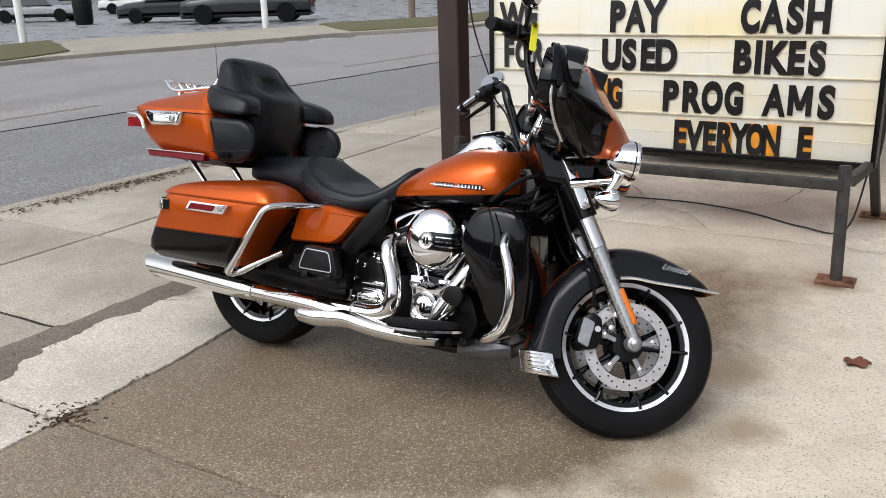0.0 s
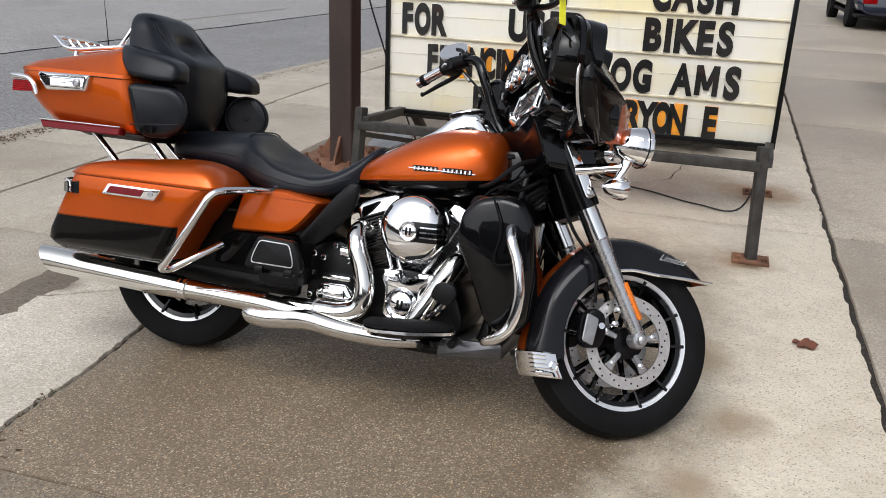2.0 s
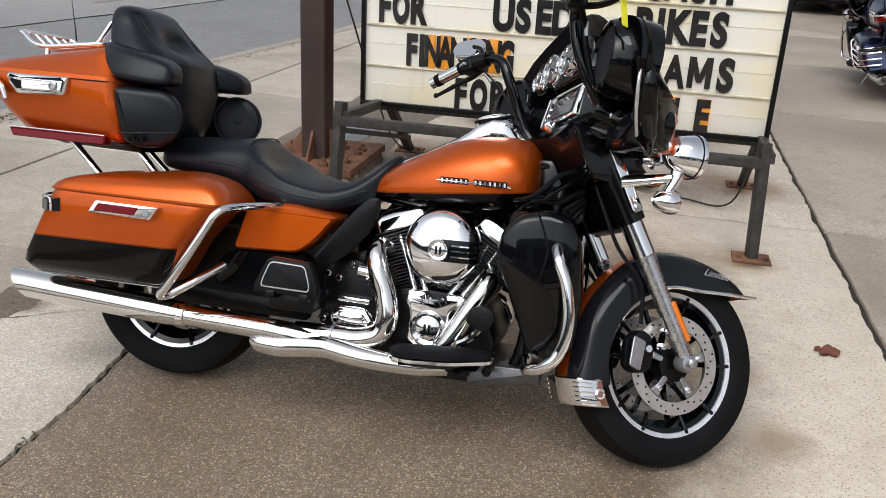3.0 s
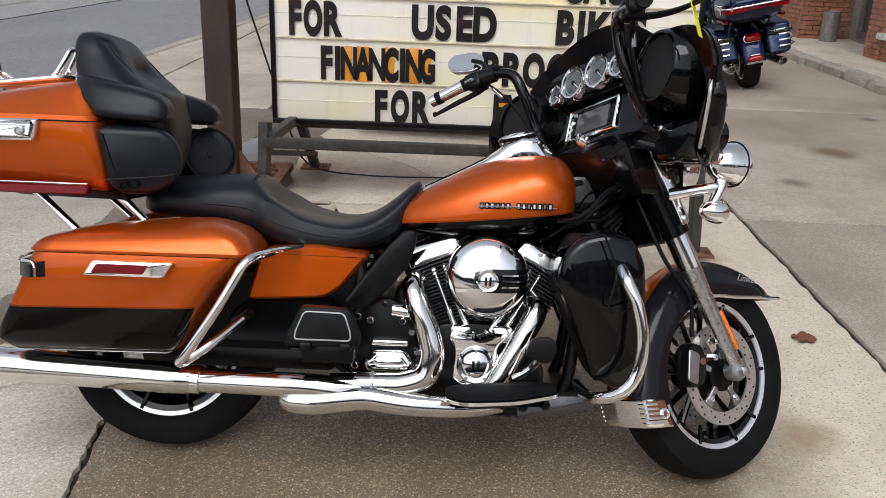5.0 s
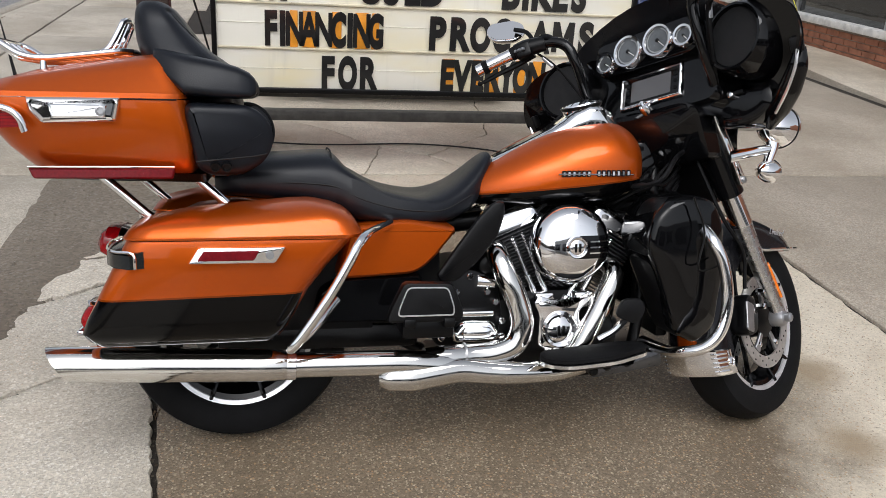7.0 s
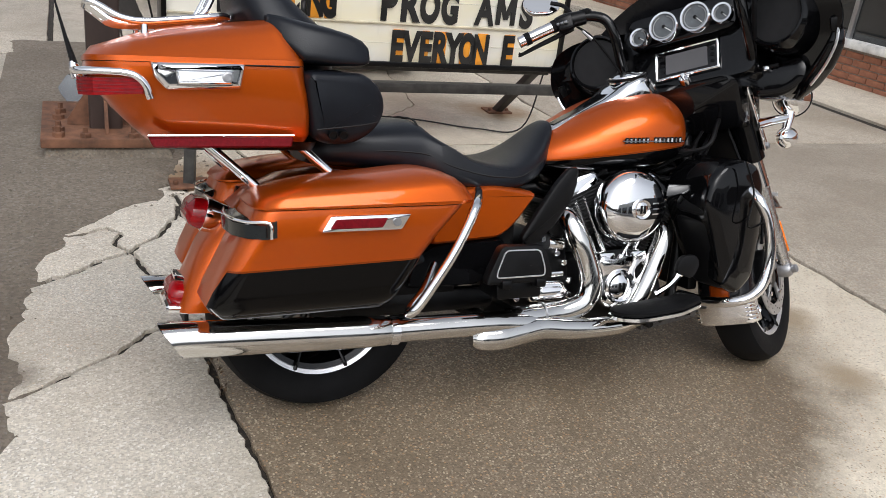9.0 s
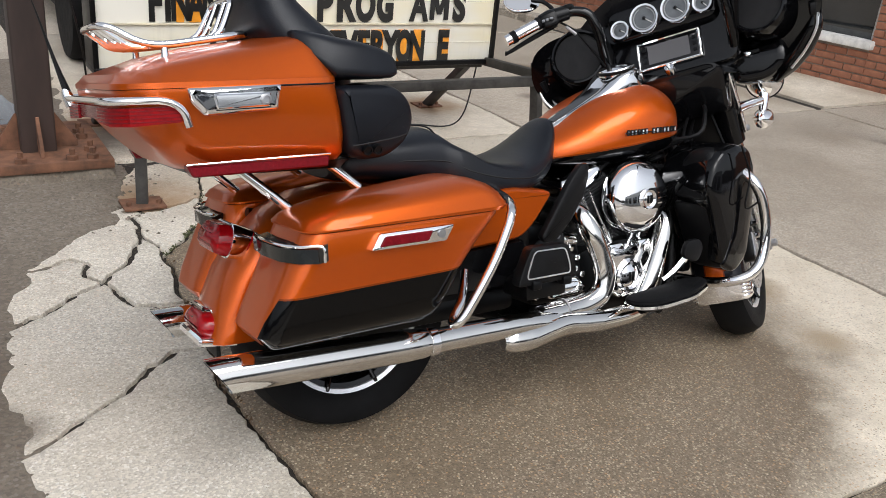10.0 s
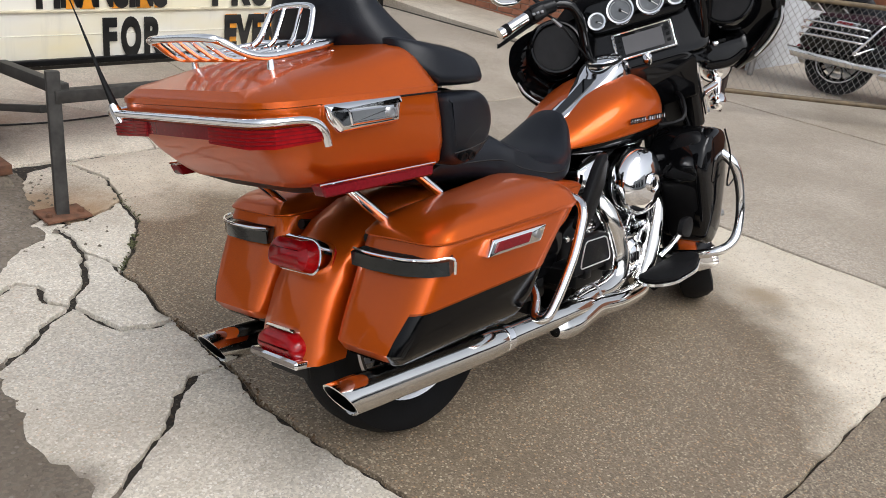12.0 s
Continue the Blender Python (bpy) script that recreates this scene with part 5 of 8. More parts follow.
        if sg > 0:
            g = pillow(fillet([(-0.125, 0.36), (0.125, 0.36), (0.14, 0.615), (-0.14, 0.615)], 0.02, 3), [(-0.03, 0.004), (-0.026, 0), (0.02, 0), (0.024, 0.004)], yz)
            g.v = [(x + leg(z) + 0.01, y, z) for x, y, z in g.v]
            part("fork_shroud", g, sa, fk, "black shroud between the fork tubes")
        part("lower_clamp", disc((leg(0.40), y, 0.40), (-0.49, 0, 0.87), [(0.033, -0.008), (0.037, -0.006), (0.037, 0.012), (0.033, 0.014)], 20), ch, fk)
        part("axle_nut", disc((-0.012, sg * 0.135, -0.012), (0, sg, 0), [(0.026, -0.03), (0.028, 0.0), (0.022, 0.012), (0.014, 0.014), (0.014, 0.03), (0.008, 0.034)], 16), M["alloy"], fk)
        u = Vector((-0.49, 0, 0.872))
        c0 = Vector((leg(0.105) + 0.019, y + sg * 0.017, 0.105))
        g = pillow(fillet([(-0.009, -0.062), (0.009, -0.062), (0.009, 0.062), (-0.009, 0.062)], 0.006, 3), edge(0, 0.008, 0.003, 2), xy)
        ax = Vector((0.872, 0, 0.49))
        nrm = Vector((0.45, sg * 0.89, 0.25)).normalized()
        xax = u.cross(nrm).normalized()
        mm = Matrix.Translation(c0) @ Matrix((xax, u, xax.cross(u))).transposed().to_4x4()
        rf = part("fork_reflector", g.move(mm) if sg < 0 else g.move(mm), M["amber"], fk, "long amber reflector")
        # caliper
        cg = pillow(fillet([(-0.192, -0.035), (-0.165, -0.055), (-0.122, -0.045), (-0.108, 0.0), (-0.118, 0.06), (-0.155, 0.075), (-0.186, 0.045)], 0.016, 3), edge(sg * 0.058, sg * 0.115, 0.010, 2), xz)
        ca = part("brake_caliper", cg, sa, fk, "black brake caliper with an alloy face")
        part("caliper_face", pillow(fillet([(-0.192, -0.03), (-0.155, -0.045), (-0.14, 0.04), (-0.18, 0.055)], 0.008, 3), edge(sg * 0.112, sg * 0.119, 0.002, 1), xz), M["alloy"], ca)
        part("caliper_badge", disc((-0.13, sg * 0.115, 0.02), (0, sg, 0), [(0.011, 0), (0.010, 0.004)], 16), ch, ca)
        for bx_, bz_ in ((-0.10, 0.16), (-0.075, 0.075), (-0.062, 0.135), (-0.085, 0.03)):
            part("bolt", disc((bx_, sg * 0.118, bz_), (0, sg, 0), [(0.010, -0.02), (0.010, 0.006), (0.006, 0.008)], 6), ch, ca)
        part("brake_line", tube([(-0.15, sg * 0.10, 0.09), (-0.17, sg * 0.12, 0.20), (-0.25, sg * 0.115, 0.30), (-0.30, sg * 0.10, 0.42), (-0.36, sg * 0.08, 0.58)], 0.006, 6, 5), tr, fk)
        # passing lamp and indicator
        lx, ly, lz = -0.125, sg * 0.252, 0.557
        lp = part("passing_lamp", disc((lx - 0.05, ly, lz), (1, 0, 0), [(0.012, -0.026), (0.034, -0.014), (0.051, 0.014), (0.059, 0.045), (0.061, 0.058), (0.063, 0.062), (0.063, 0.071), (0.059, 0.075)], 36), ch, fk, "round chrome passing lamp")
        part("lens", disc((lx + 0.015, ly, lz), (1, 0, 0), [(0.056, 0.0), (0.045, 0.009), (0.02, 0.013), (0.001, 0.014)], 28), M["mirror"], lp, "clear bright lens")
        # added black ring, in place of the dark reflections that outline the chrome
        part("lamp_seam", disc((lx - 0.05, ly, lz), (1, 0, 0), [(0.0605, 0.056), (0.0645, 0.0585), (0.0605, 0.061)], 36), tr, lp, "dark ring added to outline the rim")
        part("indicator", disc((-0.180, sg * 0.228, 0.427), (1, 0, 0), [(0.006, -0.038), (0.022, -0.024), (0.033, 0.004), (0.036, 0.025), (0.032, 0.036), (0.012, 0.042)], 28), ch, fk, "bullet-shaped chrome indicator")
        part("lamp_bracket", tube([(-0.285, sg * 0.17, 0.475), (-0.235, sg * 0.195, 0.482), (-0.185, sg * 0.225, 0.489), (-0.150, sg * 0.240, 0.492)], [0.020, 0.016, 0.015, 0.017], 12, 4), ch, fk)
        part("lamp_stem", tube([(-0.150, sg * 0.248, 0.530), (-0.155, sg * 0.242, 0.492), (-0.175, sg * 0.232, 0.45)], [0.022, 0.018, 0.014], 12, 3), ch, fk)
        part("bracket_plate", pillow(fillet([(-0.352, 0.592), (-0.322, 0.598), (-0.213, 0.405), (-0.245, 0.388)], 0.012, 3), edge(sg * 0.172, sg * 0.184, 0.004, 2), xz), ch, fk, "polished bracket plate")
        for bx_, bz_ in ((-0.333, 0.578), (-0.236, 0.408)):
            part("bolt", disc((bx_, sg * 0.183, bz_), (0, sg, 0), [(0.011, 0), (0.011, 0.006), (0.007, 0.009)], 10), M["alloy"], fk)

    # -- batwing fairing --
    half = [(0.0, 0.862), (0.12, 0.866), (0.24, 0.862), (0.34, 0.852), (0.40, 0.840), (0.443, 0.815), (0.464, 0.772), (0.468, 0.72), (0.450, 0.672), (0.410, 0.622), (0.365, 0.580), (0.325, 0.550), (0.285, 0.535), (0.25, 0.545), (0.20, 0.575), (0.10, 0.60), (0.0, 0.605)]
    half = [Vector((p.x * 1.01, p.y)) for p in spline([(y, z, 0) for y, z in half], 3)]
    full_o = half + [Vector((-p.x, p.y)) for p in reversed(half[1:-1])]
    ctr = Vector((0.0, 0.72))

    def front_x(y, z):
        return max(-0.085 - 0.72 * (z - 0.66) - 1.38 * y * y, -0.39) if z > 0.66 else max(-0.085 - 0.10 * (0.66 - z) - 1.54 * y * y, -0.38)

    OFF = Matrix.Translation((0, -0.021, 0))
    rings = []
    for s in (1.0, 0.985, 0.95, 0.85, 0.7, 0.5, 0.3, 0.1):
        rr = []
        for p in full_o:
            q = ctr + (p - ctr) * s
            lip = {1.0: -0.05, 0.985: -0.02, 0.95: -0.006}.get(s, 0.0)
            rr.append((front_x(q.x, q.y) + lip, q.x, q.y))
        rings.append(rr)
    outer = Geo().add(*loft(rings, cap=True)).move(OFF)
    fa = P1("fairing", outer, P["fairing"], "batwing fairing, amber outside and gloss black inside", FORK, 50.0)
    # inner panel with speaker wells
    inner = []
    for s in (0.02, 0.3, 0.6, 0.85, 0.97, 1.005, 1.0):
        rr = []
        for p in full_o:
            q = ctr + (p - ctr) * s
            dip = 0.0
            if s > 0.98:
                dip = 0.01 if s > 1.0 else 0.03
            x = min(-0.372 + 0.25 * (q.y - 0.72), front_x(q.x, q.y) - 0.03) + dip * 0.5
            hollow = max(0.0, min(1.0, (abs(q.x) - 0.20) / 0.07))
            x += (front_x(q.x, q.y) - 0.035 - x) * hollow
            rr.append((x, q.x, q.y))
        inner.append(rr)
    rim = [[(front_x(q.x, q.y) - 0.052, q.x * 1.003, q.y) for q in full_o]]
    ip = part("inner_fairing", Geo().add(*loft(inner + rim, cap=True)).move(OFF), bk, fa, "gloss black inner fairing", None, 45.0)
    # windshield
    ws = []
    for s in range(13):
        y = -0.33 + 0.66 * s / 12
        zb = 0.852 - 0.30 * max(0, abs(y) - 0.22)
        zt = 0.975 - 1.5 * y * y
        zt = max(zt, zb + 0.004)
        col = []
        for th in (0.0, 0.005):
            for k in range(5):
                z = zb + (zt - zb) * (k if th == 0 else 4 - k) / 4
                col.append((-0.095 - 1.12 * (zb - 0.66) - 1.42 * y * y - 0.55 * (z - zb) - th, y, z))
        ws.append(col)
    part("windshield", Geo().add(*loft(ws)).move(OFF), M["tint"], fa, "low dark smoked windshield")
    for sg in (-1, 1):
        c = Vector((-0.438, sg * 0.295 - 0.021, 0.769))
        dr = Vector((-1, -sg * 0.18, 0.10))
        part("speaker_bezel", disc(c, dr, [(0.108, -0.115), (0.110, -0.085), (0.109, -0.05), (0.104, -0.024), (0.098, -0.008), (0.094, 0.003), (0.090, 0.010), (0.084, 0.011), (0.080, 0.0)], 48), bk, ip, "gloss black speaker drum")
        part("speaker", disc(c, dr, [(0.082, -0.004), (0.078, 0.002), (0.03, 0.005), (0.001, 0.006)], 36), M["grille"], ip, "round black speaker grille")
        # wind deflector blade hugging the lower edge of each wing
        path = [(x, sg * y - 0.021, z) for x, y, z in ((-0.405, 0.455, 0.700), (-0.400, 0.440, 0.655), (-0.375, 0.398, 0.605), (-0.338, 0.345, 0.565), (-0.290, 0.290, 0.532))]
        df = part("wind_deflector", tube(path, [0.014, 0.026, 0.032, 0.030, 0.012], 14, 6, flat=0.7), bk, fa, "smoky black wind deflector", None, 75.0)
        part("deflector_edge", tube([(x - 0.029, y + sg * 0.004, z - 0.012) for x, y, z in path[:4]], 0.0045, 6, 4), M["machined"], df, "bright edge strip")
        part("deflector_knob", pillow(rect(-0.017, -0.012, 0.017, 0.012, 0.005, 2), edge(-0.02, 0.02, 0.005, 2), xy).move(aim((-0.418, sg * 0.452 - 0.021, 0.705), (-0.3, sg * 0.1, 1))), tr, df)
        # lower wing pod
        part("fairing_pocket", pillow(fillet([(sg * 0.19, 0.545), (sg * 0.30, 0.535), (sg * 0.37, 0.585), (sg * 0.36, 0.645), (sg * 0.19, 0.64)], 0.04, 6), [(-0.25, 0), (-0.345, 0.0), (-0.358, 0.004), (-0.364, 0.014), (-0.366, 0.03)], yz), bk, ip)
        part("pocket_latch", block(-0.372, -0.362, sg * 0.27 - 0.018, sg * 0.27 + 0.018, 0.628, 0.640, 0.003), tr, ip)
        part("switch_knob", disc((-0.366, sg * 0.252, 0.630), (-1, 0, 0.2), [(0.010, -0.01), (0.010, 0.014), (0.007, 0.016)], 16), ch, ip)
    # gauges, in a tilted row
    part("gauge_pod", pillow(rect(-0.200, 0.772, 0.162, 0.880, 0.045, 6), [(-0.30, 0), (-0.402, 0.0), (-0.412, 0.004), (-0.416, 0.014)], yz), bk, ip, "gloss black gauge pod")
    tx, tz = -math.cos(radians(8)), math.sin(radians(8))
    for y, z, r in ((0.118, 0.814, 0.028), (0.032, 0.829, 0.044), (-0.073, 0.832, 0.044), (-0.158, 0.822, 0.028)):
        gm = (-0.421, y, z)
        dd = (tx, 0, tz)
        gg = part("gauge", disc(gm, dd, [(r + 0.005, -0.03), (r + 0.006, 0.004), (r + 0.003, 0.011), (r - 0.003, 0.010), (r - 0.005, 0.002)], 40), ch, ip, "round gauge with a chrome bezel")
        part("gauge_face", disc(gm, dd, [(r - 0.003, 0.0), (r - 0.003, 0.0025), (0.001, 0.003)], 32), M["dial"], gg, "dark dial face")
        nd = aim(gm, dd) @ Matrix.Rotation(radians(180), 4, "Z")
        for a0, a1, r0, r1, nm in ((20, 340, 0.76, 0.84, "dial_scale"),):
            rr = [[nd @ Vector((q * r * math.sin(radians(a)), -q * r * math.cos(radians(a)), h)) for q, h in ((r0, 0.0030), (r1, 0.0030), (r1, 0.0042), (r0, 0.0042))] for a in range(a0, a1 + 1, 10)]
            part(nm, Geo().add(*loft(rr)), M["dialmark"], gg, "pale printed dial scale")
        part("pointer", tube([nd @ Vector((0, 0, 0.006)), nd @ Vector((r * 0.7 * math.cos(2.4 + y), r * 0.7 * math.sin(2.4 + y), 0.006))], 0.0012, 4, smooth=False), M["white"], gg)
        part("dial_boss", lathe([(r * 0.13, 0.003), (r * 0.13, 0.007), (r * 0.06, 0.009)], aim(gm, dd), 14), tr, gg)
    # media screen
    tilt = Matrix.Translation((-0.394, -0.021, 0.705)) @ Matrix.Rotation(radians(17), 4, "Y")
    part("dash_panel", pillow(rect(-0.225, -0.135, 0.215, 0.135, 0.05, 5), [(0.13, 0), (0.0, 0.0), (-0.010, 0.006), (-0.013, 0.02)], yz).move(Matrix.Translation((-0.377, -0.015, 0.752)) @ Matrix.Rotation(radians(13.5), 4, "Y")), bk, ip)
    sb = part("screen_bezel", pillow(rect(-0.110, -0.055, 0.110, 0.055, 0.010, 4), [(0.02, 0), (-0.009, 0.0), (-0.015, 0.002), (-0.019, 0.006), (-0.0195, 0.009), (-0.017, 0.012), (-0.010, 0.0135)], yz).move(tilt), ch, ip, "chrome screen surround")
    part("screen", pillow(rect(-0.096, -0.043, 0.096, 0.043, 0.005, 3), [(-0.004, 0), (-0.0115, 0.0), (-0.012, 0.001)], yz).move(tilt), bk, sb, "black glass media display")
    part("display", pillow(rect(-0.068, -0.033, 0.070, 0.033, 0.003, 2), [(-0.011, 0), (-0.0135, 0.0)], yz).move(tilt), M["screen"], sb, "grey unlit display area")
    for sy in (-0.083, 0.083):
        for k in range(3):
            part("screen_button", pillow(rect(sy - 0.008, -0.028 + 0.022 * k, sy + 0.006, -0.016 + 0.022 * k, 0.003, 2), [(-0.011, 0), (-0.0145, 0.001)], yz).move(tilt), tr, sb)
    part("ignition_switch", disc((-0.448, -0.020, 0.645), (-0.75, 0, 0.6), [(0.017, -0.02), (0.018, 0.0), (0.015, 0.008), (0.007, 0.010)], 20), ch, ip, "chrome ignition knob")
    part("knob_tab", block(-0.463, -0.451, -0.026, -0.014, 0.637, 0.663, 0.003), ch, ip)
    lowc = pillow(fillet([(-0.165, 0.47), (0.14, 0.47), (0.165, 0.60), (0.13, 0.636), (-0.15, 0.636), (-0.182, 0.61)], 0.02, 3), [(-0.22, 0), (-0.405, 0.0), (-0.446, 0.004), (-0.452, 0.016)], yz)
    lowc.v = [(x + 0.50 * (0.636 - z) if x < -0.3 else x, y, z) for x, y, z in lowc.v]
    part("lower_cowl", lowc, bk, fa, "gloss black cowl under the dash")
    part("headlight", disc((-0.13, 0, 0.60), (1, 0, 0), [(0.06, -0.05), (0.098, 0.0), (0.105, 0.05), (0.10, 0.062), (0.095, 0.055)], 40), ch, fa, "large chrome headlight")
    part("headlight_lens", disc((-0.08, 0, 0.60), (1, 0, 0), [(0.097, 0), (0.08, 0.02), (0.001, 0.03)], 36), M["mirror"], fa)

    # -- handlebar --
    hb = P1("handlebar", tube([(-0.37, -0.19, 0.63), (-0.37, 0.15, 0.63)], 0.02, 10, smooth=False), bk, "tall gloss black handlebar", FORK)
    for sg in (-1, 1):
        dx, dy, dz = (0.0, 0.0, -0.024) if sg > 0 else (0.030, 0.066, -0.030)

        def at(x, y, z):
            return (x + dx, sg * (y + dy), z + dz)

        if sg > 0:
            run = [(-0.405, 0.150, 0.62), (-0.435, 0.170, 0.67), (-0.462, 0.175, 0.735), (-0.505, 0.168, 0.826), (-0.525, 0.185, 0.881), (-0.55, 0.235, 0.901), at(-0.585, 0.29, 0.918)]
        else:
            run = [(-0.36, -0.19, 0.625), (-0.400, -0.221, 0.668), (-0.450, -0.232, 0.74), (-0.482, -0.236, 0.81), (-0.494, -0.238, 0.875), (-0.507, -0.258, 0.902), (-0.530, -0.305, 0.902), at(-0.585, 0.29, 0.918)]
        part("bar_tube", tube(run, 0.0165, 12, 6), bk, hb)
        a, b = Vector(at(-0.60, 0.315, 0.912)), Vector(at(-0.672, 0.425, 0.872))
        gp = part("grip", tube([a, Vector(at(-0.635, 0.37, 0.893)), b], 0.0185, 14, 4), ch if sg > 0 else tr, hb, "chrome and rubber grip" if sg > 0 else "black rubber grip")
        for k in (0.02, 0.72):
            part("grip_band", tube([a.lerp(b, k), a.lerp(b, k + 0.13)], 0.0205, 14, smooth=False), M["rubber"], gp)
        ctrl = part("switch_housing", pillow(rect(-0.027, -0.024, 0.027, 0.024, 0.010, 3), edge(-0.026, 0.026, 0.009, 2), xy).move(aim(at(-0.588, 0.295, 0.910), Vector((-0.5, sg, -0.2)))), sa, hb, "black switch housing")
        part("bar_clamp", tube([at(-0.603, 0.318, 0.911), at(-0.585, 0.29, 0.918), at(-0.552, 0.240, 0.924)], [0.023, 0.027, 0.023], 14, 3), sa, hb, "black control clamp")
        for k in range(3):
            x, y, z = at(-0.616, 0.275 + 0.014 * k, 0.9075)
            part("button", block(x - 0.008, x + 0.004, y - 0.005, y + 0.005, z - 0.0045, z + 0.0045, 0.002), M["alloy"], ctrl)
        if sg > 0:
            lv = [at(-0.555, 0.285, 0.90), at(-0.57, 0.33, 0.885), at(-0.61, 0.385, 0.862), at(-0.645, 0.435, 0.840), at(-0.65, 0.445, 0.840)]
        else:
            lv = [(-0.535, -0.345, 0.872), (-0.508, -0.385, 0.866), (-0.500, -0.44, 0.858), (-0.508, -0.50, 0.850), (-0.520, -0.545, 0.846)]
        part("lever", tube(lv, [0.010, 0.009, 0.008, 0.006, 0.009], 8, 4), sa, hb, "black control lever")
        x, y, z = at(-0.5525, 0.245, 0.938)
        part("reservoir", block(x - 0.0175, x + 0.0175, y - 0.028, y + 0.028, z - 0.010, z + 0.010, 0.008), sa, hb)
        mx, my = (0.0, 0.0) if sg > 0 else (0.030, 0.066)
        part("mirror_stem", tube([at(-0.555, 0.275, 0.930), (-0.55 + mx, sg * (0.31 + my), 0.955), (-0.562 + mx, sg * (0.35 + my), 0.975)], 0.007, 8, 4), sa, hb)
        mo = fillet([(-0.075, -0.025), (-0.03, -0.043), (0.05, -0.036), (0.078, 0.0), (0.06, 0.034), (-0.03, 0.038), (-0.07, 0.018)], 0.03, 5)
        mo = [Vector((p.x * sg * 0.82, p.y * 1.04)) for p in mo]
        mm = Matrix.Translation((-0.565 + mx, sg * (0.385 + my), 0.980)) @ Matrix.Rotation(radians(27 * sg if sg < 0 else 40), 4, "Z") @ Matrix.Rotation(radians(25), 4, "Y")
        mr = part("mirror", pillow(mo, [(0.03, 0.02), (0.018, 0.006), (0.006, 0.0), (-0.002, 0.0)], yz).move(mm), ch, hb, "oval rear-view mirror")
        part("mirror_face", pillow(inset(mo, 0.004), [(-0.0015, 0), (-0.004, 0.001)], yz).move(mm), M["mirror"], mr, "mirror glass")
        if sg > 0:
            cb = part("clutch_cable", tube([(-0.56, 0.27, 0.876), (-0.54, 0.235, 0.84), (-0.50, 0.215, 0.79), (-0.45, 0.16, 0.66), (-0.40, 0.10, 0.50)], 0.004, 6, 5), tr, hb)
            tip = [(-0.552, 0.255, 0.858), (-0.536, 0.233, 0.826)]
        else:
            cb = part("throttle_cable", tube([(-0.53, -0.335, 0.875), (-0.492, -0.285, 0.858), (-0.474, -0.268, 0.80), (-0.436, -0.246, 0.72), (-0.395, -0.226, 0.655)], 0.008, 6, 5), tr, hb)
            tip = [(-0.486, -0.281, 0.862), (-0.479, -0.275, 0.826)]
        part("cable_ferrule", tube(tip, 0.0095 if sg < 0 else 0.006, 8, smooth=False), M["alloy"], cb, "bright metal cable end")
    if full:
        part("price_tag", pillow(rect(-0.011, -0.05, 0.011, 0.05, 0.004, 2), [(0, 0), (0.0015, 0)], xz).move(Matrix.Translation((-0.510, -0.516, 0.812)) @ pose(0, 0, 0, -10, 4, 20)), M["yellow"], hb, "yellow paper tag tied to the bar")

    # -- tank --
    st = [(0.655, 0.672, 0.728, 0.060), (0.675, 0.664, 0.750, 0.092), (0.72, 0.660, 0.780, 0.125), (0.80, 0.656, 0.828, 0.160), (0.88, 0.655, 0.870, 0.180), (0.96, 0.658, 0.900, 0.190), (1.03, 0.666, 0.911, 0.190), (1.08, 0.678, 0.905, 0.180), (1.115, 0.694, 0.888, 0.160), (1.138, 0.718, 0.862, 0.125), (1.148, 0.745, 0.835, 0.08)]
    rings = []
    sx = np.interp(np.linspace(0, len(st) - 1, 37), range(len(st)), [s[0] for s in st])
    sp = spline([(s[0], s[1], s[2]) for s in st], 4)
    sw = spline([(s[0], s[3], 0) for s in st], 4)
    for a, b in zip(sp, sw):
        x, z0, z1, hw = 0.88 + (a.x - 0.88) * 1.06, a.y, a.z, b.y * 1.03
        zc, hh = z0 + 0.40 * (z1 - z0), 0
        rr = []
        for j in range(40):
            t_ = 2 * math.pi * j / 40
            c, s = math.cos(t_), math.sin(t_)
            e = 2 / 2.35
            yy = hw * math.copysign(abs(c) ** e, c)
            zz = (z1 - zc) * abs(s) ** e if s > 0 else -(zc - z0) * abs(s) ** (2 / 3.2)
            rr.append((x, yy, zc + zz))
        rings.append(rr)
    tk = P1("fuel_tank", Geo().add(*loft(rings)), P["tank"], "two-tone teardrop fuel tank, amber over black")
    for sg in (-1, 1):
        # lettering on the tank drawn as plain bright bars
        for k in range(14):
            if k == 6:
                continue
            x = 0.890 + 0.0142 * k
            yy = sg * (0.1795 + 0.050 * (x - 0.885) + 0.0135)
            zb = 0.7555 + 0.02 * (x - 0.885)
            part("badge_shadow", block(x - 0.0015, x + 0.0115, yy - 0.003, yy + 0.002, zb - 0.0015, zb + 0.0165, 0.002, n=1), sa, tk, "dark edge of the tank badge")
            part("tank_badge_bar", block(x, x + 0.0092, yy - 0.0035, yy + 0.0035, zb, zb + 0.0145, 0.002, n=1), M["machined"] if k % 3 else ch, tk)
        part("badge_bar", block(0.876, 1.098, sg * 0.200 - 0.002, sg * 0.200 + 0.0015, 0.7605, 0.7645, 0.001, n=1).move(Matrix.Translation((0, 0, 0))), ch, tk)
    cs = []
    OY = -0.012
    for x, z, hw, h in ((0.69, 0.750, 0.030, 0.020), (0.74, 0.780, 0.042, 0.022), (0.82, 0.818, 0.049, 0.023), (0.90, 0.859, 0.056, 0.024), (0.935, 0.878, 0.066, 0.030), (0.965, 0.897, 0.074, 0.040), (1.005, 0.912, 0.078, 0.046), (1.045, 0.912, 0.075, 0.045), (1.075, 0.895, 0.064, 0.042), (1.095, 0.875, 0.055, 0.036), (1.13, 0.850, 0.042, 0.028)):
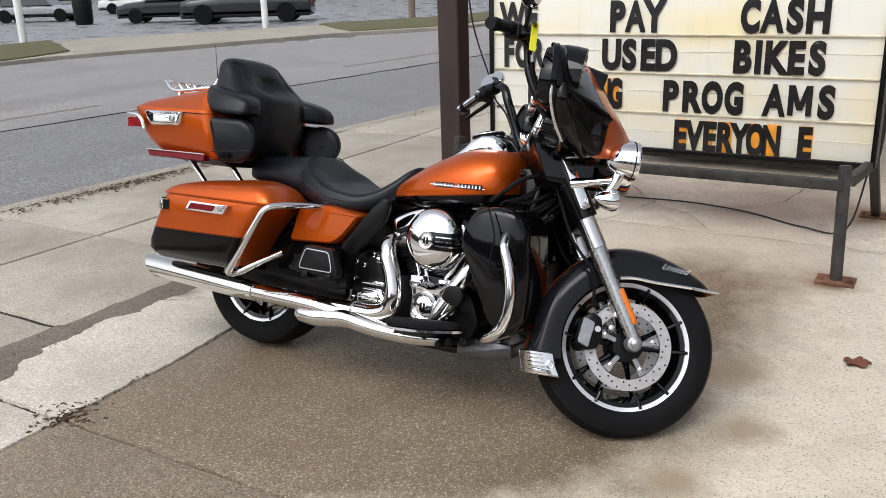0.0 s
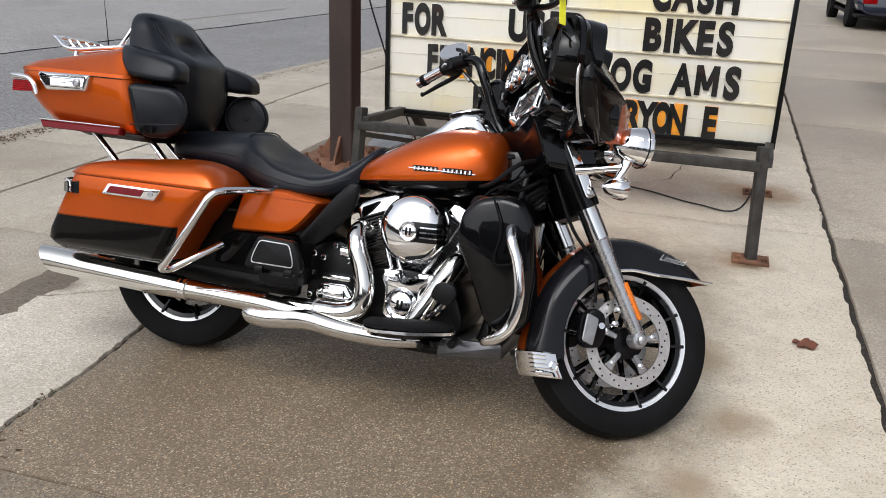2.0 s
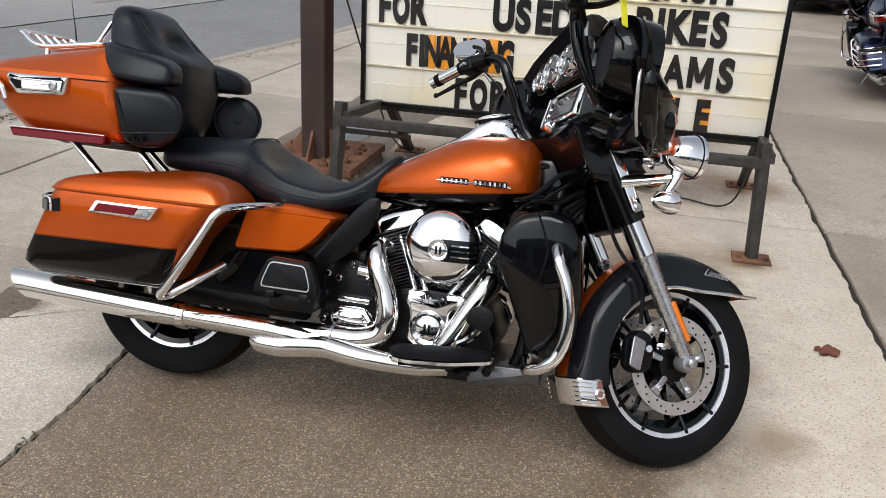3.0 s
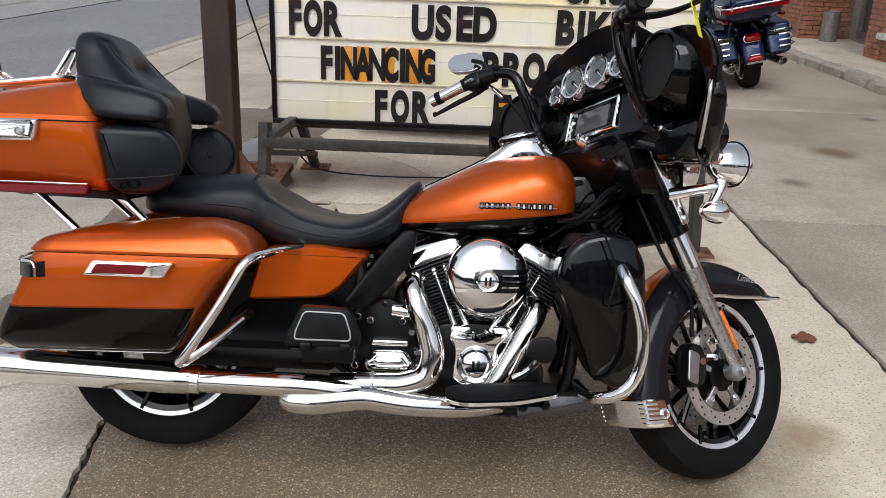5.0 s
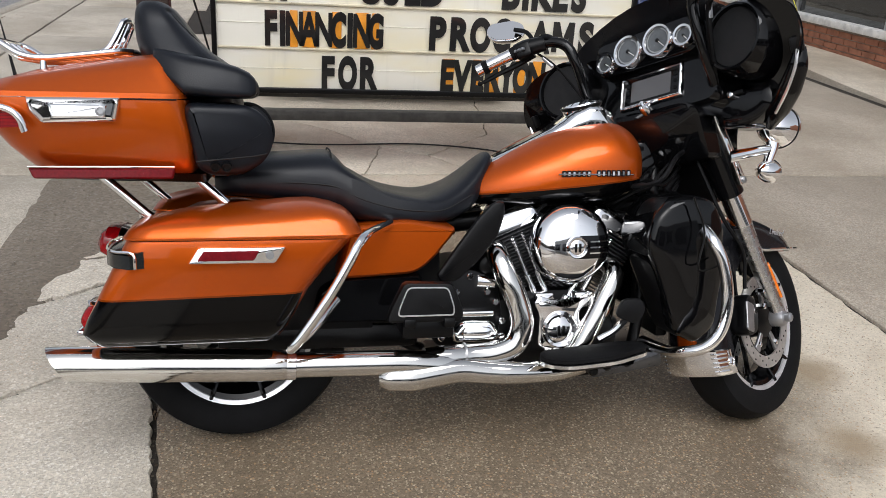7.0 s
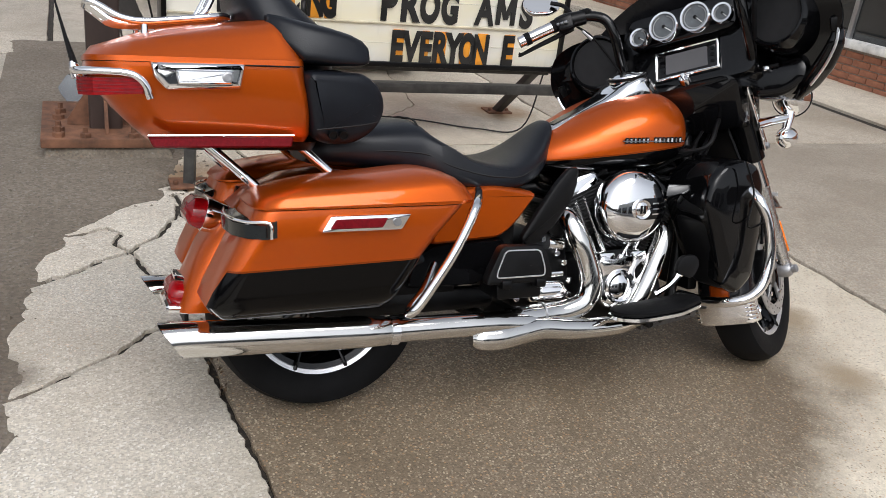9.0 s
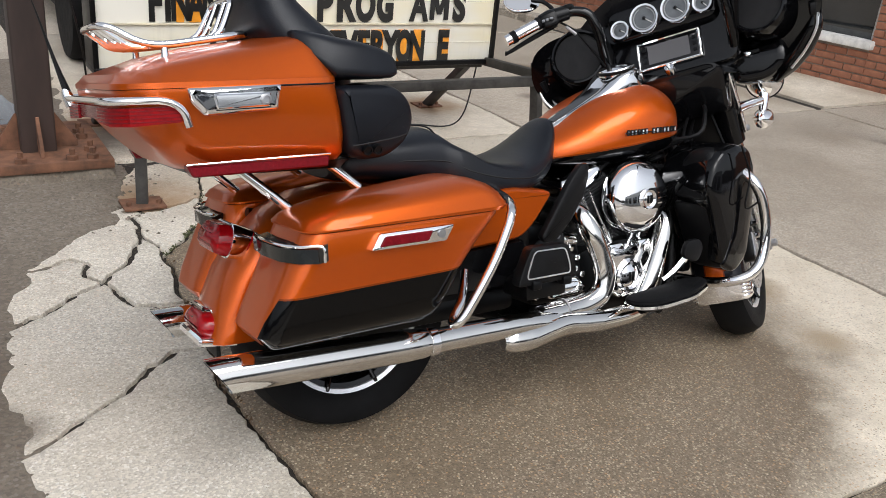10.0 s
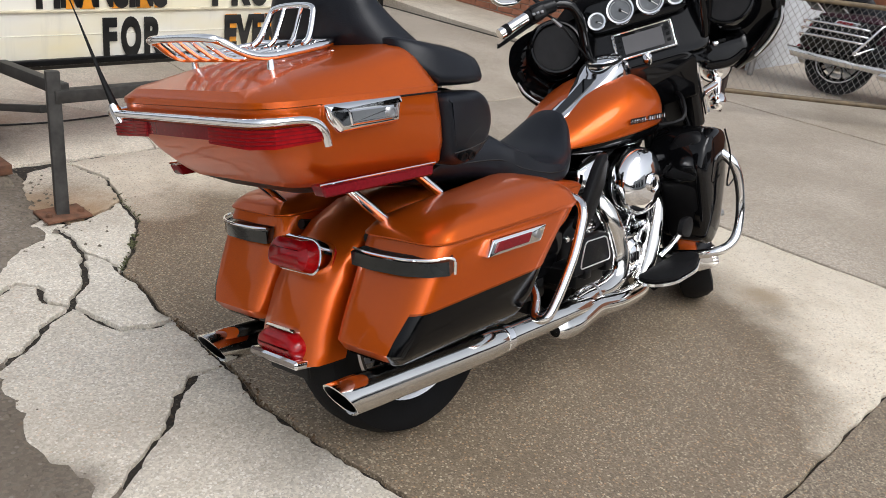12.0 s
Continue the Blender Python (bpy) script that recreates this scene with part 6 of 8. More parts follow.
        cs.append([(x, y + OY, z + zz) for y, zz in supr(hw, h, 3.6, 28)])
    co = part("console", Geo().add(*loft(cs)), ch, tk, "long chrome tank console")
    ins = []
    for x, z, hw in ((0.735, 0.7995, 0.022), (0.78, 0.8215, 0.026), (0.82, 0.8405, 0.028), (0.86, 0.861, 0.030), (0.90, 0.8825, 0.032), (0.945, 0.909, 0.034), (0.960, 0.921, 0.030)):
        hw *= 0.74
        ins.append([(x, OY - hw - 0.004, z - 0.002), (x, OY + hw - 0.004, z - 0.002), (x, OY + hw - 0.004, z + 0.0025), (x, OY - hw - 0.004, z + 0.0025)])
    part("console_insert", Geo().add(*loft(ins)), bk, co, "black console insert")
    part("fuel_cap", disc((1.000, OY - 0.006, 0.950), (-0.24, 0, 1), [(0.058, -0.012), (0.059, 0.003), (0.056, 0.008), (0.040, 0.013), (0.02, 0.016), (0.001, 0.017)], 44), ch, co, "round chrome fuel cap")
    part("cap_ring", disc((1.000, OY - 0.006, 0.950), (-0.24, 0, 1), [(0.0595, -0.006), (0.0625, 0.002), (0.0595, 0.004)], 44), sa, co)

    # -- seat --
    ss = [(-0.05, 0.70, 0.765, 0.10), (-0.02, 0.69, 0.792, 0.135), (0.05, 0.685, 0.803, 0.155), (0.15, 0.675, 0.810, 0.165), (0.23, 0.655, 0.816, 0.168), (0.265, 0.640, 0.812, 0.172), (0.30, 0.628, 0.786, 0.185), (0.345, 0.620, 0.752, 0.196), (0.41, 0.615, 0.722, 0.203), (0.48, 0.612, 0.706, 0.20), (0.54, 0.614, 0.706, 0.185), (0.60, 0.625, 0.727, 0.158), (0.65, 0.648, 0.762, 0.128), (0.69, 0.690, 0.797, 0.095), (0.715, 0.735, 0.812, 0.062), (0.725, 0.77, 0.806, 0.035)]
    rings = []
    for a, b in zip(spline([(s[0], s[1], s[2]) for s in ss], 4), spline([(s[0], s[3], 0) for s in ss], 4)):
        x, z0, z1, hw = a.x, a.y, a.z, b.y
        zc = z0 + 0.42 * (z1 - z0)
        dish = 0.014 * math.exp(-((x - 0.43) / 0.12) ** 2) + 0.024 * math.exp(-((x - 0.335) / 0.045) ** 2)
        rr = []
        for j in range(36):
            t_ = 2 * math.pi * j / 36
            c, s = math.cos(t_), math.sin(t_)
            yy = hw * math.copysign(abs(c) ** (2 / 2.7), c)
            zz = (z1 - zc) * abs(s) ** (2 / 2.7) if s > 0 else -(zc - z0) * abs(s) ** (2 / 3.5)
            zz += dish * (abs(yy) / hw) ** 2 * 2 - dish if s > 0.3 else 0
            rr.append((x, yy, zc + zz))
        rings.append(rr)
    sg_ = Geo().add(*loft(rings))
    se = P1("seat", sg_, vi, "black vinyl two-up touring seat with stitched panels")
    for sg in (-1, 1):
        pts = [(x, sg * hw * 0.99, z0 + (z1 - z0) * k) for x, z0, z1, hw, k in ((0.02, 0.685, 0.80, 0.146, 0.42), (0.15, 0.675, 0.81, 0.166, 0.45), (0.265, 0.64, 0.812, 0.173, 0.5), (0.33, 0.622, 0.765, 0.193, 0.52), (0.41, 0.615, 0.722, 0.204, 0.55), (0.48, 0.612, 0.706, 0.201, 0.55), (0.56, 0.616, 0.71, 0.178, 0.5), (0.65, 0.648, 0.762, 0.129, 0.45))]
        part("seam", tube(pts, 0.0022, 5, 6), M["thread"], se)
    part("seam", tube([(0.258, y, 0.8165 - 0.9 * max(0, abs(y) - 0.06) ** 2 * 6) for y in (-0.14, -0.10, -0.05, 0, 0.05, 0.10, 0.14)], 0.0025, 5, 4), M["thread"], se)

    # -- tour chest --
    def ring_xy(x0, x1, w0, w1, z, r):
        """Outline with half width w0 at the tail and w1 at the front."""
        return [(p.x, p.y, z) for p in fillet([(x0, -w0 * 0.82), (x0 + 0.055, -w0), (x1, -w1), (x1, w1), (x0 + 0.055, w0), (x0, w0 * 0.82)], r, 5)]

    body = [ring_xy(-0.455, -0.09, 0.235, 0.27, 0.768, 0.03), ring_xy(-0.475, -0.085, 0.262, 0.292, 0.785, 0.035), ring_xy(-0.52, -0.085, 0.285, 0.306, 0.83, 0.04), ring_xy(-0.56, -0.09, 0.298, 0.312, 0.88, 0.045), ring_xy(-0.585, -0.10, 0.305, 0.316, 0.935, 0.05), ring_xy(-0.585, -0.10, 0.304, 0.316, 0.9465, 0.05)]
    tc = P1("tour_chest", Geo().add(*loft(body)), P["paint"], "amber top case with chrome latches and wraparound tail lamp")
    def sloped(x0, x1, w0, w1, z, r, k):
        return [(x, y, q + k * (x + 0.17)) for x, y, q in ring_xy(x0, x1, w0, w1, z, r)]

    lid = [ring_xy(-0.588, -0.10, 0.307, 0.318, 0.948, 0.05), ring_xy(-0.588, -0.10, 0.306, 0.317, 0.960, 0.05), ring_xy(-0.580, -0.103, 0.300, 0.311, 0.966, 0.05), sloped(-0.572, -0.128, 0.262, 0.288, 1.020, 0.06, 0.10), sloped(-0.562, -0.138, 0.232, 0.268, 1.042, 0.06, 0.15), sloped(-0.545, -0.145, 0.215, 0.258, 1.049, 0.06, 0.16), sloped(-0.47, -0.16, 0.15, 0.20, 1.058, 0.06, 0.14), sloped(-0.38, -0.20, 0.06, 0.10, 1.062, 0.04, 0.12)]
    part("chest_lid", Geo().add(*loft(lid)), P["paint"], tc, "creased amber lid", None, 28.0)
    part("lid_seam", tube([(-0.30, -0.3185, 0.946), (-0.12, -0.3195, 0.946)], 0.002, 5, 2), sa, tc)
    part("base_tray", Geo().add(*loft([ring_xy(-0.40, -0.06, 0.17, 0.22, 0.742, 0.03), ring_xy(-0.45, -0.06, 0.23, 0.265, 0.766, 0.03)])), tr, tc, "black plastic tray")
    # wraparound lamp
    lo = [(-0.470, 0.318), (-0.565, 0.304), (-0.594, 0.262), (-0.594, -0.262), (-0.565, -0.304), (-0.470, -0.318)]

    def strip(pts, z0, z1, th, material, nm, par, lab="", z0e=None):
        rr = []
        for i, (x, y) in enumerate(pts):
            d = Vector((x + 0.33, y)).normalized() * th
            a = z0 if z0e is None or 0 < i < len(pts) - 1 else z0e
            rr.append([(x, y, a), (x + d.x, y + d.y, a), (x + d.x, y + d.y, z1), (x, y, z1)])
        return part(nm, Geo().add(*loft(rr)), material, par, lab)

    wl = strip(lo, 0.884, 0.912, 0.005, M["darkred"], "tail_lamp_band", tc, "dark red lamp band wrapping the case")
    for sg in (-1, 1):
        en = [(-0.596, sg * 0.125), (-0.597, sg * 0.262), (-0.567, sg * 0.307), (-0.468, sg * 0.320)]
        el = strip(en, 0.873, 0.910, 0.0065, M["red"], "end_lamp", wl, "deep red end of the lamp band", 0.878)
        for z in (0.8815, 0.889, 0.8965, 0.904):
            strip([(x * 1.001, y * 1.001) for x, y in en], z - 0.001, z + 0.001, 0.0072, M["darkred"], "lens_rib", el)
    part("lamp_trim", tube([(x, y * 1.012, z) for x, y, z in ((-0.455, -0.322, 0.868), (-0.468, -0.325, 0.902), (-0.50, -0.322, 0.922), (-0.57, -0.308, 0.925), (-0.604, -0.262, 0.925), (-0.606, -0.10, 0.925), (-0.606, 0.10, 0.925), (-0.604, 0.262, 0.925), (-0.57, 0.308, 0.925), (-0.50, 0.322, 0.922), (-0.468, 0.325, 0.902), (-0.455, 0.322, 0.868))], 0.0090, 10, 4), ch, wl, "chrome lamp trim")
    part("antenna", tube([(-0.60, 0.25, 0.922), (-0.625, 0.262, 1.02), (-0.655, 0.275, 1.15), (-0.695, 0.29, 1.30)], [0.011, 0.005, 0.0018, 0.0008], 8, 3), tr, tc, "black whip antenna")
    part("antenna_base", disc((-0.60, 0.25, 0.915), (-0.3, 0.1, 1), [(0.016, -0.01), (0.014, 0.02), (0.008, 0.035)], 12), ch, tc)
    for sg in (-1, 1):
        lt = fillet([(-0.455, 0.948), (-0.448, 0.916), (-0.420, 0.886), (-0.256, 0.892), (-0.244, 0.950)], 0.008, 3)
        lh = part("chest_latch", pillow(lt, edge(sg * 0.296, sg * 0.331, 0.015, 4), xz), ch, tc, "chrome case latch")
        gap_ = [(-0.404, 0.934), (-0.398, 0.899), (-0.278, 0.901), (-0.272, 0.934)]
        part("latch_gap", tube([(x, sg * 0.3295, z) for x, z in gap_ + gap_[:1]], 0.0016, 5, 1, smooth=False), sa, lh, "dark gap round the lever")
        part("latch_lever", pillow(fillet([(-0.402, 0.932), (-0.396, 0.901), (-0.280, 0.903), (-0.274, 0.932)], 0.004, 2), [(sg * 0.32, 0), (sg * 0.331, 0.0), (sg * 0.3335, 0.003), (sg * 0.3335, 0.006)], xz), ch, lh)
        part("key_lock", disc((-0.288, sg * 0.336, 0.918), (0, sg, 0), [(0.012, -0.004), (0.012, 0.003), (0.008, 0.004), (0.007, 0.001)], 16), M["alloy"], lh)
        rs = part("reflector_strip", pillow(fillet([(-0.45, 0.757), (-0.135, 0.757), (-0.130, 0.783), (-0.462, 0.783)], 0.005, 2), edge(sg * 0.262, sg * 0.300, 0.004, 1), xz), M["darkred"], tc, "dark red reflector strip")
        part("strip_trim", tube([(-0.462, sg * 0.299, 0.785), (-0.30, sg * 0.302, 0.786), (-0.13, sg * 0.302, 0.786)], 0.0022, 6, 2), ch, rs)
        # speaker pod at the front corner
        pd = fillet([(-0.082, 0.782), (-0.045, 0.762), (0.03, 0.764), (0.085, 0.800), (0.108, 0.848), (0.095, 0.900), (0.052, 0.936), (-0.112, 0.942)], 0.035, 5)
        g = pillow(pd, [(0.0, 0.004), (0.06, 0.0), (0.60, 0.0), (0.84, 0.005), (0.95, 0.013), (1.0, 0.026)], xz)
        vv = []
        for x, u, z in g.v:
            yo = 0.318 - 0.17 * (x + 0.10) + 0.12 * (z - 0.88)
            yi = 0.250 + 0.20 * (x - 0.037)
            vv.append((x, sg * (yi + (yo - yi) * u), z))
        g.v = vv
        po = part("speaker_pod", g, vi, tc, "black padded speaker pod")
        part("pod_seam", tube([(-0.078, sg * 0.316, 0.800), (-0.02, sg * 0.318, 0.806), (0.05, sg * 0.298, 0.812), (0.088, sg * 0.280, 0.818)], 0.002, 5, 4), M["thread"], po)
        pw = part("pod_socket", disc((-0.035, sg * 0.305, 0.786), (0, sg, -0.35), [(0.012, -0.01), (0.012, 0.004), (0.009, 0.004), (0.008, 0.0)], 14), tr, po)
        part("pod_socket", disc((-0.008, sg * 0.305, 0.786), (0, sg, -0.35), [(0.012, -0.01), (0.012, 0.004), (0.009, 0.004), (0.008, 0.0)], 14), tr, po)
        dr = Vector((0.50, -sg * 0.83, 0.20))
        sp_c = (0.037, 0.239, 0.859) if sg > 0 else (0.0, -0.19, 0.859)
        part("speaker_ring", disc(sp_c, dr, [(0.060, -0.05), (0.080, -0.022), (0.086, 0.0), (0.083, 0.008), (0.075, 0.009), (0.072, 0.002)], 44), tr, po, "black speaker surround")
        part("speaker", disc(sp_c, dr, [(0.073, 0.0), (0.070, 0.005), (0.066, 0.004), (0.064, 0.006), (0.03, 0.009), (0.012, 0.010), (0.010, 0.013), (0.001, 0.014)], 40), M["grille"], po, "round speaker grille")
        # padded arm of the backrest
        ar = []
        for x, y0, y1, z0, z1 in ((-0.178, 0.19, 0.262, 1.040, 1.066), (-0.172, 0.16, 0.272, 1.022, 1.069), (-0.150, 0.12, 0.288, 0.995, 1.067), (-0.105, 0.11, 0.302, 0.955, 1.058), (-0.03, 0.13, 0.299, 0.951, 1.043), (0.02, 0.16, 0.291, 0.951, 1.029), (0.048, 0.185, 0.284, 0.953, 1.016), (0.062, 0.205, 0.275, 0.959, 1.001), (0.067, 0.222, 0.262, 0.968, 0.988)):
            ar.append([(x, sg * ((y0 + y1) / 2 + y - (0.34 * (z + (z0 + z1) / 2 - 1.0) if y > -0.01 else 0)), (z0 + z1) / 2 + z) for y, z in supr((y1 - y0) / 2, (z1 - z0) / 2, 4.5, 36)])
        g = Geo().add(*loft([[p for p in r] for r in ar]))
        aa = part("backrest_arm", g, vi, tc, "black wraparound backrest arm", None, 40.0)
        part("seam", tube([(-0.15, sg * 0.262, 1.054), (-0.09, sg * 0.262, 1.044), (-0.02, sg * 0.262, 1.030), (0.035, sg * 0.262, 1.012)], 0.0022, 5, 4), M["thread"], aa)
        # rack
        part("chest_strut", tube([(-0.33, sg * 0.19, 0.768), (-0.195, sg * 0.20, 0.645)], 0.012, 10, smooth=False), ch, bike, "chrome case strut")
        part("chest_strut", tube([(-0.105, sg * 0.185, 0.765), (-0.015, sg * 0.20, 0.685)], 0.012, 10, smooth=False), ch, bike, "chrome case strut")
    bc = []
    bz = [(0.79, -0.05, 0.04, 0.11), (0.83, -0.055, 0.065, 0.140), (0.90, -0.055, 0.082, 0.165), (0.96, -0.070, 0.094, 0.185), (1.01, -0.095, 0.104, 0.222), (1.05, -0.120, 0.104, 0.216), (1.09, -0.148, 0.090, 0.196), (1.125, -0.168, 0.074, 0.178), (1.155, -0.182, 0.060, 0.165), (1.178, -0.190, 0.047, 0.146), (1.191, -0.195, 0.032, 0.116), (1.197, -0.197, 0.014, 0.06)]
    for a, b in zip(spline([(z, x, hx) for z, x, hx, hy in bz], 4), spline([(z, hy, 0) for z, x, hx, hy in bz], 4)):
        row = []
        for p, q in supr(a.z, b.y, 2.9, 44):
            if p > 0:
                p -= 0.052 * math.exp(-(q / 0.082) ** 2 - ((a.x - 1.088) / 0.036) ** 2) * p / a.z
                p += 0.014 * math.exp(-(q / 0.12) ** 2 - ((a.x - 1.035) / 0.022) ** 2) * p / max(a.z, 0.02)
                p -= 0.010 * math.exp(-((abs(q) - 0.128) / 0.012) ** 2) * (1 if 0.9 < a.x < 1.17 else 0)
            row.append((a.y + p, q, a.x))
        bc.append(row)
    br = part("backrest", Geo().add(*loft(bc)), vi, tc, "black padded passenger backrest with a dimpled centre", None, 60.0)
    for sg in (-1, 1):
        part("seam", tube([(-0.165, sg * 0.105, 1.180), (-0.125, sg * 0.128, 1.14), (-0.078, sg * 0.134, 1.09), (-0.032, sg * 0.142, 1.03), (-0.005, sg * 0.140, 0.96)], 0.002, 5, 4), M["thread"], br)
    # chrome luggage rack
    side_l = [(-0.275, 0.10, 1.080), (-0.295, 0.130, 1.080), (-0.33, 0.145, 1.075), (-0.40, 0.150, 1.066), (-0.48, 0.150, 1.058), (-0.53, 0.145, 1.066), (-0.575, 0.128, 1.092), (-0.598, 0.110, 1.100)]
    loop = [(x, -y, z) for x, y, z in side_l] + [(-0.603, 0.0, 1.102)] + [p for p in reversed(side_l)] + [(-0.270, 0.04, 1.080), (-0.270, -0.04, 1.080)]
    RS = Matrix.Translation((0.026, 0, -0.016))
    rk = part("luggage_rack", tube(loop + loop[:1], 0.0085, 10, 5).move(RS), ch, tc, "chrome tubular luggage rack")
    for y in (-0.10, -0.05, 0.0, 0.05, 0.10):
        part("rack_bar", tube([(-0.272, y, 1.080), (-0.36, y, 1.068), (-0.46, y, 1.056), (-0.535, y, 1.056), (-0.570, y * 0.97, 1.076), (-0.600, y * 0.92, 1.100)], 0.006, 8, 3).move(RS), ch, rk)
    front = [(-0.305, 0.098, 1.076), (-0.285, 0.094, 1.092), (-0.262, 0.084, 1.135), (-0.252, 0.070, 1.158), (-0.248, 0.0, 1.164), (-0.252, -0.070, 1.158), (-0.262, -0.084, 1.135), (-0.285, -0.094, 1.092), (-0.305, -0.098, 1.076)]
    part("rack_loop", tube(front, 0.0075, 10, 5).move(RS @ Matrix.Translation((-0.042, 0, 0))), ch, rk, "upright chrome front loop")
    for y in (-0.032, 0.032):
        part("rack_upright", tube([(-0.300, y * 1.2, 1.076), (-0.283, y * 1.1, 1.092), (-0.262, y, 1.135), (-0.250, y, 1.162)], 0.0055, 8, 4).move(RS @ Matrix.Translation((-0.042, 0, 0))), ch, rk)
    part("rack_cross", tube([(-0.50, -0.148, 1.056), (-0.50, 0.148, 1.056)], 0.0055, 8, smooth=False).move(RS), ch, rk)
    for x, y in ((-0.475, -0.148), (-0.475, 0.148), (-0.30, -0.138), (-0.30, 0.138)):
        part("rack_post", tube([(x, y, 1.0), (x, y, 1.062)], [0.011, 0.007], 10, smooth=False).move(RS), ch, rk)

    # -- saddlebags --
    for sg in (-1, 1):
        def rb(x0, x1, y0, y1, z, r, skew=0.0):
            return [(p.x, sg * p.y, z) for p in fillet([(x0, y0 + skew), (x1, y0), (x1, y1 - 0.01), (x0, y1 - skew * 0.6)], r, 6)]
        bb = [rb(-0.318, 0.095, 0.165, 0.335, 0.358, 0.03), rb(-0.338, 0.115, 0.155, 0.362, 0.368, 0.045), rb(-0.352, 0.130, 0.150, 0.378, 0.39, 0.05), rb(-0.338, 0.150, 0.148, 0.392, 0.425, 0.055), rb(-0.305, 0.185, 0.145, 0.402, 0.49, 0.06), rb(-0.272, 0.235, 0.145, 0.408, 0.555, 0.06), rb(-0.243, 0.288, 0.148, 0.410, 0.612, 0.06), rb(-0.240, 0.292, 0.150, 0.408, 0.620, 0.06)]
        bg = P1("saddlebag", Geo().add(*loft(bb)), P["bag"], "hard saddlebag, amber over black, with a chrome latch")
        ll = [rb(-0.246, 0.312, 0.145, 0.414, 0.623, 0.06), rb(-0.246, 0.318, 0.145, 0.415, 0.632, 0.06), rb(-0.242, 0.313, 0.150, 0.411, 0.642, 0.06), rb(-0.236, 0.300, 0.158, 0.406, 0.664, 0.065), rb(-0.222, 0.278, 0.170, 0.393, 0.684, 0.07), rb(-0.195, 0.248, 0.190, 0.368, 0.698, 0.07), rb(-0.15, 0.21, 0.215, 0.335, 0.707, 0.055), rb(-0.09, 0.16, 0.245, 0.305, 0.711, 0.02)]
        # the lid is thin at the tail and full over the front of the bag
        ll = [[(x, y, 0.623 + (z - 0.623) * float(np.interp(x, (-0.25, -0.11, 0.03, 0.185, 0.30), (0.42, 0.66, 0.88, 0.98, 0.98)))) for x, y, z in ring] for ring in ll]
        part("bag_base", Geo().add(*loft([rb(-0.312, 0.085, 0.17, 0.325, 0.348, 0.03), rb(-0.322, 0.100, 0.162, 0.342, 0.354, 0.03), rb(-0.330, 0.106, 0.158, 0.352, 0.3635, 0.04)])), bk, bg, "black underside")
        part("bag_lid", Geo().add(*loft(ll)), P["paint"], bg, "curved amber lid", None, 30.0)
        la = part("bag_latch", pillow(fillet([(-0.096, 0.568), (0.105, 0.568), (0.130, 0.607), (-0.072, 0.607)], 0.006, 3), edge(sg * 0.395, sg * 0.424, 0.005, 2), xz), ch, bg, "chrome latch plate")
        part("latch_reflector", pillow(fillet([(-0.075, 0.576), (0.055, 0.576), (0.068, 0.599), (-0.060, 0.599)], 0.004, 2), edge(sg * 0.41, sg * 0.4275, 0.002, 1), xz), M["darkred"], la, "red reflector in the latch")
        part("key_lock", disc((0.092, sg * 0.424, 0.588), (0, sg, 0), [(0.010, -0.003), (0.010, 0.003), (0.006, 0.003)], 14), M["alloy"], la)
        rr = []
        for i, (x, y) in enumerate(((-0.262, 0.178), (-0.268, 0.25), (-0.262, 0.335), (-0.240, 0.385), (-0.205, 0.408))):
            d = Vector((x + 0.0, (y - 0.27) * 1.2)).normalized() * 0.026
            rr.append([(x + 0.01, sg * y, 0.558), (x + d.x, sg * (y + d.y), 0.558), (x + d.x, sg * (y + d.y), 0.590), (x + 0.01, sg * y, 0.598)])
        rf = part("bag_reflector", Geo().add(*loft(rr)), M["smoke"], bg, "smoked marker with a chrome end")
        part("marker_trim", tube([(-0.280, sg * 0.172, 0.597), (-0.292, sg * 0.25, 0.597), (-0.285, sg * 0.345, 0.597), (-0.258, sg * 0.402, 0.597), (-0.216, sg * 0.428, 0.596), (-0.212, sg * 0.428, 0.56)], 0.0035, 6, 4), ch, rf)
        # guard rails round the bag
        part("bag_guard", tube([(0.41, sg * 0.20, 0.628), (0.365, sg * 0.30, 0.630), (0.322, sg * 0.385, 0.624), (0.300, sg * 0.412, 0.606), (0.282, sg * 0.420, 0.572), (0.235, sg * 0.425, 0.49), (0.165, sg * 0.418, 0.385), (0.140, sg * 0.405, 0.352), (0.150, sg * 0.365, 0.350), (0.20, sg * 0.33, 0.385), (0.262, sg * 0.25, 0.435)], 0.0125, 12, 6), ch, bike, "chrome saddlebag guard rail")
        if not full:
            for z in (0.44, 0.50, 0.56):
                part("bag_rail", tube([(0.22, sg * 0.33, z), (0.20, sg * 0.415, z), (0.0, sg * 0.432, z), (-0.26, sg * 0.425, z), (-0.36, sg * 0.36, z), (-0.37, sg * 0.25, z)], 0.010, 8, 4), ch, bg, "chrome rail round the bag")
        # muffler
        def mz(x):
            return 0.292 - 0.045 * (x + 0.43)
        yy = sg * 0.262
        mp = [(-0.40, 0.045), (-0.30, 0.0455), (-0.10, 0.0445), (0.06, 0.043), (0.115, 0.040), (0.135, 0.036)]
        rings = []
        for x, r in mp:
            rings.append([(x, yy + r * math.cos(a), mz(x) + r * math.sin(a)) for a in (2 * math.pi * j / 32 for j in range(32))])
        tip = [(-0.425 - 0.030 * math.sin(a) * 1.0, yy + 0.045 * math.cos(a), mz(-0.425) + 0.045 * math.sin(a)) for a in (2 * math.pi * j / 32 for j in range(32))]
